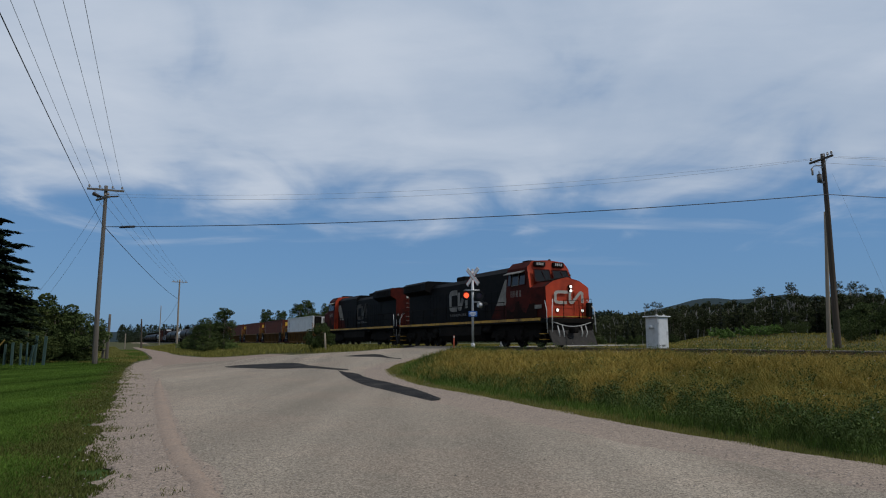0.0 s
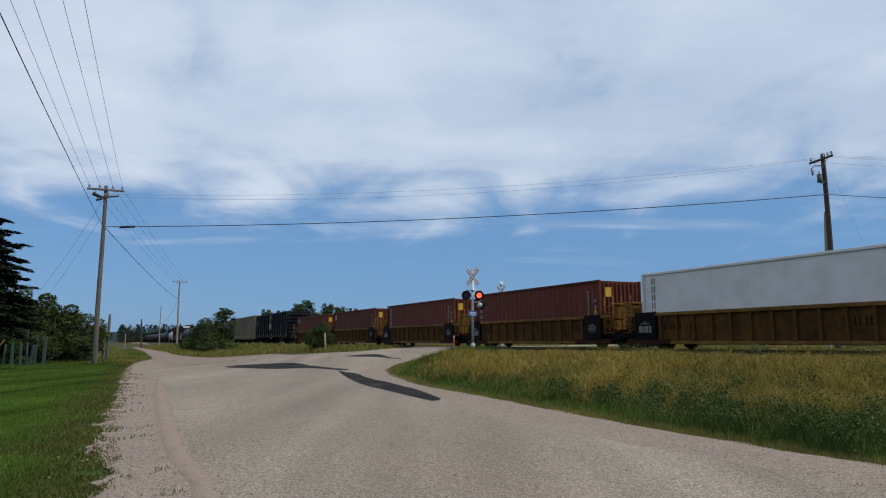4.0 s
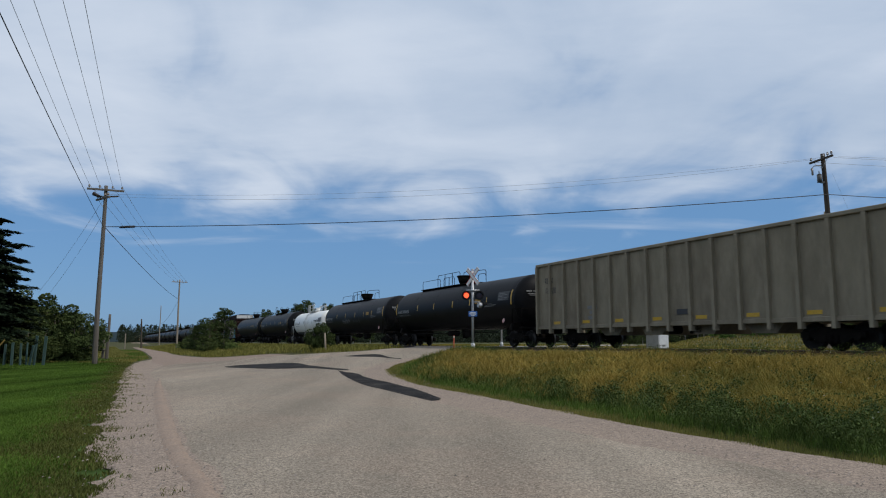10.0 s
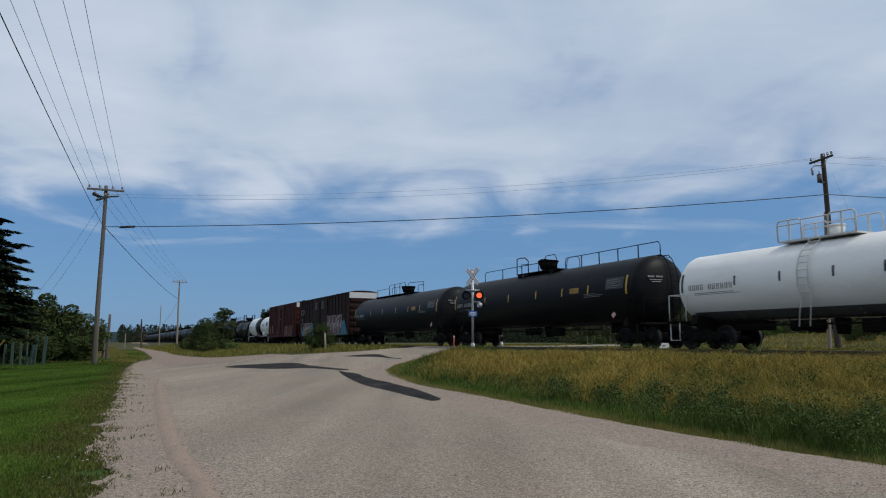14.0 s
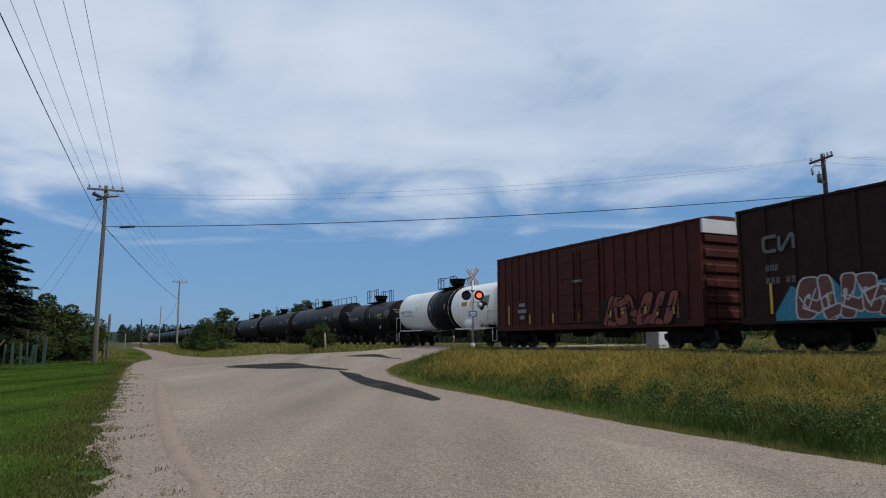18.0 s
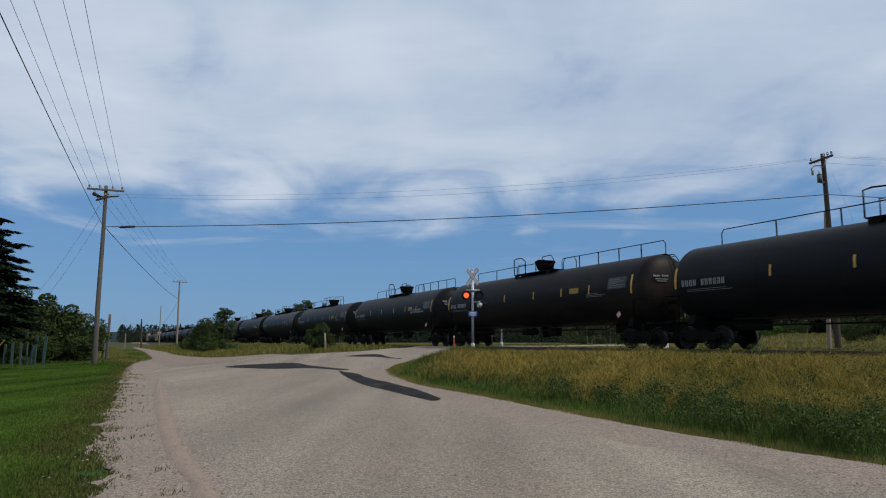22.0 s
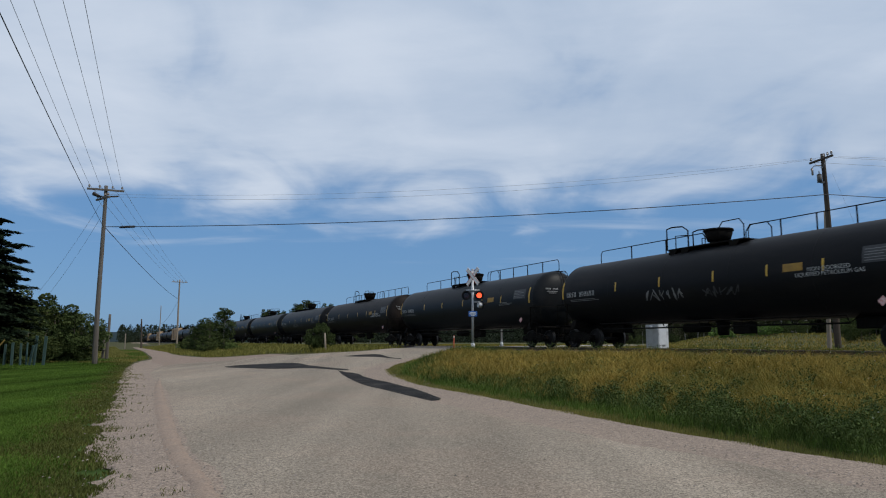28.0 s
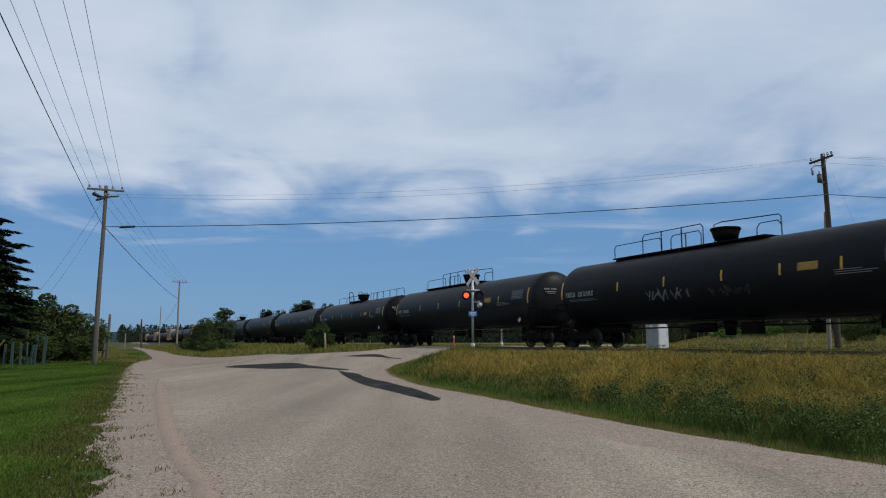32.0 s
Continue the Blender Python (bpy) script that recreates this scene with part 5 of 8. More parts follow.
    # hood in three heights
    bm = bmesh.new()
    prism(bm, [(-1.05, DK - 0.08), (1.05, DK - 0.08), (1.05, 4.35), (0.7, 4.66), (-0.7, 4.66), (-1.05, 4.35)], 0.6, 6.2)
    part("hood", bm, M_BLACK, lo, "black hood")
    bm = bmesh.new()
    prism(bm, [(-0.98, DK - 0.08), (0.98, DK - 0.08), (0.98, 4.1), (0.7, 4.36), (-0.7, 4.36), (-0.98, 4.1)], -6.0, 0.6)
    part("hood", bm, M_BLACK, lo, "black hood")
    bm = bmesh.new()
    prism(bm, [(-0.98, DK - 0.08), (0.98, DK - 0.08), (0.98, 3.72), (1.5, 4.0), (1.5, 4.52), (1.3, 4.66), (-1.3, 4.66), (-1.5, 4.52), (-1.5, 4.0), (-0.98, 3.72)], -9.3, -5.2)
    part("radiator_section", bm, M_BLACK, lo, "black radiator section with wings")
    bm = bmesh.new()
    prism(bm, [(-0.98, DK - 0.08), (0.98, DK - 0.08), (0.98, 3.72), (1.48, 4.0), (1.48, 4.5), (1.28, 4.64), (-1.28, 4.64), (-1.48, 4.5), (-1.48, 4.0), (-0.98, 3.72)], -9.36, -9.3)
    part("hood_end", bm, M_REDSOOTSHADE, lo, "red painted hood end")
    for z in (3.98, 4.26):
        bm = bmesh.new()
        cyl(bm, (-9.35, 0.0, z), (-9.41, 0.0, z), 0.12, 0.11, 12)
        part("rear_lamp", bm, M_STEEL, lo)
    for k in range(6):                            # rungs up the hood end
        z = 2.0 + 0.36 * k
        bm = bmesh.new()
        pipe(bm, [(-9.36, -0.3, z), (-9.44, -0.28, z), (-9.44, 0.08, z), (-9.36, 0.1, z)], 0.018)
        part("rung", bm, M_GRUBBY, lo)
    bm = bmesh.new()
    box(bm, -9.38, -9.35, 0.3, 0.8, 1.75, 3.0, 0.01)
    part("hood_end_door", bm, M_REDSOOTSHADE, lo)
    for s in (-1, 1):                             # hood doors and panels
        for k in range(12):
            a = -5.8 + 0.52 * k
            bm = bmesh.new()
            box(bm, a, a + 0.46, s * 0.985 - 0.012, s * 0.985 + 0.012, DK + 0.1, 3.6, 0.008)
            part("hood_door", bm, M_BLACK, lo)
        for k in range(7):
            a = 0.75 + 0.76 * k
            bm = bmesh.new()
            box(bm, a, a + 0.7, s * 1.055 - 0.012, s * 1.055 + 0.012, DK + 0.1, 3.3, 0.008)
            part("hood_door", bm, M_BLACK, lo)
        for k in range(5):
            bm = bmesh.new()
            box(bm, -8.9 + 0.58 * k, -8.4 + 0.58 * k, s * 1.505 - 0.012, s * 1.505 + 0.012, 4.08, 4.46, 0.01)
            part("radiator_grille", bm, M_UNDER, lo)
        y = s * 1.07
        bm = bmesh.new()                          # pale slanting band between red and black
        slab(bm, [(4.35, 2.42), (5.45, 2.42), (6.2, 3.4), (6.2, 3.92), (5.4, 3.92)], min(y, y + s * 0.012), max(y, y + s * 0.012))
        part("slanting_band", bm, M_GRUBBY, lo, "dirty pale slanting band")
        bm = bmesh.new()
        slab(bm, [(4.1, 2.1), (4.3, 2.4), (5.47, 2.4), (6.2, 3.38), (6.2, DK), (3.7, DK)], min(y, y + s * 0.012), max(y, y + s * 0.012))
        part("red_panel", bm, M_REDSOOTSHADE, lo)
    emblem(lo, -2.2, 2.3, 2.7, 1.45, -1.0, M_FADED)
    emblem(lo, -2.2, 2.3, 2.7, 1.45, 1.0, M_FADED, mirror=True)
    number_bars(lo, -2.1, 1.98, -1.0, 9, 0.28, 0.17, 0.14, M_DIM)
    number_bars(lo, -2.1, 1.98, 1.004, 9, 0.28, 0.17, 0.14, M_DIM)
    # roof: stack, horn, fans
    bm = bmesh.new()
    box(bm, -2.3, -1.1, -0.4, 0.4, 4.3, 4.72, 0.04)
    part("exhaust_stack", bm, M_UNDER, lo)
    bm = bmesh.new()
    for y in (-0.2, 0.0, 0.2):
        cyl(bm, (-0.5, y, 4.5), (-0.05, y, 4.52), 0.04, 0.11, 10)
        cyl(bm, (-0.5, y, 4.5), (-0.8, y, 4.5), 0.04, 0.09, 10)
    cyl(bm, (-0.5, 0, 4.3), (-0.5, 0, 4.5), 0.04, 0.04, 8)
    part("horn", bm, M_UNDER, lo)
    for x in (-8.2, -7.0):
        bm = bmesh.new()
        cyl(bm, (x, 0, 4.6), (x, 0, 4.78), 0.55, 0.55, 20)
        part("radiator_fan", bm, M_UNDER, lo)
    # railings along the walkways
    for s in (-1, 1):
        bm = bmesh.new()
        pipe(bm, [(-9.6, s * 1.44, DK + 0.95), (5.9, s * 1.44, DK + 0.95)], 0.02)
        pipe(bm, [(-9.6, s * 1.44, DK + 0.5), (5.9, s * 1.44, DK + 0.5)], 0.014)
        for k in range(9):
            x = -9.5 + 1.92 * k
            cyl(bm, (x, s * 1.44, DK - 0.08), (x, s * 1.44, DK + 0.97), 0.022, 0.022, 6)
        part("side_railing", bm, M_UNDER, lo)
        for e, xe in ((1, NX + 0.1), (-1, -10.1)):
            bm = bmesh.new()
            pipe(bm, [(xe, s * 1.46, 0.75), (xe - e * 0.05, s * 1.46, DK + 0.35), (xe - e * 0.3, s * 1.4, DK + 0.85)], 0.02)
            pipe(bm, [(xe + e * 0.35, s * 1.4, 0.8), (xe + e * 0.3, s * 1.35, DK + 0.4), (xe, s * 1.1, DK + 0.9)], 0.02)
            part("grab_rail", bm, M_STEEL, lo, "white grab rail")
            for k in range(4):
                bm = bmesh.new()
                box(bm, min(xe - e * 0.2, xe - e * 0.7), max(xe - e * 0.2, xe - e * 0.7), s * 1.35 - 0.15, s * 1.35 + 0.15, 0.4 + 0.3 * k, 0.44 + 0.3 * k)
                part("step", bm, M_YELLOW if k < 2 else M_UNDER, lo)
    # front and rear platforms, pilot, couplers, hoses
    for e in (-1, 1):
        bm = bmesh.new()
        box(bm, min(e * 9.8, e * 10.45), max(e * 9.8, e * 10.45), -1.45, 1.45, DK - 0.35, DK - 0.1, 0.02)
        box(bm, min(e * 10.2, e * 10.35), max(e * 10.2, e * 10.35), -1.45, 1.45, 0.9, DK - 0.3, 0.02)
        part("end_platform", bm, M_UNDER, lo)
        bm = bmesh.new()
        slab(bm, [(e * 10.2, 0.9), (e * 10.36, 0.9), (e * 10.75, 0.12), (e * 10.68, 0.12)], -1.4, 1.4)
        part("pilot_plough", bm, M_PLOUGH, lo, "grey worn snowplough pilot")
        again("coupler", TRUCK["coupler"], lo, pose(e * 10.35, 0, 0.05, 0, 0, 0 if e > 0 else 180))
        bm = bmesh.new()
        for y in (-0.9, -0.6, 0.6, 0.9):
            pipe(bm, [(e * 10.4, y, 1.15), (e * 10.55, y, 0.8), (e * 10.5, y * 0.9, 0.45)], 0.025)
        pipe(bm, [(e * 10.48, -1.2 + 0.2 * k, DK - 0.3 - 0.22 * math.sin(math.pi * k / 12)) for k in range(13)], 0.018)
        part("air_hose", bm, M_STEEL if e > 0 else M_UNDER, lo)
        bm = bmesh.new()
        pipe(bm, [(e * 10.42, -0.5, DK - 0.1), (e * 10.42, -0.5, DK + 0.85), (e * 10.42, 0.5, DK + 0.85), (e * 10.42, 0.5, DK - 0.1)], 0.022)
        pipe(bm, [(e * 10.42, 0.7, DK - 0.1), (e * 10.42, 0.7, DK + 0.95), (e * 10.42, 1.3, DK + 0.95), (e * 10.42, 1.3, DK - 0.1)], 0.022)
        part("end_railing", bm, M_UNDER, lo)
        bm = bmesh.new()
        box(bm, min(e * 10.25, e * 10.5), max(e * 10.25, e * 10.5), 1.05, 1.35, DK, DK + 0.75, 0.03)
        part("end_box", bm, M_UNDER, lo)
    bm = bmesh.new()
    box(bm, NX + 0.0, NX + 0.06, -1.3, 1.3, DK - 0.02, DK + 0.02)
    part("sill_stripe", bm, M_YELLOW, lo)
    # lamps
    for y, z, r in ((0.13, 3.22, 0.085), (0.13, 3.0, 0.085), (-0.75, 1.95, 0.085), (0.85, 1.95, 0.085)):
        bm = bmesh.new()
        cyl(bm, (NX - 0.16, y, z), (NX + 0.03, y, z), r * 1.35, r * 1.35, 14)
        ho = part("lamp_housing", bm, M_UNDER, lo)
        bm = bmesh.new()
        cyl(bm, (NX + 0.03, y, z), (NX + 0.045, y, z), r, r * 0.9, 14)
        part("headlight", bm, M_HEADLIGHT if lit else M_STEEL, ho, "shining headlight" if lit else "")
    # nose door and emblem on the front
    bm = bmesh.new()
    box(bm, NX - 0.06, NX + 0.012, 0.35, 1.0, DK, 2.95, 0.02)
    part("nose_door", bm, M_RED, lo)
    for band in BENT:
        bm = bmesh.new()
        strip(bm, [(-0.87 + 1.74 * a, 2.36 + 0.56 * b) for a, b in band], 0.08, lambda a, b: (NX + 0.024, a, b))
        bmesh.ops.solidify(bm, geom=bm.faces[:], thickness=0.006)
        part("emblem_band", bm, M_CREAM, lo, "dirty pale painted band")
    bm = bmesh.new()                              # dark anti-glare sheet on the nose
    prism(bm, [(-0.92, 3.535), (-0.92, 3.56), (0, 3.77), (0.92, 3.56), (0.92, 3.535), (0, 3.745)], 8.8, 9.98)
    part("anti_glare_sheet", bm, M_UNDER, lo, "dark anti-glare sheet")
    # tank and trucks
    bm = bmesh.new()
    prism(bm, [(-1.4, 1.3), (1.4, 1.3), (1.45, 0.7), (1.1, 0.32), (-1.1, 0.32), (-1.45, 0.7)], -2.9, 3.1)
    part("fuel_tank", bm, M_UNDER, lo)
    for x in (-3.6, 3.6):
        bm = bmesh.new()
        cyl(bm, (x - 0.5, -1.2, 1.0), (x + 0.5, -1.2, 1.0), 0.2, 0.2, 12)
        box(bm, x - 0.6, x + 0.6, -1.35, 1.35, 1.15, 1.35)
        part("air_reservoir", bm, M_UNDER, lo)
    for x in (-6.6, 6.6):
        bm = bmesh.new()
        for y in (-1.2, 1.16):
            slab(bm, [(x - 2.7, 0.5), (x - 2.6, 0.95), (x - 1.2, 0.98), (x - 0.9, 1.2), (x + 0.9, 1.2), (x + 1.2, 0.98), (x + 2.6, 0.95), (x + 2.7, 0.5), (x + 1.5, 0.6), (x + 0.9, 0.42), (x - 0.9, 0.42), (x - 1.5, 0.6)], y, y + 0.05)
        for k in (-1.85, 0, 1.85):
            cyl(bm, (x + k, -1.3, 0.47), (x + k, -1.15, 0.47), 0.2, 0.2, 12)
            cyl(bm, (x + k + 0.9, -1.22, 0.55), (x + k + 0.9, -1.22, 0.95), 0.12, 0.12, 10)
        box(bm, x - 2.6, x + 2.6, -1.1, 1.1, 1.0, 1.34)
        part("truck_frame", bm, M_UNDER, lo)
        add_truck(lo, x, (-1.85, 0.0, 1.85), 1.95)
    return lo


# ---- make up the train ----
moving(locomotive("red, black and white diesel locomotive with shining headlights", True), 2.8)
moving(locomotive("weathered black and red diesel locomotive coupled cab to the rear", False), -18.65, True)
WELL_LABEL = "yellow-brown well car with ribbed sides"
WELLS = [-39.8, -55.0, -70.4, -85.7, -100.9]
BOXES = [("white refrigerated container with a black cooling unit", True, True), ("brown-red corrugated container with white lettering", False, True),
         ("brown-red corrugated container with white lettering", False, True), ("brown-red corrugated container with a small square sticker", False, False),
         ("brown-red corrugated container with a small square sticker", False, False)]
for k in range(5):
    moving(well_car(15.3, WELL_LABEL, 2.0 if k == 0 else 0.0, 1.6 if k == 4 else 0.0), WELLS[k])
    lb, reef, nm = BOXES[k]
    moving(container(lb, reef, nm), WELLS[k])
G = moving(gondola(21.7, 4.2, M_GOND, "tall black ribbed gondola car with a white mark", 15), -121.8)
for seg, half in (([(-0.02, 0.62), (0.28, 1.34), (0.48, 1.34), (0.78, 0.62)], 0.1), ([(0.38, 0.16), (0.38, 0.58)], 0.09),
                  ([(-0.22, -0.58), (0.0, 0.14), (0.1, 0.14), (0.42, -0.4), (0.72, 0.14), (0.82, 0.14), (1.05, -0.58)], 0.12)):
    bm = bmesh.new()                              # the owner's mark as plain bent bands
    strip(bm, [(x - 0.15, z + 2.55) for x, z in seg], half, lambda a, b: (a, -1.56, b))
    bmesh.ops.solidify(bm, geom=bm.faces[:], thickness=0.004)
    part("painted_mark", bm, M_MARK, G, "white painted band")
number_bars(G, -10.2, 3.2, -1.412, 4, 0.15, 0.24, 0.1, M_MARK)
number_bars(G, -10.2, 2.8, -1.412, 5, 0.15, 0.24, 0.1, M_MARK)
stencil_rows(G, 5.6, 2.3, -1.412, (0.8, 0.5, 0.6, 0.6), 0.8, 0.08, 0.07, M_DIM)
HP = moving(gondola(20.8, 4.38, M_HOP, "light grey ribbed hopper car", 17, True), -142.5)
number_bars(HP, -8.95, 3.3, -1.412, 4, 0.19, 0.3, 0.13, M_DARKMARK)
number_bars(HP, -8.92, 2.78, -1.412, 5, 0.19, 0.3, 0.13, M_DARKMARK)
stencil_rows(HP, -5.4, 2.0, -1.412, (0.7, 0.4, 0.6), 0.7, 0.08, 0.16, M_DIM)
stencil_rows(HP, 0.4, 1.6, -1.412, (0.7,), 0.7, 0.1, 0.22, M_DARKMARK)
LONG = "long black tank car with a railed valve platform"
FULL = "long black tank car with full-length railings"
moving(tank_car(20.5, style="centre", label=LONG), -163.3)
moving(tank_car(19.9, style="centre", label=LONG, tag=True), -183.6)
W1 = moving(tank_car(14.3, R=1.35, cz=2.42, style="tower", paint=M_WTANK, label="short white tank car with a dark underside", white="all"), -200.8)
white_bands(W1, 1.35, 2.42, 0, 0, 5.6)
for line, a in (("CALCIUM CARBONATE OR", 8), ("CLAY SLURRY ONLY", 3)):
    words("lettering", line, 0.17, W1, pose(4.0, -1.37 * math.cos(radians(a)), 2.42 + 1.37 * math.sin(radians(a)), 90 - a, 0, 0), M_DARKMARK)
moving(tank_car(19.9, style="full", label=FULL), -218.0)
moving(tank_car(20.8, style="centre", label=LONG, paint=M_TANKG), -238.25)
B1 = moving(boxcar(20.4, 5.2, M_BOXBR, "brown high-cube boxcar with double doors and bright graffiti", 18, (-2.9, 2.3), True), -258.9)
splash(B1, -7.1, -3.6, 1.0, 2.4, 3, -1.52, (M_CYAN, M_MAROON, M_MARK, M_STRIPE), 5)
splash(B1, 2.2, 7.7, 1.0, 2.95, 8, -1.52, (M_CYAN, M_MAROON, M_MARK, M_STRIPE), 5, 1.5)
emblem(B1, -8.4, 3.35, 1.3, 0.62, -1.5, M_MARK, 0.12)
number_bars(B1, -8.3, 2.72, -1.5, 3, 0.18, 0.22, 0.11, M_DIM)
number_bars(B1, -8.3, 2.28, -1.5, 6, 0.2, 0.22, 0.11, M_DIM, skip=(3,))
for x in (-2.3, 0.2):
    stencil_rows(B1, x, 4.6, -1.566, (0.5, 0.95, 0.8, 0.9, 0.7, 1.0, 1.05, 0.85), 1.1, 0.075, 0.035, M_DIM)
    stencil_rows(B1, x + 0.5, 1.85, -1.566, (0.4, 0.28), 0.5, 0.1, 0.12, M_DIM)
B2 = moving(boxcar(17.2, 5.27, M_BOXRED, "red-oxide ribbed boxcar with orange graffiti and a white end", 22, (-1.6, 1.6), True, 1.45), -278.0)
splash(B2, 1.9, 6.6, 1.0, 2.4, 21, -1.512, (M_BOXBR, M_ORANGE, M_BLACK, M_STRIPE), 6)
stencil_rows(B2, -5.6, 2.4, -1.512, (0.6, 0.9, 0.5), 0.9, 0.14, 0.2, M_DIM)
stencil_rows(B2, -0.4, 3.3, -1.565, (0.8,), 0.8, 0.14, 0.12, M_DIM)
W2 = moving(tank_car(17.2, R=1.48, cz=2.54, style="tower", paint=M_WTANK, label="white tank car with a broad black band round its middle", white=True), -294.0)
white_bands(W2, 1.48, 2.54, -1.95, 1.95, 0)
bm = bmesh.new()
cyl(bm, (3.9, -1.25, 1.45), (5.2, -1.25, 1.45), 0.28, 0.28, 16)
part("air_reservoir", bm, M_WTANK, W2, "white air reservoir")
bm = bmesh.new()
box(bm, 2.6, 7.0, -1.5, -1.0, 1.08, 1.16)
box(bm, -7.0, -3.0, -1.5, -1.0, 1.08, 1.16)
part("side_step", bm, M_STEEL, W2)
moving(tank_car(12.9, R=1.34, cz=2.4, style="tower", label="short black tank car with a tall railed platform"), -309.3)
moving(tank_car(21.8, style="full", label=FULL), -326.6)
moving(tank_car(21.2, style="full", label=FULL, paint=M_TANKB), -347.7)
moving(tank_car(19.7, style="full", label=FULL, lpg=True), -368.0)
moving(tank_car(21.1, style="centre", label=LONG), -388.6)
moving(tank_car(21.0, style="centre", label=LONG, paint=M_TANKG), -410.0)
moving(tank_car(20.0, style="full", label=FULL, lpg=True, tag=True), -430.6)
moving(tank_car(21.4, style="full", label=FULL, paint=M_TANKG), -451.4)
moving(tank_car(20.3, style="full", label=FULL, lpg=True, paint=M_TANKB), -472.4)
moving(tank_car(20.9, style="centre", label=LONG, tag=True), -493.1)
far_tank = tank_car(22.2, style="centre", label=LONG, paint=M_TANKG)
moving(far_tank, -514.8)
far_full = tank_car(21.9, style="full", label=FULL)
moving(far_full, -537.0)
u = -548.0
for k in range(5):                                # more of the same behind
    moving(copy_thing((far_tank, far_full)[k % 2], pose(0, 0, 0)), u - 11.2)
    u -= 22.4
tan = boxcar(18.0, 4.9, mat("tan_boxcar_paint", (0.5, 0.34, 0.2), (0.4, 0.26, 0.15), 0.6, dirt=(0.2, 0.12, 0.07)), "faded tan boxcar far down the train", 14, (-1.5, 1.5), False)
moving(tan, u - 9.2)
u -= 18.4
for k in range(17):
    if k % 4 == 3:
        moving(copy_thing(tan, pose(0, 0, 0)), u - 9.2)
        u -= 18.4
    else:
        moving(copy_thing((far_tank, far_full)[k % 2], pose(0, 0, 0)), u - 11.2)
        u -= 22.4


# ---- beside the track: materials ----
M_WOOD = mat("weathered_pole_wood", (0.165, 0.147, 0.127), (0.09, 0.079, 0.068), 0.9, scale=5, stretch=(3, 3, 0.12), bump=0.5, bscale=18, dirt=(0.07, 0.058, 0.046), dirt_scale=1.2, spec=0.2)
M_DARKWOOD = mat("dark_creosoted_pole", (0.075, 0.058, 0.044), (0.04, 0.032, 0.026), 0.9, scale=5, stretch=(3, 3, 0.12), bump=0.5, bscale=18, dirt=(0.16, 0.13, 0.1), dirt_scale=1.0, spec=0.2)
M_PALEWOOD = mat("pale_pole_wood", (0.30, 0.25, 0.19), (0.22, 0.18, 0.14), 0.9, scale=5, stretch=(3, 3, 0.12), bump=0.4, spec=0.2)
M_WIRE = mat("black_cable", (0.02, 0.02, 0.022), None, 0.6)
M_ALWIRE = mat("dull_aluminium_wire", (0.2, 0.2, 0.21), None, 0.5, metal=0.3)
M_PORC = mat("glazed_insulator", (0.32, 0.28, 0.25), (0.2, 0.17, 0.15), 0.25, scale=6)
M_GALV = mat("galvanised_steel", (0.52, 0.53, 0.54), (0.42, 0.43, 0.44), 0.5, metal=0.5, scale=8)
M_ALU = mat("silver_painted_cabinet", (0.66, 0.67, 0.68), (0.58, 0.59, 0.6), 0.5, metal=0.15, scale=5, dirt=(0.42, 0.4, 0.36), dirt_scale=1.3)
M_WHITE = mat("white_sign_paint", (0.72, 0.72, 0.70), (0.64, 0.63, 0.6), 0.5, scale=7)
M_SIGNRED = mat("red_sign_tape", (0.45, 0.04, 0.03), None, 0.5, scale=7)
M_BLUE = mat("blue_sign_paint", (0.03, 0.13, 0.42), (0.02, 0.1, 0.33), 0.45, scale=7)
M_FLAT = mat("matt_black_backing", (0.012, 0.012, 0.013), None, 0.7, spec=0.2)
M_LENS = mat("unlit_red_lens", (0.06, 0.006, 0.006), None, 0.15, scale=4)
M_LIT = glow("lit_red_lens", (1.0, 0.085, 0.03), 2.2)
M_TEAL = mat("faded_teal_fence_paint", (0.055, 0.105, 0.095), (0.035, 0.075, 0.067), 0.8, scale=4, stretch=(2, 2, 0.3), vary=0.2)
M_STAKE = mat("orange_marker", (0.55, 0.09, 0.03), (0.42, 0.07, 0.03), 0.6, scale=6)
M_STICK = mat("yellow_lath", (0.5, 0.33, 0.08), (0.4, 0.26, 0.07), 0.7, scale=6)
M_CONC = mat("pale_concrete", (0.42, 0.41, 0.38), (0.33, 0.32, 0.3), 0.9, scale=6, bump=0.4)
BULBS = []


def flash_rows(first):
    """The lamps of the crossing flash in turn: each is lit for 0.718 s."""
    lit, dark = pose(0, -0.012, 0), pose(0, 0.1, 0)
    state = first
    rows = [(0.0, lit if state else dark)]
    t = 0.65
    while t < 31.9:
        rows.append((t - 0.034, lit if state else dark))
        state = not state
        rows.append((t, lit if state else dark))
        t += 0.718
    rows.append((32.0, lit if state else dark))
    return rows


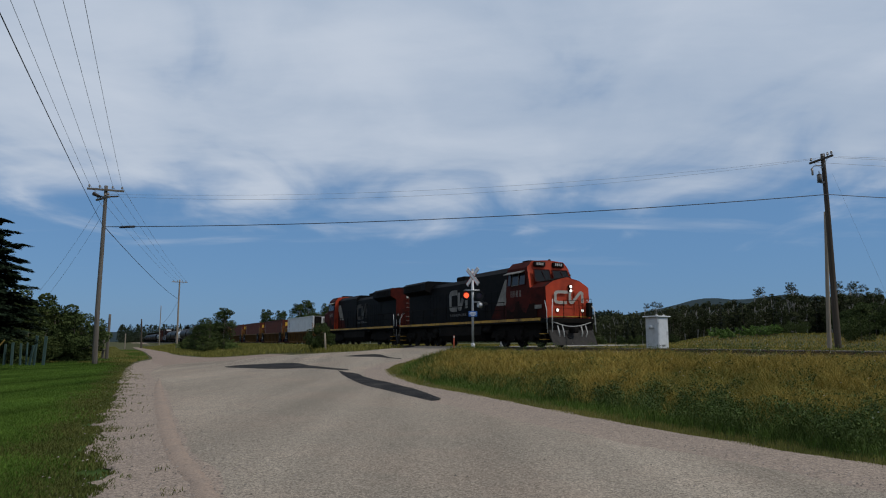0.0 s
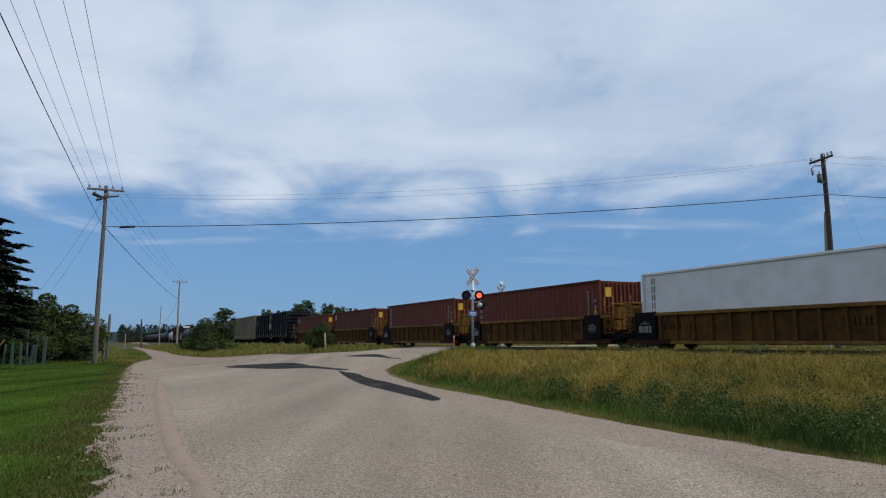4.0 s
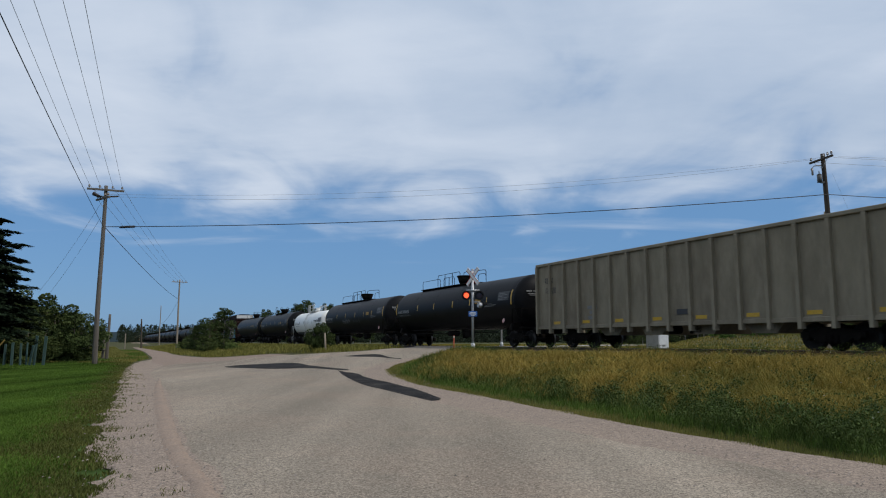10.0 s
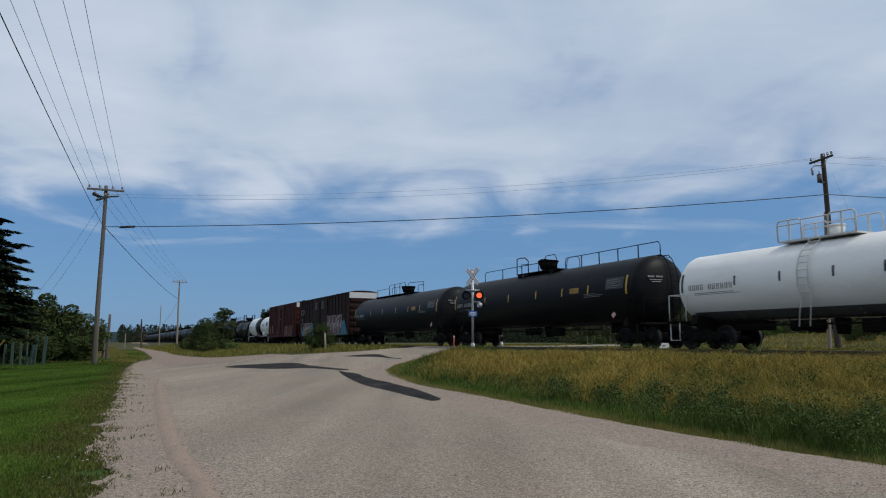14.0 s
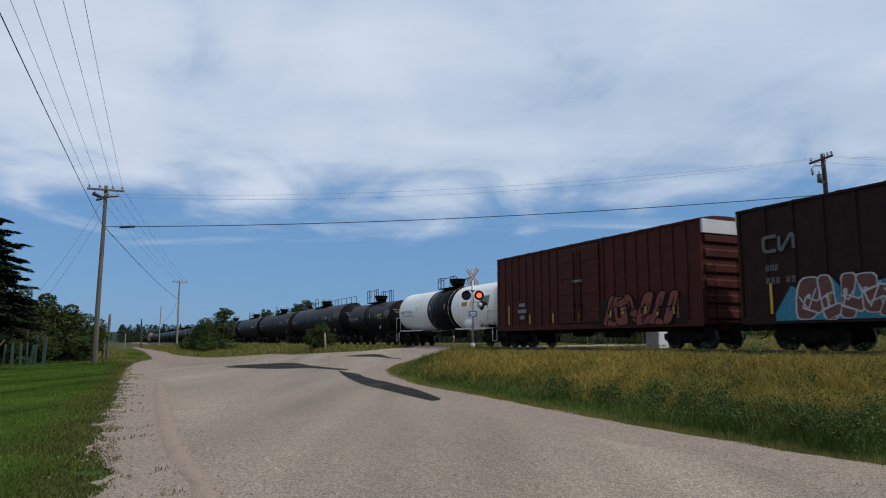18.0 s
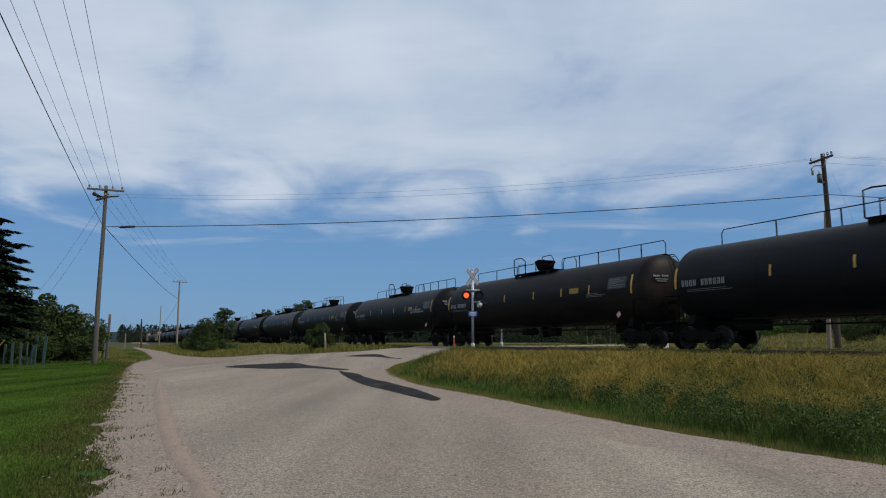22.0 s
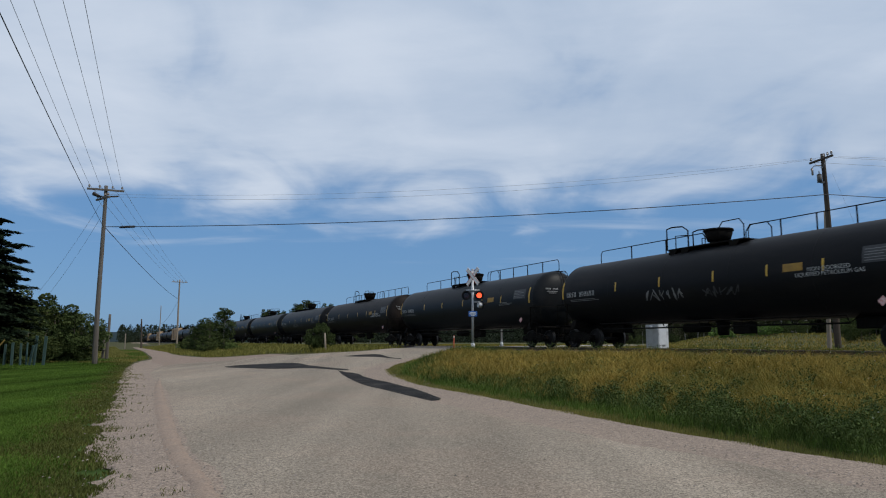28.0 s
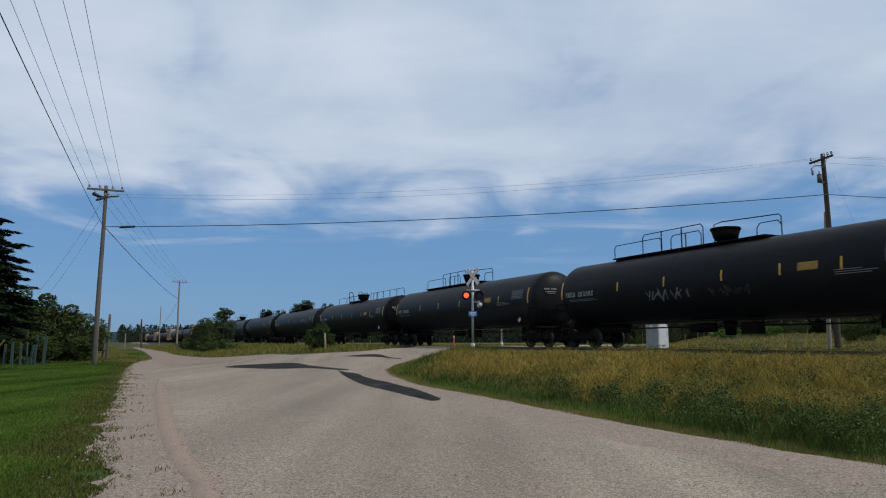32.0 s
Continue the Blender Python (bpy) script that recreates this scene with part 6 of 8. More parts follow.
def lamp_unit(parent, x, z, yaw, flashing):
    """A round lamp with backing disc, housing, hood and lens; it looks along -y, turned by yaw."""
    m = pose(x, 0, z, 0, 0, yaw)
    bm = bmesh.new()
    cyl(bm, (0, -0.06, 0), (0, -0.075, 0), 0.255, 0.255, 28)
    bm.transform(m)
    back = part("backing_disc", bm, M_FLAT, parent, "black backing disc")
    bm = bmesh.new()
    cyl(bm, (0, -0.06, 0), (0, 0.16, 0), 0.16, 0.12, 18)
    bm.transform(m)
    part("lamp_housing", bm, M_GALV, parent, "silver lamp housing")
    bm = bmesh.new()
    n = 14
    A = [bm.verts.new((0.165 * math.cos(radians(-20 + 220 * k / n)), -0.075, 0.165 * math.sin(radians(-20 + 220 * k / n)))) for k in range(n + 1)]
    B = [bm.verts.new((0.175 * math.cos(radians(10 + 160 * k / n)), -0.34, 0.175 * math.sin(radians(10 + 160 * k / n)))) for k in range(n + 1)]
    for k in range(n):
        bm.faces.new((A[k], A[k + 1], B[k + 1], B[k]))
    bmesh.ops.solidify(bm, geom=bm.faces[:], thickness=0.006)
    bm.transform(m)
    part("hood", bm, M_FLAT, parent, "black hood")
    bm = bmesh.new()
    cyl(bm, (0, -0.075, 0), (0, -0.083, 0), 0.15, 0.15, 20)
    bm.transform(m)
    lens = part("lens", bm, M_LENS, parent, "red lens")
    if flashing is not None:
        bm = bmesh.new()
        cyl(bm, (0, -0.075, 0), (0, -0.08, 0), 0.14, 0.13, 20)
        bm.transform(Matrix.Translation((x, 0, z)))
        bulb = part("light", bm, M_LIT, parent, "glowing red light")
        BULBS.append((bulb, flashing))


def crossing_signal(at, turn, mast, flashing, label, bell=False):
    sg = tagged(new("crossing_signal"), label, "crossing signal")
    sg.matrix_world = pose(*at, 0, 0, turn)
    bm = bmesh.new()
    box(bm, -0.3, 0.3, -0.3, 0.3, -0.5, 0.12, 0.03)
    part("concrete_base", bm, M_CONC, sg)
    bm = bmesh.new()
    cyl(bm, (0, 0, 0.1), (0, 0, 0.45), 0.13, 0.1, 16)
    for a in range(4):
        cyl(bm, (0.17 * math.cos(a * 1.57), 0.17 * math.sin(a * 1.57), 0.12), (0.17 * math.cos(a * 1.57), 0.17 * math.sin(a * 1.57), 0.2), 0.025, 0.025, 6)
    part("base_casting", bm, M_GALV, sg)
    bm = bmesh.new()
    cyl(bm, (0, 0, 0.3), (0, 0, mast), 0.063, 0.063, 14)
    cyl(bm, (0, 0, mast), (0, 0, mast + 0.06), 0.075, 0.05, 14)
    part("mast", bm, M_GALV, sg, "silver mast")
    cb = mast - 0.36
    for k, a in enumerate((45, -45)):
        m = pose(0, -0.085 - 0.03 * k, cb, 0, 0, 0) @ pose(0, 0, 0, 0, 0, -48) @ pose(0, 0, 0, 0, a + 90, 0)
        bm = bmesh.new()
        box(bm, -0.61, 0.61, -0.008, 0.008, -0.11, 0.11)
        bm.transform(m)
        bd = part("crossbuck_board", bm, M_WHITE, sg, "white board with red edges")
        for z in (-0.105, 0.085):
            bm = bmesh.new()
            box(bm, -0.6, 0.6, -0.013, -0.008, z, z + 0.02)
            bm.transform(m)
            part("edge_stripe", bm, M_SIGNRED, bd)
    la = mast - 1.36
    bm = bmesh.new()
    cyl(bm, (-0.36, 0.02, la + 0.28), (0.36, 0.02, la + 0.28), 0.03, 0.03, 10)
    for x in (-0.34, 0.34):
        cyl(bm, (x, 0.02, la), (x, 0.02, la + 0.28), 0.025, 0.025, 8)
    cyl(bm, (0, 0, la + 0.2), (0, 0, la + 0.36), 0.09, 0.09, 12)
    part("crossarm", bm, M_GALV, sg)
    lamp_unit(sg, -0.34, la, 0, flashing[0] if flashing else None)
    lamp_unit(sg, 0.34, la, 0, flashing[1] if flashing else None)
    bm = bmesh.new()                              # second pair, turned along the side road
    cyl(bm, (0, 0, la - 0.35), (0.42, 0.1, la - 0.35), 0.03, 0.03, 8)
    part("bracket", bm, M_GALV, sg)
    lamp_unit(sg, 0.42, la - 0.52, 118, None)
    bm = bmesh.new()
    box(bm, -0.23, 0.23, -0.11, -0.095, la - 1.12, la - 0.83, 0.01)
    pl = part("notice_plate", bm, M_BLUE, sg, "blue notice plate")
    for k, w in enumerate((0.3, 0.36, 0.22)):
        bm = bmesh.new()
        box(bm, -w / 2, w / 2, -0.116, -0.111, la - 0.94 - 0.065 * k, la - 0.9 - 0.065 * k)
        part("text_bar", bm, M_WHITE, pl)
    if bell:
        bm = bmesh.new()
        bmesh.ops.create_uvsphere(bm, u_segments=18, v_segments=10, radius=0.17, matrix=Matrix.Translation((0, 0, mast + 0.22)))
        part("bell", bm, M_WHITE, sg, "white bell housing", smooth=True)
    return sg


crossing_signal((1.58, 37.0, 0.86), 0, 4.34, (True, False), "crossing signal with white crossbuck and flashing red lights")
crossing_signal((4.35, 52.0, 0.92), 176, 4.55, None, "crossing signal beyond the track, seen from behind", True)


# ---- poles and wires ----
def insulator(parent, p):
    bm = bmesh.new()
    x, y, z = p
    cyl(bm, (x, y, z), (x, y, z + 0.1), 0.018, 0.018, 6)
    cyl(bm, (x, y, z + 0.08), (x, y, z + 0.16), 0.07, 0.06, 10)
    cyl(bm, (x, y, z + 0.16), (x, y, z + 0.23), 0.045, 0.05, 10)
    part("insulator", bm, M_PORC, parent)


def utility_pole(at, h, label, wood, arms=(), r=0.165, lean=(0, 0), name="utility_pole", category="utility pole", group="utility poles"):
    """arms: (height, half length, turn in degrees, offsets of the insulators)."""
    po = tagged(new(name), label, category, group)
    po.matrix_world = pose(*at, lean[0], lean[1], 0)
    bm = bmesh.new()
    n = 12
    zs = [-0.6 + (h + 0.6) * k / n for k in range(n + 1)]
    pipe(bm, [(0.03 * math.sin(z * 0.5 + at[0]), 0.03 * math.cos(z * 0.43 + at[1]), z) for z in zs], [r * (1 - 0.36 * k / n) for k in range(n + 1)], 14)
    part("pole", bm, wood, po)
    for z, half, turn, offs in arms:
        m = pose(0, 0, z, 0, 0, turn)
        bm = bmesh.new()
        box(bm, -half, half, -0.2, -0.1, -0.06, 0.06, 0.01)
        bm.transform(m)
        arm = part("crossarm", bm, wood, po)
        bm = bmesh.new()
        for s in (-1, 1):
            pipe(bm, [(s * half * 0.6, -0.17, -0.05), (0, -0.14, -0.55)], 0.014, 4)
        bm.transform(m)
        part("brace", bm, M_GALV, arm)
        for o in offs:
            insulator(arm, m @ Vector((o, -0.15, 0.06)))
    return po


A_AT, B_AT, R_AT, P0_AT, C_AT = (-21.7, 43.8, 0.0), (-43.7, 115.0, 0.1), (22.55, 40.0, 0.92), (2.2, -13.4, 0.0), (-79.0, 195.0, 0.1)
TURN_A = 24.3
offs = (-0.95, -0.35, 0.4, 0.95)
poleA = utility_pole(A_AT, 11.35, "tall weathered wooden utility pole with two crossarms", M_WOOD, ((11.05, 1.08, TURN_A, offs), (10.5, 0.85, -38, (-0.7, 0.3, 0.7))))
utility_pole(B_AT, 11.5, "wooden utility pole with one crossarm by the lane", M_PALEWOOD, ((11.1, 1.25, TURN_A, offs),))
poleR = utility_pole(R_AT, 11.5, "dark wooden utility pole with a transformer beyond the track", M_DARKWOOD, ((11.15, 0.95, -79, (-0.8, 0.2, 0.55, 0.85)),), 0.185, (0, -0.4))
utility_pole(P0_AT, 11.35, "wooden utility pole behind the road bend", M_WOOD, ((11.05, 1.08, TURN_A, offs),))
utility_pole(C_AT, 11.3, "slim wooden utility pole far along the lane", M_PALEWOOD, (), 0.15)
utility_pole((23.17, 42.0, 0.92), 8.4, "pale shorter pole beside the dark one", M_PALEWOOD, (), 0.135, (0, 2.0))
utility_pole((-64.5, 150.0, 0.05), 6.2, "dark leaning pole far along the lane", M_DARKWOOD, (), 0.2, (0, -3))
utility_pole((-26.3, 55.0, 0.0), 3.55, "short grey wooden post beside the bushes", M_WOOD, (), 0.14, (0, 0), "wooden_post", "post", "old wooden posts")
utility_pole((-26.9, 55.6, 0.0), 1.8, "stub of a grey wooden post", M_WOOD, (), 0.13, (0, 0), "wooden_post", "post", "old wooden posts")
utility_pole((-63.5, 140.0, 0.0), 3.0, "small grey post by the lane", M_PALEWOOD, (), 0.13, (0, 0), "wooden_post", "post", "old wooden posts")
bm = bmesh.new()
cyl(bm, (-0.36, -0.1, 9.75), (-0.36, -0.1, 10.2), 0.13, 0.13, 16)
cyl(bm, (-0.36, -0.1, 10.2), (-0.36, -0.1, 10.25), 0.14, 0.1, 16)
cyl(bm, (-0.36, -0.1, 10.25), (-0.36, -0.1, 10.45), 0.03, 0.025, 8)
box(bm, -0.3, -0.1, -0.16, -0.04, 9.7, 9.8)
part("transformer", bm, M_GRIME, poleR, "grey transformer can")
bm = bmesh.new()
pipe(bm, [(-0.15, 0, 10.8), (-0.6, -0.05, 10.75), (-0.8, -0.05, 10.55), (-0.7, -0.05, 10.3)], 0.03)
cyl(bm, (-0.72, -0.05, 10.2), (-0.72, -0.05, 10.6), 0.06, 0.06, 8)
part("fuse_cutout", bm, M_PORC, poleR)
bm = bmesh.new()
pipe(bm, [(-0.75, 0.1, 10.75), (-0.1, 0.0, 10.62), (0.95, -0.25, 10.6)], 0.05)
cyl(bm, (-0.8, 0.05, 10.85), (-0.3, 0.0, 10.62), 0.13, 0.07, 8)
part("cutout_bracket", bm, M_DARKWOOD, poleA)


def overhead_wire(a, b, sag, r, material, label, n=26):
    a, b = Vector(a), Vector(b)
    w = tagged(new("overhead_wire"), label, "overhead wire", group="overhead wires")
    w.matrix_world = Matrix.Translation(a)
    bm = bmesh.new()
    pts = [(b - a) * (k / n) - Vector((0, 0, sag * 4 * (k / n) * (1 - k / n))) for k in range(n + 1)]
    pipe(bm, pts, r, 5)
    part("strand", bm, material, w)
    return w


def arm_point(at, z, turn, off):
    return Vector((at[0], at[1], at[2] + z + 0.28)) + Matrix.Rotation(radians(turn), 3, "Z") @ Vector((off, -0.15, 0))


for o in offs:
    overhead_wire(arm_point(A_AT, 11.05, TURN_A, o), arm_point(P0_AT, 11.05, TURN_A, o), 0.5, 0.008, M_ALWIRE, "thin grey power line over the road")
    overhead_wire(arm_point(A_AT, 11.05, TURN_A, o), arm_point(B_AT, 11.1, TURN_A, o), 0.45, 0.010, M_ALWIRE, "thin grey power line along the lane")
overhead_wire((-21.6, 43.6, 8.65), (P0_AT[0], P0_AT[1], 8.0), 0.35, 0.013, M_WIRE, "thick black telephone cable over the road")
overhead_wire((-21.6, 43.8, 8.65), (B_AT[0], B_AT[1], 8.3), 0.4, 0.024, M_WIRE, "thick black telephone cable along the lane")
overhead_wire((B_AT[0], B_AT[1], 8.3), (C_AT[0], C_AT[1], 6.3), 0.9, 0.02, M_WIRE, "thick black telephone cable along the lane")
R_ATT = (22.5, 39.9, 9.95)
cable = overhead_wire((-21.5, 43.7, 8.66), R_ATT, 0.45, 0.024, M_WIRE, "thick black telephone cable over the crossing")
bm = bmesh.new()
d = (Vector(R_ATT) - Vector((-21.5, 43.7, 8.66))).normalized()
c = d * 1.45 - Vector((0, 0, 0.07))
cyl(bm, c - d * 0.45, c + d * 0.45, 0.075, 0.075, 12)
cyl(bm, c - d * 0.55, c - d * 0.45, 0.03, 0.07, 10)
cyl(bm, c + d * 0.45, c + d * 0.55, 0.07, 0.03, 10)
part("splice_case", bm, M_WIRE, cable, "black splice case")
for za, zr, off, sg_ in ((10.75, 12.25, 0.3, 0.8), (10.6, 12.1, -0.5, 1.0)):
    overhead_wire((-21.3, 43.6, za), (R_AT[0] + off, R_AT[1], zr), sg_, 0.006, M_ALWIRE, "thin grey power line over the crossing")
for zr, off, end in ((12.25, 0.85, (70, 34, 12.6)), (12.2, 0.55, (70, 36, 12.2)), (11.9, -0.5, (70, 35, 11.3))):
    overhead_wire((R_AT[0] + off, R_AT[1], zr), end, 1.0, 0.008, M_ALWIRE, "thin grey power line beyond the track")
overhead_wire(R_ATT, (70, 35, 9.6), 1.0, 0.022, M_WIRE, "thick black telephone cable beyond the track")
overhead_wire((22.9, 39.9, 11.2), (27.0, 40.5, 1.0), 0.0, 0.004, M_ALWIRE, "thin guy wire of the dark pole")
overhead_wire((-21.9, 43.8, 10.3), (-35.0, 60.0, 5.6), 0.25, 0.008, M_ALWIRE, "thin service wire towards the bushes")
overhead_wire((-21.9, 43.8, 9.3), (-34.2, 60.0, 5.3), 0.25, 0.008, M_ALWIRE, "thin service wire towards the bushes")

# ---- relay cabinet ----
cab_ = tagged(new("relay_cabinet"), "silver metal relay cabinet with a flat lid", "cabinet")
cab_.matrix_world = pose(11.72, 38.3, 0.86, 0, 0, 33)
bm = bmesh.new()
box(bm, -0.5, 0.5, -0.5, 0.5, -0.3, 0.08, 0.02)
part("concrete_base", bm, M_CONC, cab_)
bm = bmesh.new()
box(bm, -0.42, 0.42, -0.42, 0.42, 0.08, 1.86, 0.015)
part("body", bm, M_ALU, cab_)
bm = bmesh.new()
box(bm, -0.54, 0.54, -0.54, 0.54, 1.86, 1.93, 0.02)
part("lid", bm, M_ALU, cab_)
bm = bmesh.new()
for x, y in ((-0.35, -0.3), (0.1, -0.4), (0.3, 0.2)):
    cyl(bm, (x, y, 1.93), (x, y, 2.0), 0.06, 0.05, 10)
part("vent_cap", bm, M_WHITE, cab_)
bm = bmesh.new()
box(bm, -0.38, 0.38, -0.445, -0.42, 0.16, 1.8, 0.012)
dr = part("door", bm, M_ALU, cab_)
for z in (0.35, 0.95, 1.55):
    bm = bmesh.new()
    cyl(bm, (-0.385, -0.45, z - 0.07), (-0.385, -0.45, z + 0.07), 0.022, 0.022, 8)
    part("hinge", bm, M_GALV, dr)
bm = bmesh.new()
box(bm, 0.24, 0.3, -0.475, -0.445, 0.9, 1.12, 0.01)
part("handle", bm, M_GALV, dr)
bm = bmesh.new()
box(bm, -0.2, 0.1, -0.45, -0.444, 0.28, 0.38)
part("plate", bm, M_DIM, dr)
bm = bmesh.new()
cyl(bm, (-0.42, -0.1, 1.3), (-0.62, -0.1, 1.3), 0.07, 0.07, 10)
cyl(bm, (-0.62, -0.1, 1.22), (-0.62, -0.1, 1.42), 0.09, 0.09, 12)
part("meter", bm, M_GALV, cab_)

# ---- small posts, fence ----
st = tagged(new("marker_stake"), "thin orange marker stake at the road's edge", "stake")
st.matrix_world = pose(0.62, 40.3, 0.9, 1, 1, 0)
bm = bmesh.new()
cyl(bm, (0, 0, -0.3), (0, 0, 0.85), 0.03, 0.028, 8)
part("stake", bm, M_STAKE, st)
bm = bmesh.new()
cyl(bm, (0, 0, 0.72), (0, 0, 0.82), 0.033, 0.033, 8)
part("reflective_band", bm, M_WHITE, st)
po = tagged(new("marker_post"), "leaning pale wooden marker post beside a bush", "post")
po.matrix_world = pose(-8.95, 53.5, 0.55, 0, -3, 0)
bm = bmesh.new()
cyl(bm, (0, 0, -0.4), (0, 0, 1.5), 0.085, 0.07, 10)
part("post", bm, M_PALEWOOD, po)
bm = bmesh.new()
cyl(bm, (0, 0, 1.5), (0, 0, 1.53), 0.075, 0.04, 10)
part("cap", bm, M_PALEWOOD, po)
fence = tagged(new("picket_fence"), "faded teal picket fence with gaps", "fence")
fence.matrix_world = pose(-25.6, 41.0, 0)
for k, (x, h, lean, w) in enumerate(((-0.5, 1.6, 0, 0.16), (-0.05, 1.25, 1, 0.13), (0.5, 1.35, 0, 0.15), (0.95, 1.3, -1, 0.12), (1.25, 1.35, 0, 0.1), (1.55, 1.2, 9, 0.16), (1.75, 1.75, 3, 0.15), (2.25, 1.72, 2, 0.17), (-1.1, 1.5, 0, 0.15), (-1.7, 1.5, 0, 0.15))):
    bm = bmesh.new()
    box(bm, -w / 2, w / 2, -0.03, 0.03, -0.25, h, 0.012)
    bm.transform(pose(x, 0.1 * math.sin(k * 2.1), 0, 0, lean, 12 * math.sin(k)))
    part("picket", bm, M_TEAL, fence)
for x0, x1, z0, z1 in ((-0.35, 0.25, 1.05, 1.78), (-0.9, -0.4, 1.2, 1.75)):
    bm = bmesh.new()
    cyl(bm, (x0, -0.1, z0), (x1, -0.12, z1), 0.035, 0.035, 6)
    part("diagonal_lath", bm, M_STICK, fence, "yellow diagonal lath")
rail_f = tagged(new("log_rail"), "low grey log rail beside the posts", "rail")
rail_f.matrix_world = pose(-26.6, 55.4, 0)
bm = bmesh.new()
cyl(bm, (0, 0, 0.75), (-3.5, 1.4, 0.9), 0.06, 0.05, 8)
part("rail", bm, M_WOOD, rail_f)
bm = bmesh.new()
cyl(bm, (-3.4, 1.4, -0.2), (-3.4, 1.4, 1.1), 0.07, 0.06, 8)
part("post", bm, M_WOOD, rail_f)


# ---- trees and bushes ----
def leaf_mat(name, a, b, amount=0.35):
    return mat(name, a, b, 0.7, scale=0.8, island=amount, spec=0.06, detail=2)


M_LEAF = leaf_mat("birch_leaves", (0.11, 0.145, 0.04), (0.075, 0.11, 0.03))
M_LEAF2 = leaf_mat("alder_leaves", (0.06, 0.08, 0.026), (0.036, 0.054, 0.018))
M_LEAF3 = leaf_mat("sunlit_shrub_leaves", (0.075, 0.095, 0.03), (0.046, 0.064, 0.021))
M_NEEDLE = leaf_mat("spruce_needles", (0.022, 0.036, 0.018), (0.014, 0.024, 0.013))
M_FARLEAF = leaf_mat("distant_foliage", (0.062, 0.068, 0.03), (0.04, 0.048, 0.022), 0.45)
M_FARNEEDLE = leaf_mat("distant_spruce", (0.032, 0.042, 0.024), (0.022, 0.031, 0.019), 0.45)
M_BARK = mat("grey_bark", (0.16, 0.135, 0.11), (0.08, 0.065, 0.05), 0.9, scale=6, stretch=(3, 3, 0.4), bump=0.5, spec=0.2)
M_BIRCH = mat("pale_birch_bark", (0.42, 0.40, 0.36), (0.2, 0.18, 0.16), 0.9, scale=5, stretch=(1, 1, 3), spec=0.2)
M_CORN = leaf_mat("bright_green_leaves", (0.12, 0.19, 0.045), (0.085, 0.14, 0.034))
TREES = {}


def leaf_cloud(rng, centres, radii, per, size, flat=0.7):
    """Leaves scattered in and over rounded clumps."""
    C = np.repeat(np.asarray(centres), per, axis=0)
    Rr = np.repeat(np.asarray(radii), per)
    d = rng.normal(size=C.shape)
    d /= np.linalg.norm(d, axis=1)[:, None]
    p = C + d * (Rr * rng.uniform(0.55, 1.05, len(C)) ** 0.6)[:, None] * np.array([1, 1, flat])
    a, b = rng.normal(size=C.shape), rng.normal(size=C.shape)
    a /= np.linalg.norm(a, axis=1)[:, None]
    b -= a * (a * b).sum(1)[:, None]
    b /= np.linalg.norm(b, axis=1)[:, None]
    s = size * rng.uniform(0.6, 1.3, len(C))[:, None]
    V = np.stack([p - a * s, p + b * s * 0.55, p + a * s, p - b * s * 0.55], 1).reshape(-1, 3)
    F = np.arange(len(V)).reshape(-1, 4)
    return V, F


def broadleaf(key, h, width, seed, leaf, bark, per=55, size=0.16, clumps=26, low=0.25, stems=1):
    rng = np.random.default_rng(seed)
    bm = bmesh.new()
    cs, rs = [], []
    for st_ in range(stems):
        bx, by = (0, 0) if stems == 1 else rng.normal(size=2) * width * 0.18
        top = Vector((bx + rng.normal() * 0.06 * h, by + rng.normal() * 0.06 * h, h * rng.uniform(0.8, 0.95)))
        mid = Vector((bx, by, 0)).lerp(top, 0.5) + Vector((rng.normal(), rng.normal(), 0)) * 0.03 * h
        r = 0.014 * h / math.sqrt(stems) + 0.02
        cyl(bm, (bx, by, -0.3), mid, r, r * 0.65, 8)
        cyl(bm, mid, top, r * 0.65, r * 0.2, 7)
        for k in range(clumps // stems):
            f = rng.uniform(low, 1.0)
            a = rng.uniform(0, 2 * math.pi)
            spread = width * 0.5 * (math.sin(math.pi * min(1, (f - low * 0.6) / (1.12 - low * 0.6))) ** 0.7) * rng.uniform(0.25, 1.0)
            c = Vector((bx + math.cos(a) * spread, by + math.sin(a) * spread, h * f * 0.96))
            cs.append(c)
            rs.append(rng.uniform(0.12, 0.2) * width * (1.15 - 0.4 * f))
            if k % 2 == 0:
                base = mid.lerp(top, max(0.0, f - 0.45)) if f > 0.4 else Vector((bx, by, h * f * 0.7))
                cyl(bm, base, c, r * 0.3, r * 0.1, 5)
    V, F = leaf_cloud(rng, [tuple(c) for c in cs], rs, per, size)
    me = bpy.data.meshes.new("trunk")
    bm.to_mesh(me)
    bm.free()
    me.materials.append(bark)
    TREES[key] = (me, np_mesh("crown", V, F, leaf))


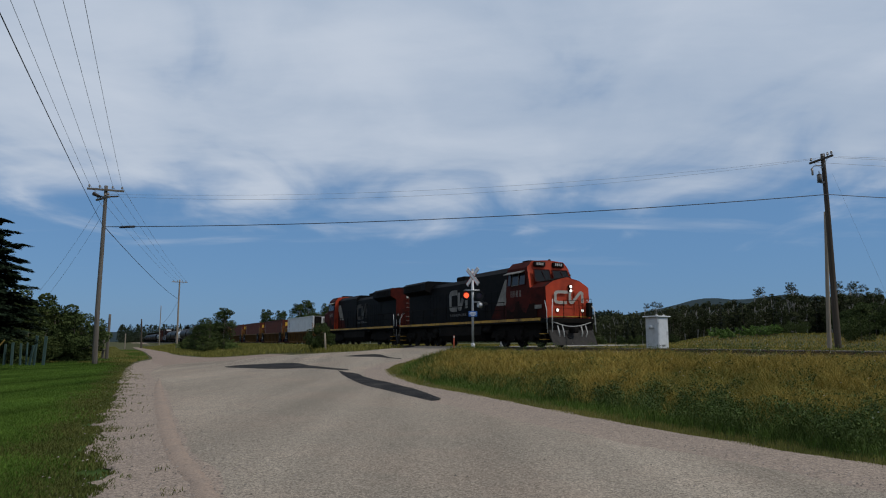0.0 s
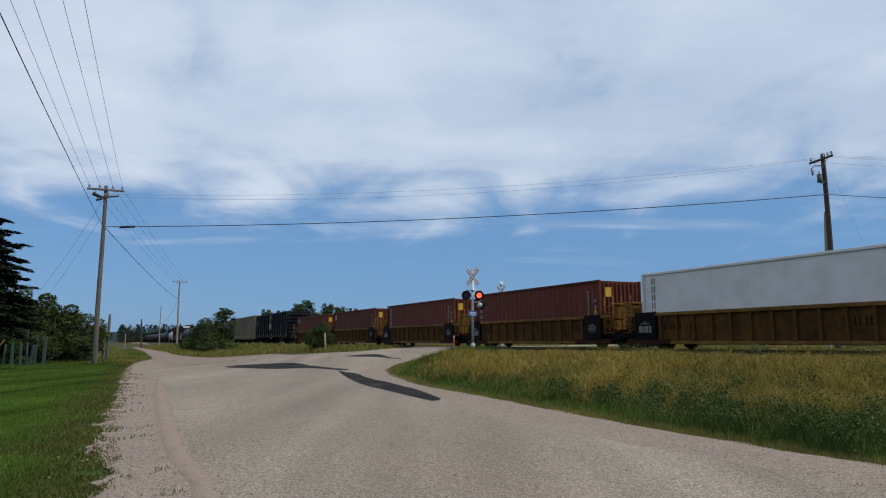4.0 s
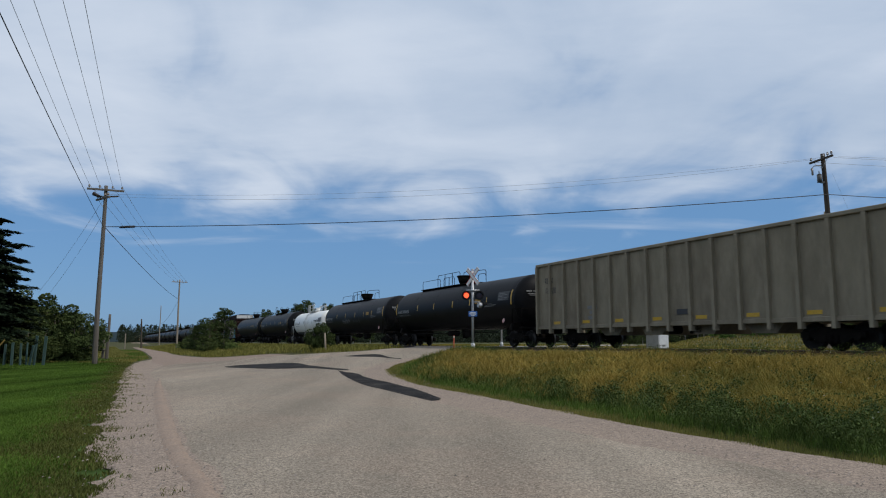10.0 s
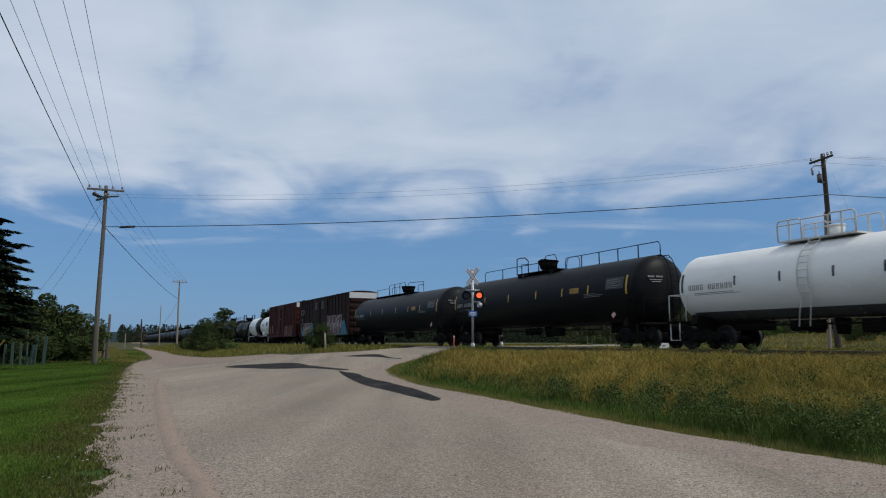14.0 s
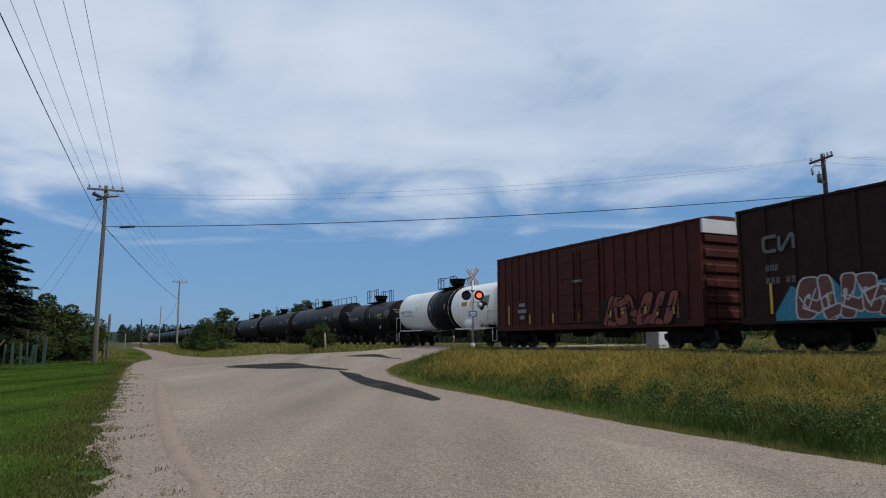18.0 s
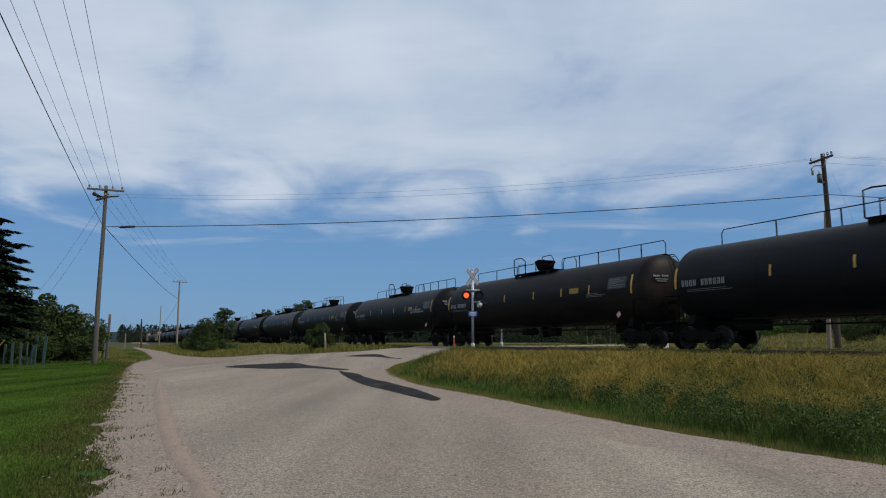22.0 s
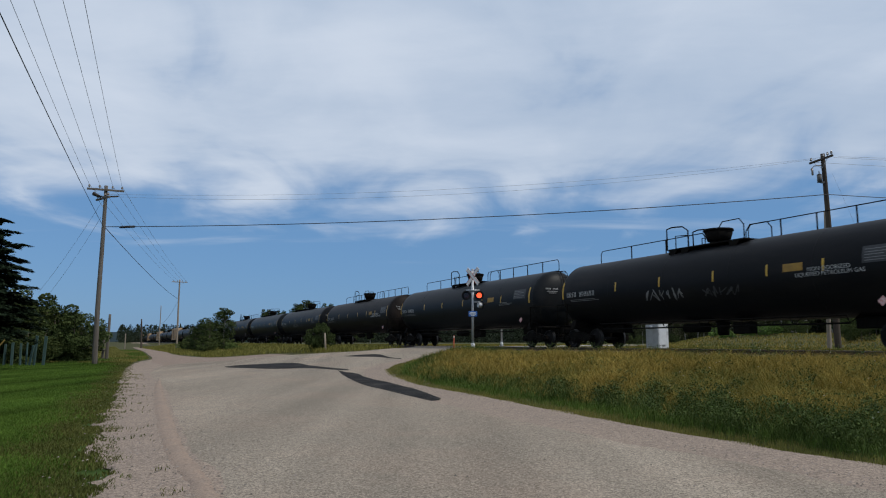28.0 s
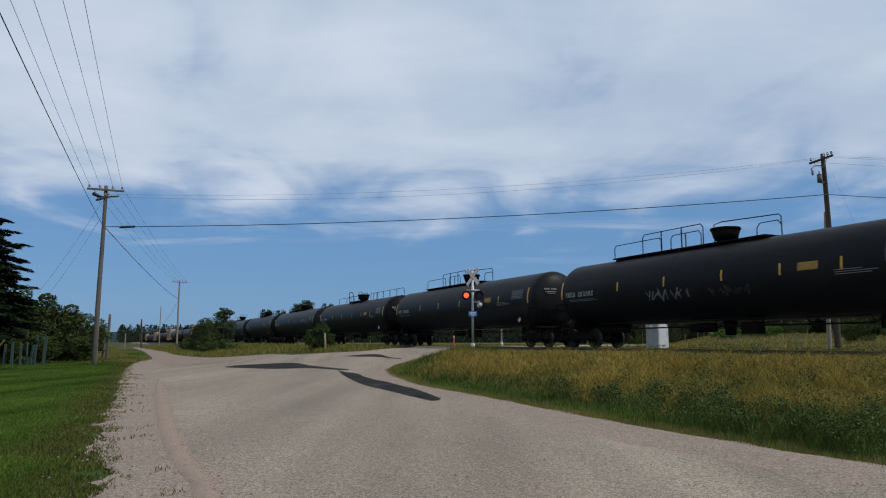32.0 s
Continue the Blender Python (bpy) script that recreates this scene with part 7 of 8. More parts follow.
def spruce(key, h, width, seed, leaf, per=16, size=0.3, layers=22, bare=0.08, power=0.75, arms=17):
    rng = np.random.default_rng(seed)
    bm = bmesh.new()
    cyl(bm, (0, 0, -0.3), (0, 0, h), 0.016 * h + 0.02, 0.01, 8)
    Vs, Fs, n = [], [], 0
    for k in range(layers):
        f = bare + (1 - bare) * (k + rng.uniform(-0.3, 0.3)) / layers
        L = width * 0.5 * max(0.02, 1 - f) ** power * rng.uniform(0.75, 1.15) + 0.08
        for j in range(max(5, int(arms * (1 - f)) + 4)):
            a = rng.uniform(0, 2 * math.pi)
            l = L * rng.uniform(0.6, 1.12)
            tip = np.array([math.cos(a) * l, math.sin(a) * l, h * f - l * rng.uniform(0.05, 0.35)])
            base = np.array([0, 0, h * f])
            if k % 2 == 0 and j % 2 == 0:
                cyl(bm, tuple(base), tuple(tip), 0.02, 0.008, 4)
            t = rng.uniform(0.12, 1.03, per)[:, None]
            p = base + (tip - base) * t + rng.normal(size=(per, 3)) * np.array([0.10, 0.10, 0.045]) * l * (1.15 - 0.75 * t)
            out = np.array([math.cos(a), math.sin(a), -0.25])
            side = np.array([-math.sin(a), math.cos(a), 0.0])
            ang = rng.uniform(-0.9, 0.9, per)[:, None]
            da = out * np.cos(ang) + side * np.sin(ang) + rng.normal(size=(per, 3)) * 0.2
            db = np.cross(da, np.array([0, 0, 1.0])) + rng.normal(size=(per, 3)) * 0.25
            db /= np.linalg.norm(db, axis=1)[:, None]
            s = size * rng.uniform(0.6, 1.2, per)[:, None]
            Q = np.stack([p - da * s, p + db * s * 0.4, p + da * s, p - db * s * 0.4], 1).reshape(-1, 3)
            Vs.append(Q)
            Fs.append(np.arange(len(Q)).reshape(-1, 4) + n)
            n += len(Q)
    me = bpy.data.meshes.new("trunk")
    bm.to_mesh(me)
    bm.free()
    me.materials.append(M_BARK)
    TREES[key] = (me, np_mesh("crown", np.concatenate(Vs), np.concatenate(Fs), leaf))


def plant(key, x, y, scale, label, category="tree", name="tree", group="", z=None, stretch=1.0):
    t = tagged(new(name), label, category, group)
    t.matrix_world = pose(x, y, ground_z(x, y) if z is None else z, 0, 0, random.uniform(0, 360))
    for part_name, me in zip(("trunk", "crown"), TREES[key]):
        o = again(part_name, me, t)
        o.scale = (scale, scale, scale * stretch)
    return t


broadleaf("birch", 9.0, 4.6, 11, M_LEAF2, M_BIRCH, 130, 0.12, 64, 0.16)
broadleaf("alder", 6.5, 4.6, 12, M_LEAF2, M_BARK, 130, 0.11, 66, 0.08, 3)
broadleaf("shrub", 4.5, 5.0, 13, M_LEAF3, M_BARK, 260, 0.1, 58, 0.06, 4)
broadleaf("shrub_dark", 4.2, 4.6, 14, M_LEAF2, M_BARK, 260, 0.1, 56, 0.06, 4)
broadleaf("bush", 2.3, 2.4, 15, M_LEAF3, M_BARK, 220, 0.075, 34, 0.08, 4)
broadleaf("bush_low", 1.5, 2.6, 16, M_LEAF, M_BARK, 90, 0.075, 28, 0.1, 5)
broadleaf("far_birch", 11.0, 5.0, 17, M_FARLEAF, M_BIRCH, 70, 0.21, 34, 0.2)
broadleaf("far_alder", 8.5, 5.5, 18, M_FARLEAF, M_BARK, 75, 0.21, 34, 0.08, 3)
broadleaf("thin_birch", 12.5, 3.0, 19, M_FARLEAF, M_BIRCH, 46, 0.1, 44, 0.4)
spruce("spruce", 7.6, 4.5, 21, M_NEEDLE, 250, 0.12, 22, 0.27, 0.34, 20)
spruce("far_spruce", 11.0, 4.2, 22, M_FARNEEDLE, 14, 0.3, 20, 0.05)
broadleaf("corn", 1.7, 1.6, 23, M_CORN, M_BARK, 26, 0.24, 14, 0.15, 5)

rt = random.Random(5)
# the dark spruces at the edge of the lawn
plant("spruce", -21.75, 33.5, 1.0, "tall dark spruce at the edge of the lawn")
plant("spruce", -26.4, 36.5, 1.08, "tall dark spruce at the edge of the lawn")
# the bushes behind the fence
for x, y, s, k in ((-29.5, 47, 1.02, "shrub_dark"), (-27.6, 46.3, 1.0, "shrub"), (-26.3, 47.5, 0.92, "shrub_dark"), (-31.5, 48.5, 1.1, "shrub"), (-28.2, 49.5, 0.74, "shrub"),
                   (-26.2, 47.4, 0.5, "shrub_dark"), (-29.6, 51.5, 0.9, "shrub_dark"), (-33.5, 46.0, 1.1, "shrub_dark"), (-28.8, 43.8, 0.62, "shrub_dark"), (-26.8, 44.2, 0.55, "shrub")):
    plant(k, x, y, s, "dense green shrub behind the fence", "shrub", "shrub", "shrubs behind the fence")
for x, y, s in ((-29.6, 56.5, 0.4), (-33.5, 66, 0.35)):
    plant("bush", x, y, s, "low green bush by the old posts", "bush", "bush", "bushes by the posts")
# scrub between lane and track
for x, y, s, k in ((-29.2, 88, 0.72, "alder"), (-30.3, 89, 0.6, "alder"), (-31.4, 90, 0.45, "alder"), (-28.3, 90, 0.68, "birch"), (-34.2, 96, 0.4, "alder")):
    plant(k, x, y, s, "young green tree between lane and railway", "tree", "tree", "trees by the lane", None, 0.86)
for k in range(34):
    f = rt.random()
    x, y = on_track(-34 - 46 * f, -8.5 - 3.2 * rt.random())[:2]
    plant(rt.choice(("bush", "bush_low", "bush_low")), x, y, rt.uniform(0.45, 0.8), "low scrub bush beside the railway", "bush", "bush", "scrub beside the railway")
plant("shrub_dark", -9.45, 54.9, 0.42, "round dark bush beside the marker post", "bush", "bush", "", None, 1.15)
# trees beyond the railway
for px, top, y in ((470, 550, 150), (482, 548, 152), (497, 552, 150), (512, 548, 158), (526, 540, 150), (540, 534, 152), (552, 533, 148), (566, 535, 150), (580, 540, 152), (600, 545, 155), (625, 548, 158), (655, 552, 160)):
    hgt = (605 - top) / 1240 * y + 0.5
    plant(rt.choice(("birch", "birch", "alder")), (px - 784) / 1240 * y, y, hgt / 8.6, "leafy birch beyond the railway", "tree", "tree", "trees beyond the railway")
# the wood beyond the field: a front row that shows its trunks, and the mass behind it


def wood_line(px):
    return float(np.interp(px, [1030, 1150, 1250, 1330, 1400, 1500, 1600], [560, 548, 540, 535, 530, 527, 531]))


for k in range(74):
    px = 1030 + 9.2 * k + rt.uniform(-5, 5)
    y = rt.uniform(150, 175)
    top = wood_line(px) + rt.uniform(0, 14)
    hgt = (605 - top) / 1240 * y + 0.5
    kind = rt.choice(("far_birch", "far_alder", "far_birch", "far_spruce"))
    base = {"far_birch": 10.6, "far_alder": 8.3, "far_spruce": 11.0}[kind]
    plant(kind, (px - 784) / 1240 * y, y, hgt / base, "dark green tree at the wood's edge", "tree", "tree", "wood beyond the field")
for px, top in ((1147, 538), (1160, 535), (1170, 537), (1345, 522), (1352, 518), (1403, 510), (1410, 514), (1480, 518), (1492, 508), (1512, 512), (1520, 508), (1535, 514), (1560, 520)):
    y = 168.0
    plant("thin_birch", (px - 784) / 1240 * y, y, ((605 - top) / 1240 * y + 0.5) / 12.0, "thin birch standing over the wood", "tree", "tree", "wood beyond the field")


def wood_mass(name, label, rows, seed, conifer, leaf):
    """Far woods: many small crowns in one mesh, none of which could be counted."""
    rng = np.random.default_rng(seed)
    Vs, Fs, n = [], [], 0
    for x, y, h in rows:
        m = 120
        f = rng.uniform(0.02, 1.0, m)
        w = (h * 0.2 * (1 - f) + 0.15) if rng.random() < conifer else h * 0.24 * np.sin(np.pi * np.clip(f * 0.9 + 0.1, 0, 1)) ** 0.6
        a = rng.uniform(0, 2 * np.pi, m)
        p = np.stack([x + np.cos(a) * w, y + np.sin(a) * w, 0.7 + h * f], 1)
        da = rng.normal(size=(m, 3))
        da /= np.linalg.norm(da, axis=1)[:, None]
        db = rng.normal(size=(m, 3))
        db -= da * (da * db).sum(1)[:, None]
        db /= np.linalg.norm(db, axis=1)[:, None]
        s = h * 0.042 * rng.uniform(0.6, 1.3, m)[:, None]
        Q = np.stack([p - da * s, p + db * s * 0.6, p + da * s, p - db * s * 0.6], 1).reshape(-1, 3)
        Vs.append(Q)
        Fs.append(np.arange(len(Q)).reshape(-1, 4) + n)
        n += len(Q)
    ob = new(name, np_mesh(name, np.concatenate(Vs), np.concatenate(Fs), leaf))
    return tagged(ob, label, "woods", kind="stuff")


rw = random.Random(9)
rows = []
for k in range(900):
    px = rw.uniform(1000, 1760)
    y = rw.uniform(172, 300)
    top = wood_line(px) + rw.uniform(0, 22)
    rows.append(((px - 784) / 1240 * y, y, (605 - top) / 1240 * y + 0.5))
wood_mass("mixed_woods", "dark mixed woods beyond the field", rows, 31, 0.35, M_FARLEAF)
rows = []
for k in range(900):
    px = rw.uniform(560, 1100)
    y = rw.uniform(330, 520)
    rows.append(((px - 784) / 1240 * y, y, (605 - (566 - 12 * max(0, (px - 900) / 200) + rw.uniform(-6, 12))) / 1240 * y + 0.5))
wood_mass("far_woods", "far dark woods behind the railway", rows, 32, 0.4, M_FARNEEDLE)
rows = []
for k in range(1000):
    px = rw.uniform(-260, 560)
    y = rw.uniform(420, 640)
    x = (px - 784) / 1240 * y
    if across(x, y) < -14 and abs(across(x, y) + 18) < 5:
        continue
    rows.append((x, y, (605 - (582 + rw.uniform(-8, 8))) / 1240 * y + 0.8))
wood_mass("far_woods", "far dark tree line at the end of the lane", rows, 33, 0.5, M_FARNEEDLE)
# a belt of woods that closes the place all around
rows = []
for k in range(1300):
    a = rw.uniform(0, 2 * math.pi)
    d = rw.uniform(300, 420)
    x, y = d * math.cos(a), d * math.sin(a)
    if y > 0 and abs(x) < y * 0.9 or abs(across(x, y)) < 16 or abs(across(x, y) + 18) < 7:
        continue
    rows.append((x, y, rw.uniform(7, 12)))
wood_mass("surrounding_woods", "dark woods round the fields", rows, 34, 0.4, M_FARLEAF)


# ---- hills on the horizon ----
def hill_range(name, dist, peaks, material, label):
    """peaks: (bearing in degrees from +y, height of the crest)."""
    V, F = [], []
    n = 160
    for k in range(n + 1):
        b = radians(-75 + 150 * k / n)
        h = 1.05 * float(np.interp(math.degrees(b), [p[0] for p in peaks], [p[1] for p in peaks]))
        h += 3.0 * noise.noise((k * 0.21, 0, dist)) + 1.2 * noise.noise((k * 0.9, 4, dist))
        for j, (f, dd) in enumerate(((0, 0), (0.35, 180), (0.75, 420), (1.0, 700), (0.6, 1200), (0, 1900))):
            d = dist + dd
            V.append((d * math.sin(b), d * math.cos(b), -8 + max(0.0, (h + 8) * f)))
    for k in range(n):
        for j in range(5):
            i = k * 6 + j
            F.append((i, i + 6, i + 7, i + 1))
    me = np_mesh(name, V, F, material, True)
    if me.polygons[2].normal.y > 0:
        me.flip_normals()
    tagged(new(name, me), label, "hill", kind="structure")


# the blue haze of distance is put into the hills' own colour
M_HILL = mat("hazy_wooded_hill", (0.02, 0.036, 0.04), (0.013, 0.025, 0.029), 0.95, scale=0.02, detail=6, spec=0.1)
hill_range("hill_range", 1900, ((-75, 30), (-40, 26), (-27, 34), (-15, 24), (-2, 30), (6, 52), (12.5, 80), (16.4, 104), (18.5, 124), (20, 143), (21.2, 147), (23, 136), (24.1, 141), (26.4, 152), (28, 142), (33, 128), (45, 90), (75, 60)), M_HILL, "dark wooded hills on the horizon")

# bright leafy patch and bushes past the rails
for k in range(26):
    px, y = rt.uniform(1258, 1385), rt.uniform(66, 74)
    plant("corn", (px - 784) / 1240 * y, y, rt.uniform(0.42, 0.66), "bright green leafy plants beyond the rails", "plant", "tall_plant", "bright plants beyond the rails")
for px, y, s, k in ((1505, 64, 0.5, "shrub_dark"), (1525, 62, 0.6, "shrub_dark"), (1546, 60, 0.62, "shrub_dark"), (1568, 58, 0.66, "shrub"), (1595, 58, 0.7, "shrub_dark"), (1530, 52, 0.4, "shrub"), (1420, 80, 0.35, "shrub"), (1395, 84, 0.3, "shrub"),
                    (1125, 98, 0.3, "shrub"), (1190, 84, 0.25, "shrub_dark"), (1095, 100, 0.32, "shrub_dark"), (1060, 102, 0.3, "shrub"), (1030, 104, 0.28, "shrub_dark")):
    plant(k, (px - 784) / 1240 * y, y, s, "green bush beyond the rails", "bush", "bush", "bushes beyond the rails")


# ---- grass ----
def blade_mat(name, a, b, tip=0.35):
    return mat(name, a, b, 0.8, scale=0.35, island=tip, spec=0.05, detail=3)


G_GOLD = blade_mat("golden_dry_grass", (0.38, 0.268, 0.064), (0.235, 0.178, 0.043))
G_OLIVE = blade_mat("olive_field_grass", (0.18, 0.165, 0.04), (0.125, 0.125, 0.03))
G_DARK = blade_mat("dark_green_weeds", (0.085, 0.115, 0.029), (0.055, 0.083, 0.021))
G_EDGE = blade_mat("yellow_green_verge_grass", (0.215, 0.19, 0.055), (0.13, 0.135, 0.036))
G_FRESH = blade_mat("fresh_green_grass", (0.095, 0.145, 0.028), (0.07, 0.115, 0.022))
G_THIN = blade_mat("thin_brownish_verge_grass", (0.125, 0.12, 0.034), (0.07, 0.085, 0.022))
G_LAWN = mat("lawn_blades", (0.09, 0.15, 0.024), (0.058, 0.105, 0.017), 0.8, scale=0.35, island=0.3, spec=0.05, detail=3, streak=(1.1, 0.38))
G_WEED = leaf_mat("weed_leaves", (0.075, 0.105, 0.03), (0.05, 0.072, 0.022), 0.4)
G_FLOWER = mat("white_wild_flower", (0.6, 0.6, 0.55), None, 0.7, scale=4)


GZ = np.vectorize(ground_z)


def blades(name, label, xs, ys, h, w, material, rng, lean=0.35, lift=-0.02):
    """One object of single blades, each a bent pair of faces."""
    n = len(xs)
    z = GZ(xs, ys) + lift
    a = rng.uniform(0, 2 * np.pi, n)
    hh = h * rng.uniform(0.55, 1.2, n)
    ww = w * rng.uniform(0.7, 1.3, n)
    sx, sy = np.cos(a) * ww / 2, np.sin(a) * ww / 2
    la = rng.uniform(0, 2 * np.pi, n)
    ll = hh * lean * rng.uniform(0.2, 1.2, n)
    lx, ly = np.cos(la) * ll + 0.12 * hh, np.sin(la) * ll
    P0 = np.stack([xs - sx, ys - sy, z], 1)
    P1 = np.stack([xs + sx, ys + sy, z], 1)
    P2 = np.stack([xs + sx * 0.7 + lx * 0.35, ys + sy * 0.7 + ly * 0.35, z + hh * 0.62], 1)
    P3 = np.stack([xs - sx * 0.7 + lx * 0.35, ys - sy * 0.7 + ly * 0.35, z + hh * 0.62], 1)
    P4 = np.stack([xs + lx, ys + ly, z + hh], 1)
    V = np.stack([P0, P1, P2, P3, P4], 1).reshape(-1, 3)
    i = np.arange(n)[:, None] * 5
    F = np.concatenate([i + np.array([[0, 1, 2]]), i + np.array([[0, 2, 3]]), i + np.array([[3, 2, 4]])], 0)
    ob = new(name, np_mesh(name, V, F, material))
    return tagged(ob, label, "grass", kind="stuff")


def noise2(x, y, s):
    return np.array([noise.noise((a * s, b * s, 7.7)) for a, b in zip(x, y)])


RX_Y = (-3, 6.3, 7.9, 9.16, 10.5, 12.34, 13.9, 16.14, 17.74, 19.74, 21.67, 26.1, 29.1, 31.55, 33.1, 35.3, 40.3, 45)      # where the grass begins beside the gravel
RX_X = (10.9, 5.75, 4.86, 4.2, 3.66, 2.85, 2.24, 1.44, 0.82, 0.02, -0.74, -1.95, -2.4, -2.15, -1.5, -0.6, 0.7, 3.6)


def right_field():
    rng = np.random.default_rng(3)
    # the strip between the road's edge and the ballast
    n = 1250000
    u = rng.uniform(-12, 47.5, n) ** 1.0
    q = rng.uniform(-15.8, -3.2, n)
    x = FOOT.x + DX * u + 0.9018 * q
    y = FOOT.y + DY * u + 0.4321 * q
    keep = (y > 2) & (np.abs(x) < y * 0.66 + 1)
    x, y, q = x[keep], y[keep], q[keep]
    # thin out with distance
    keep = rng.uniform(0, 1, len(x)) < np.clip(16.0 / np.hypot(x, y), 0.25, 1)
    x, y, q = x[keep], y[keep], q[keep]
    # keep off the road and its verge
    rx = np.interp(y, RX_Y, RX_X)
    keep = x > rx + 0.05 * rng.normal(size=len(x))
    x, y, q = x[keep], y[keep], q[keep]
    rx = np.interp(y, RX_Y, RX_X)
    edge = (x - rx) * 0.91
    pn = noise2(x, y, 0.35) + 0.5 * noise2(x, y, 1.3)
    fine = noise2(x, y, 3.1)
    zone = edge + 0.9 * pn + 0.45 * rng.normal(size=len(x))
    verge = edge + 0.25 * fine + 0.12 * rng.normal(size=len(x)) < 0.55
    fresh = (~verge) & (zone < 1.1)
    lush = (~verge) & ~fresh & (zone < 1.65 + 0.9 * fine + np.clip((14.0 - y) * 0.22, 0, 1.2))
    rest = ~(verge | lush | fresh)
    gold = rest & (pn + rng.normal(size=len(x)) * 0.5 > -0.2)
    olive = rest & ~gold
    dist = np.hypot(x, y)
    low = 0.1 + 0.9 * np.clip((-4.3 - q) / 3.0 + 0.3 * fine * (q < -4.6), 0, 1)          # shorter towards the ballast
    wid = 0.0026 + 0.00034 * dist
    tall = (0.6 + 0.5 * np.clip(pn + 0.6, 0, 1.3)) * (0.85 + 0.75 * np.clip(fine + 0.1, -0.35, 0.8))
    blades("verge_grass", "short yellow-green grass along the gravel", x[verge], y[verge], 0.075, wid[verge], G_EDGE, rng)
    blades("green_grass", "fresh green grass beside the road", x[fresh], y[fresh], 0.17 * tall[fresh], wid[fresh], G_FRESH, rng, 0.6)
    blades("green_weeds", "lush dark green weeds by the road", x[lush], y[lush], 0.3 * tall[lush], wid[lush] * 1.3, G_DARK, rng, 1.0)
    wi = rng.choice(np.where(lush & (fine > 0.12) & (y < 17))[0], 700, replace=False)
    gz = GZ(x[wi], y[wi])
    V, F = leaf_cloud(rng, np.stack([x[wi], y[wi], gz + rng.uniform(0.05, 0.36, len(wi))], 1), rng.uniform(0.08, 0.2, len(wi)), 36, 0.02)
    tagged(new("leafy_weeds", np_mesh("leafy_weeds", V, F, G_WEED)), "leafy green weeds along the field's edge", "weeds", kind="stuff")
    wi = rng.choice(np.where(rest)[0], 500, replace=False)
    gz = GZ(x[wi], y[wi])
    V, F = leaf_cloud(rng, np.stack([x[wi], y[wi], gz + rng.uniform(0.1, 0.4, len(wi))], 1), rng.uniform(0.08, 0.22, len(wi)), 32, 0.02)
    tagged(new("leafy_weeds", np_mesh("leafy_weeds", V, F, G_WEED)), "leafy weeds among the dry grass", "weeds", kind="stuff")
    blades("dry_grass", "tall golden dry grass in the field", x[gold], y[gold], 0.38 * (low * tall)[gold], wid[gold], G_GOLD, rng, 1.1)
    blades("field_grass", "tall olive grass in the field", x[olive], y[olive], 0.36 * (low * tall)[olive], wid[olive] * 1.2, G_OLIVE, rng, 1.1)
    pick = rng.choice(np.where(lush | olive)[0], 110, replace=False)
    Vs, Fs = [], []
    for k, i in enumerate(pick):
        z = ground_z(x[i], y[i]) + rng.uniform(0.25, 0.6)
        r = 0.012
        Vs += [(x[i] - r, y[i], z), (x[i], y[i] - r, z + 0.01), (x[i] + r, y[i], z), (x[i], y[i] + r, z + 0.012)]
        Fs.append((4 * k, 4 * k + 1, 4 * k + 2, 4 * k + 3))
    tagged(new("wild_flowers", np_mesh("wild_flowers", Vs, Fs, G_FLOWER)), "tiny white wild flowers among the grass", "flowers", kind="stuff")


right_field()


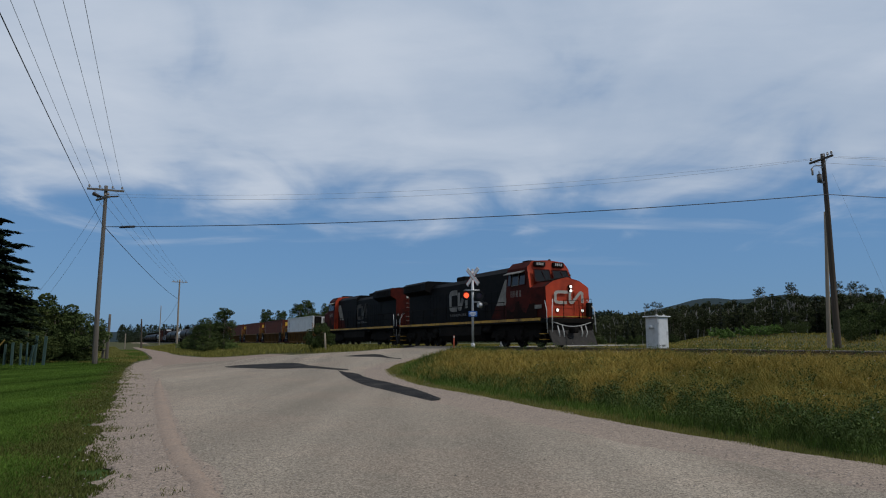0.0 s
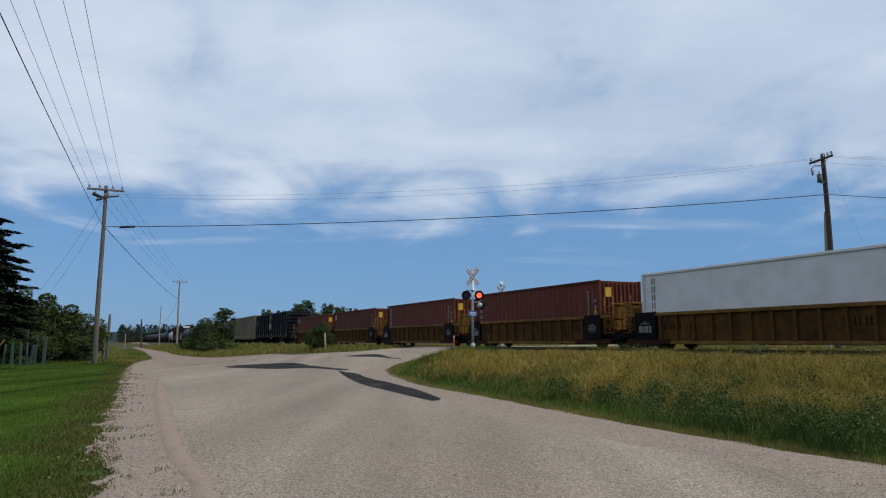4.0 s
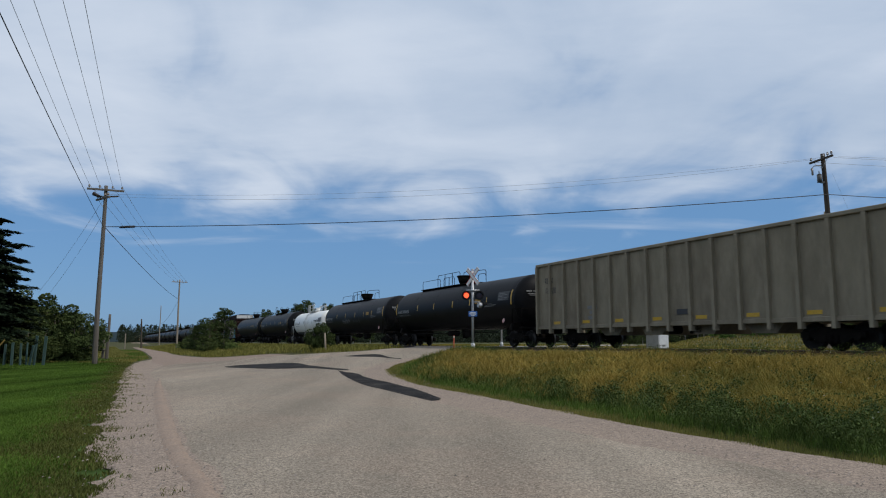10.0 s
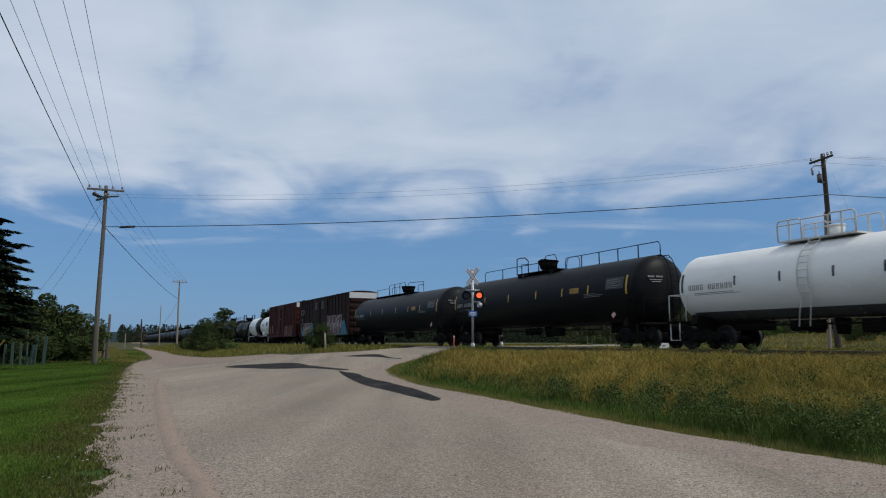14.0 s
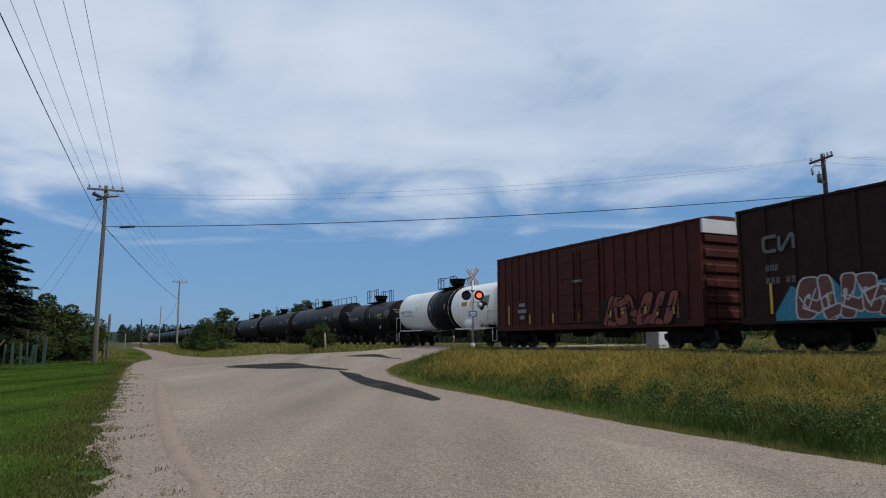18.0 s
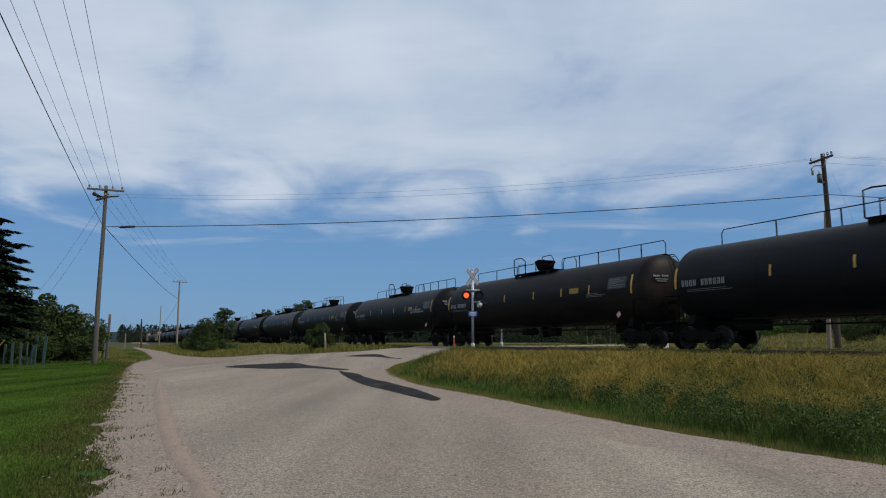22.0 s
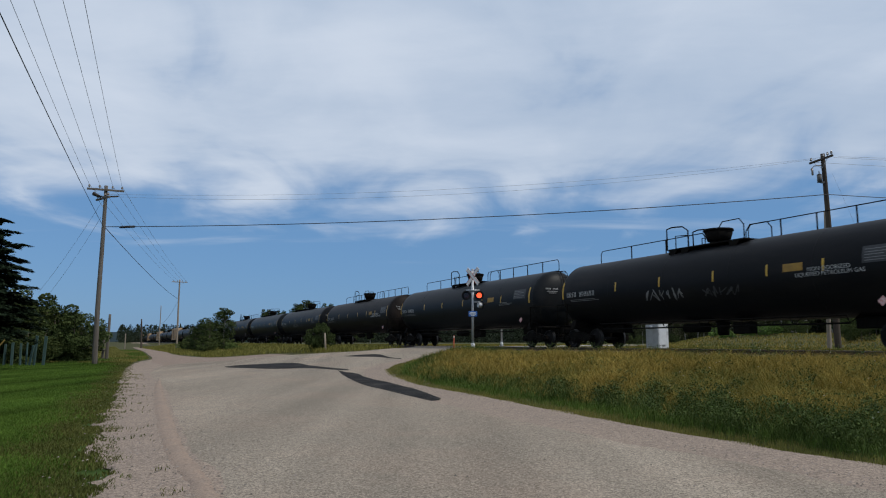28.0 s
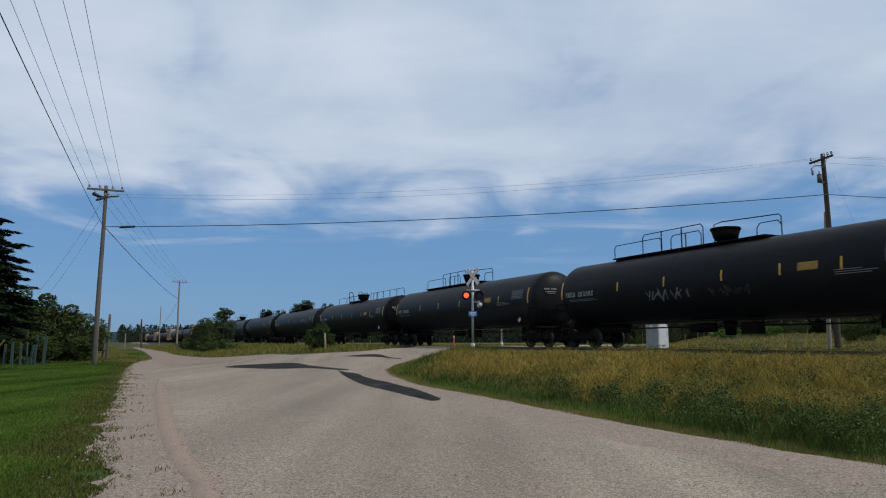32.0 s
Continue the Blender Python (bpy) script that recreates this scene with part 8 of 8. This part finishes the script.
def other_grass():
    rng = np.random.default_rng(4)
    # beyond the track
    n = 90000
    u, q = rng.uniform(-60, 40, n), 3.2 + rng.uniform(0, 1, n) ** 1.4 * 55
    x, y = FOOT.x + DX * u + 0.9018 * q, FOOT.y + DY * u + 0.4321 * q
    keep = np.abs(x) < y * 0.66 + 1
    xl = np.interp(y, [45, 52, 56.5, 67, 80, 95], [-9, -1.2, 2.5, 9.5, 15.5, 20.5])
    xr = np.interp(y, [45, 51.5, 63, 77, 92, 93], [3.0, 7.0, 15, 21.5, 27, 0])
    keep &= ~((x > xl - 0.5) & (x < xr + 0.5))
    x, y = x[keep], y[keep]
    pn = noise2(x, y, 0.12)
    g = pn + rng.normal(size=len(x)) * 0.35 > 0.1
    blades("dry_grass", "golden dry grass beyond the track", x[g], y[g], 0.17, 0.05, G_GOLD, rng, 0.7)
    blades("field_grass", "olive grass beyond the track", x[~g], y[~g], 0.18, 0.05, G_OLIVE, rng, 0.7)
    # between the lane and the track, left of the crossing
    n = 60000
    u, q = rng.uniform(-140, -2, n), rng.uniform(-15.2, -2.8, n)
    x, y = FOOT.x + DX * u + 0.9018 * q, FOOT.y + DY * u + 0.4321 * q
    lo = np.interp(x, [-45, -29.5, -21, -14.5, -8.9, -5.3, -3.0, -1.2], [110, 78, 62.5, 58.5, 50.2, 46.8, 49.0, 52.2])
    keep = (y > lo) & (x < -1.0)
    x, y = x[keep], y[keep]
    g = noise2(x, y, 0.2) + rng.normal(size=len(x)) * 0.35 > 0.05
    blades("dry_grass", "yellow-green grass beside the crossing", x[g], y[g], 0.3, 0.04, G_EDGE, rng, 0.8)
    blades("field_grass", "olive grass beside the crossing", x[~g], y[~g], 0.32, 0.04, G_OLIVE, rng, 0.8)
    # the lawn
    n = 300000
    y = 5.2 + 52 * rng.uniform(0, 1, n) ** 1.9
    ex = np.interp(y, [-3, 6.5, 9.7, 20.8, 45, 54.6], [-0.7, -3.05, -4.65, -9.5, -20.0, -24.6])
    x = ex + 0.25 - rng.uniform(0, 1, n) ** 0.8 * (0.66 * y + 1 + ex)
    keep = (x > -0.66 * y - 1)
    x, y, ex = x[keep], y[keep], ex[keep]
    gap = rng.uniform(0, 1, len(x)) > (ex - x + 0.36) / 0.8 + 0.9 * noise2(x, y, 1.7) + 0.7 * noise2(x, y, 5.0)
    x, y, ex = x[~gap], y[~gap], ex[~gap]
    d = np.hypot(x, y)
    rough = x > ex - 1.0 - 0.6 * noise2(x, y, 0.6) - 0.3 * rng.normal(size=len(x))
    blades("lawn_grass", "short mown green lawn grass", x[~rough], y[~rough], 0.05, 0.006 + 0.0009 * d[~rough], G_LAWN, rng, 0.5, 0.01)
    blades("verge_grass", "ragged yellow-green grass at the gravel's edge", x[rough], y[rough], 0.045, 0.005 + 0.0008 * d[rough], G_THIN, rng, 0.7, 0.01)
    # sparse tufts that straggle on to the gravel
    n = 5200
    y = 5.6 + 26 * rng.uniform(0, 1, n) ** 1.8
    ex = np.interp(y, [-3, 6.5, 9.7, 20.8, 45, 54.6], [-0.7, -3.05, -4.65, -9.5, -20.0, -24.6])
    x = ex + 0.75 * rng.uniform(0, 1, n) ** 1.6
    keep = noise2(x, y, 2.6) + 0.6 * noise2(x, y, 7.0) > 0.3
    x, y = x[keep], y[keep]
    blades("straggling_grass", "sparse dry tufts on the gravel shoulder", x, y, 0.05, 0.006 + 0.0006 * np.hypot(x, y), G_THIN, rng, 1.0, 0.02)
    # rough grass where the lawn meets the lane
    n = 70000
    y = 46 + 70 * rng.uniform(0, 1, n) ** 1.5
    x = np.interp(y, [46, 48, 58.5, 74, 103, 120], [-20.6, -21.2, -24.4, -31.2, -44.2, -53]) - 0.1 - 10 * rng.uniform(0, 1, n)
    g = noise2(x, y, 0.3) > 0.0
    blades("lane_grass", "rough green grass between lawn and lane", x[g], y[g], 0.16, 0.045, G_EDGE, rng, 0.7)
    blades("lane_grass", "short green grass between lawn and lane", x[~g], y[~g], 0.14, 0.045, G_FRESH, rng, 0.7)
    # verge on the far side of the lawn and along the lane
    n = 26000
    u, q = rng.uniform(-150, -20, n), rng.uniform(-26, -20.3, n)
    x, y = FOOT.x + DX * u + 0.9018 * q, FOOT.y + DY * u + 0.4321 * q
    keep = y > 52
    blades("lane_grass", "rough green grass beside the lane", x[keep], y[keep], 0.25, 0.06, G_EDGE, rng, 0.5)


other_grass()


def pebbles():
    rng = np.random.default_rng(8)
    n = 5200
    y = 5.5 + 26 * rng.uniform(0, 1, n) ** 2.2
    side = rng.uniform(0, 1, n) < 0.62
    lx = np.interp(y, [6.5, 9.7, 20.8, 35], [-2.3, -3.8, -8.6, -14])
    rx = np.interp(y, [7.0, 9.7, 13.6, 17.9, 22.4, 29.2], [4.2, 3.1, 1.4, 0.1, -1.1, -2.6])
    x = np.where(side, lx + rng.normal(size=n) * 0.55, rx + rng.normal(size=n) * 0.3)
    far = rng.uniform(0, 1, n) < 0.25
    x = np.where(far, lx + (rx - lx) * rng.uniform(0, 1, n), x)
    z = GZ(x, y) + 0.046
    r = 0.006 + 0.014 * rng.uniform(0, 1, n) ** 3
    base = np.array([(1, 0, 0), (-0.5, 0.87, 0), (-0.5, -0.87, 0), (0, 0, 0.8)])
    ang = rng.uniform(0, 6.28, n)
    c, s = np.cos(ang), np.sin(ang)
    V = np.stack([np.stack([x + r * (c * b[0] - s * b[1]), y + r * (s * b[0] + c * b[1]), z + r * b[2]], 1) for b in base], 1).reshape(-1, 3)
    i = np.arange(n)[:, None] * 4
    F = np.concatenate([i + np.array([q]) for q in ((0, 1, 3), (1, 2, 3), (2, 0, 3))], 0)
    m = mat("loose_stone", (0.26, 0.22, 0.19), (0.14, 0.12, 0.105), 0.9, scale=3, island=0.5, spec=0.2)
    tagged(new("loose_gravel", np_mesh("loose_gravel", V, F, m)), "loose gravel scattered on the road's edges", "gravel", kind="stuff")


pebbles()


def motions():
    for thing, u, flip in MOVERS:
        turn = HEAD + (180 if flip else 0)
        walk(thing, [(t, Matrix.Translation(on_track(u + s, 0, RAIL_Z)) @ pose(0, 0, 0, 0, 0, turn)) for t, s in S_ROWS])
    for bulb, first in BULBS:
        walk(bulb, flash_rows(first))


motions()
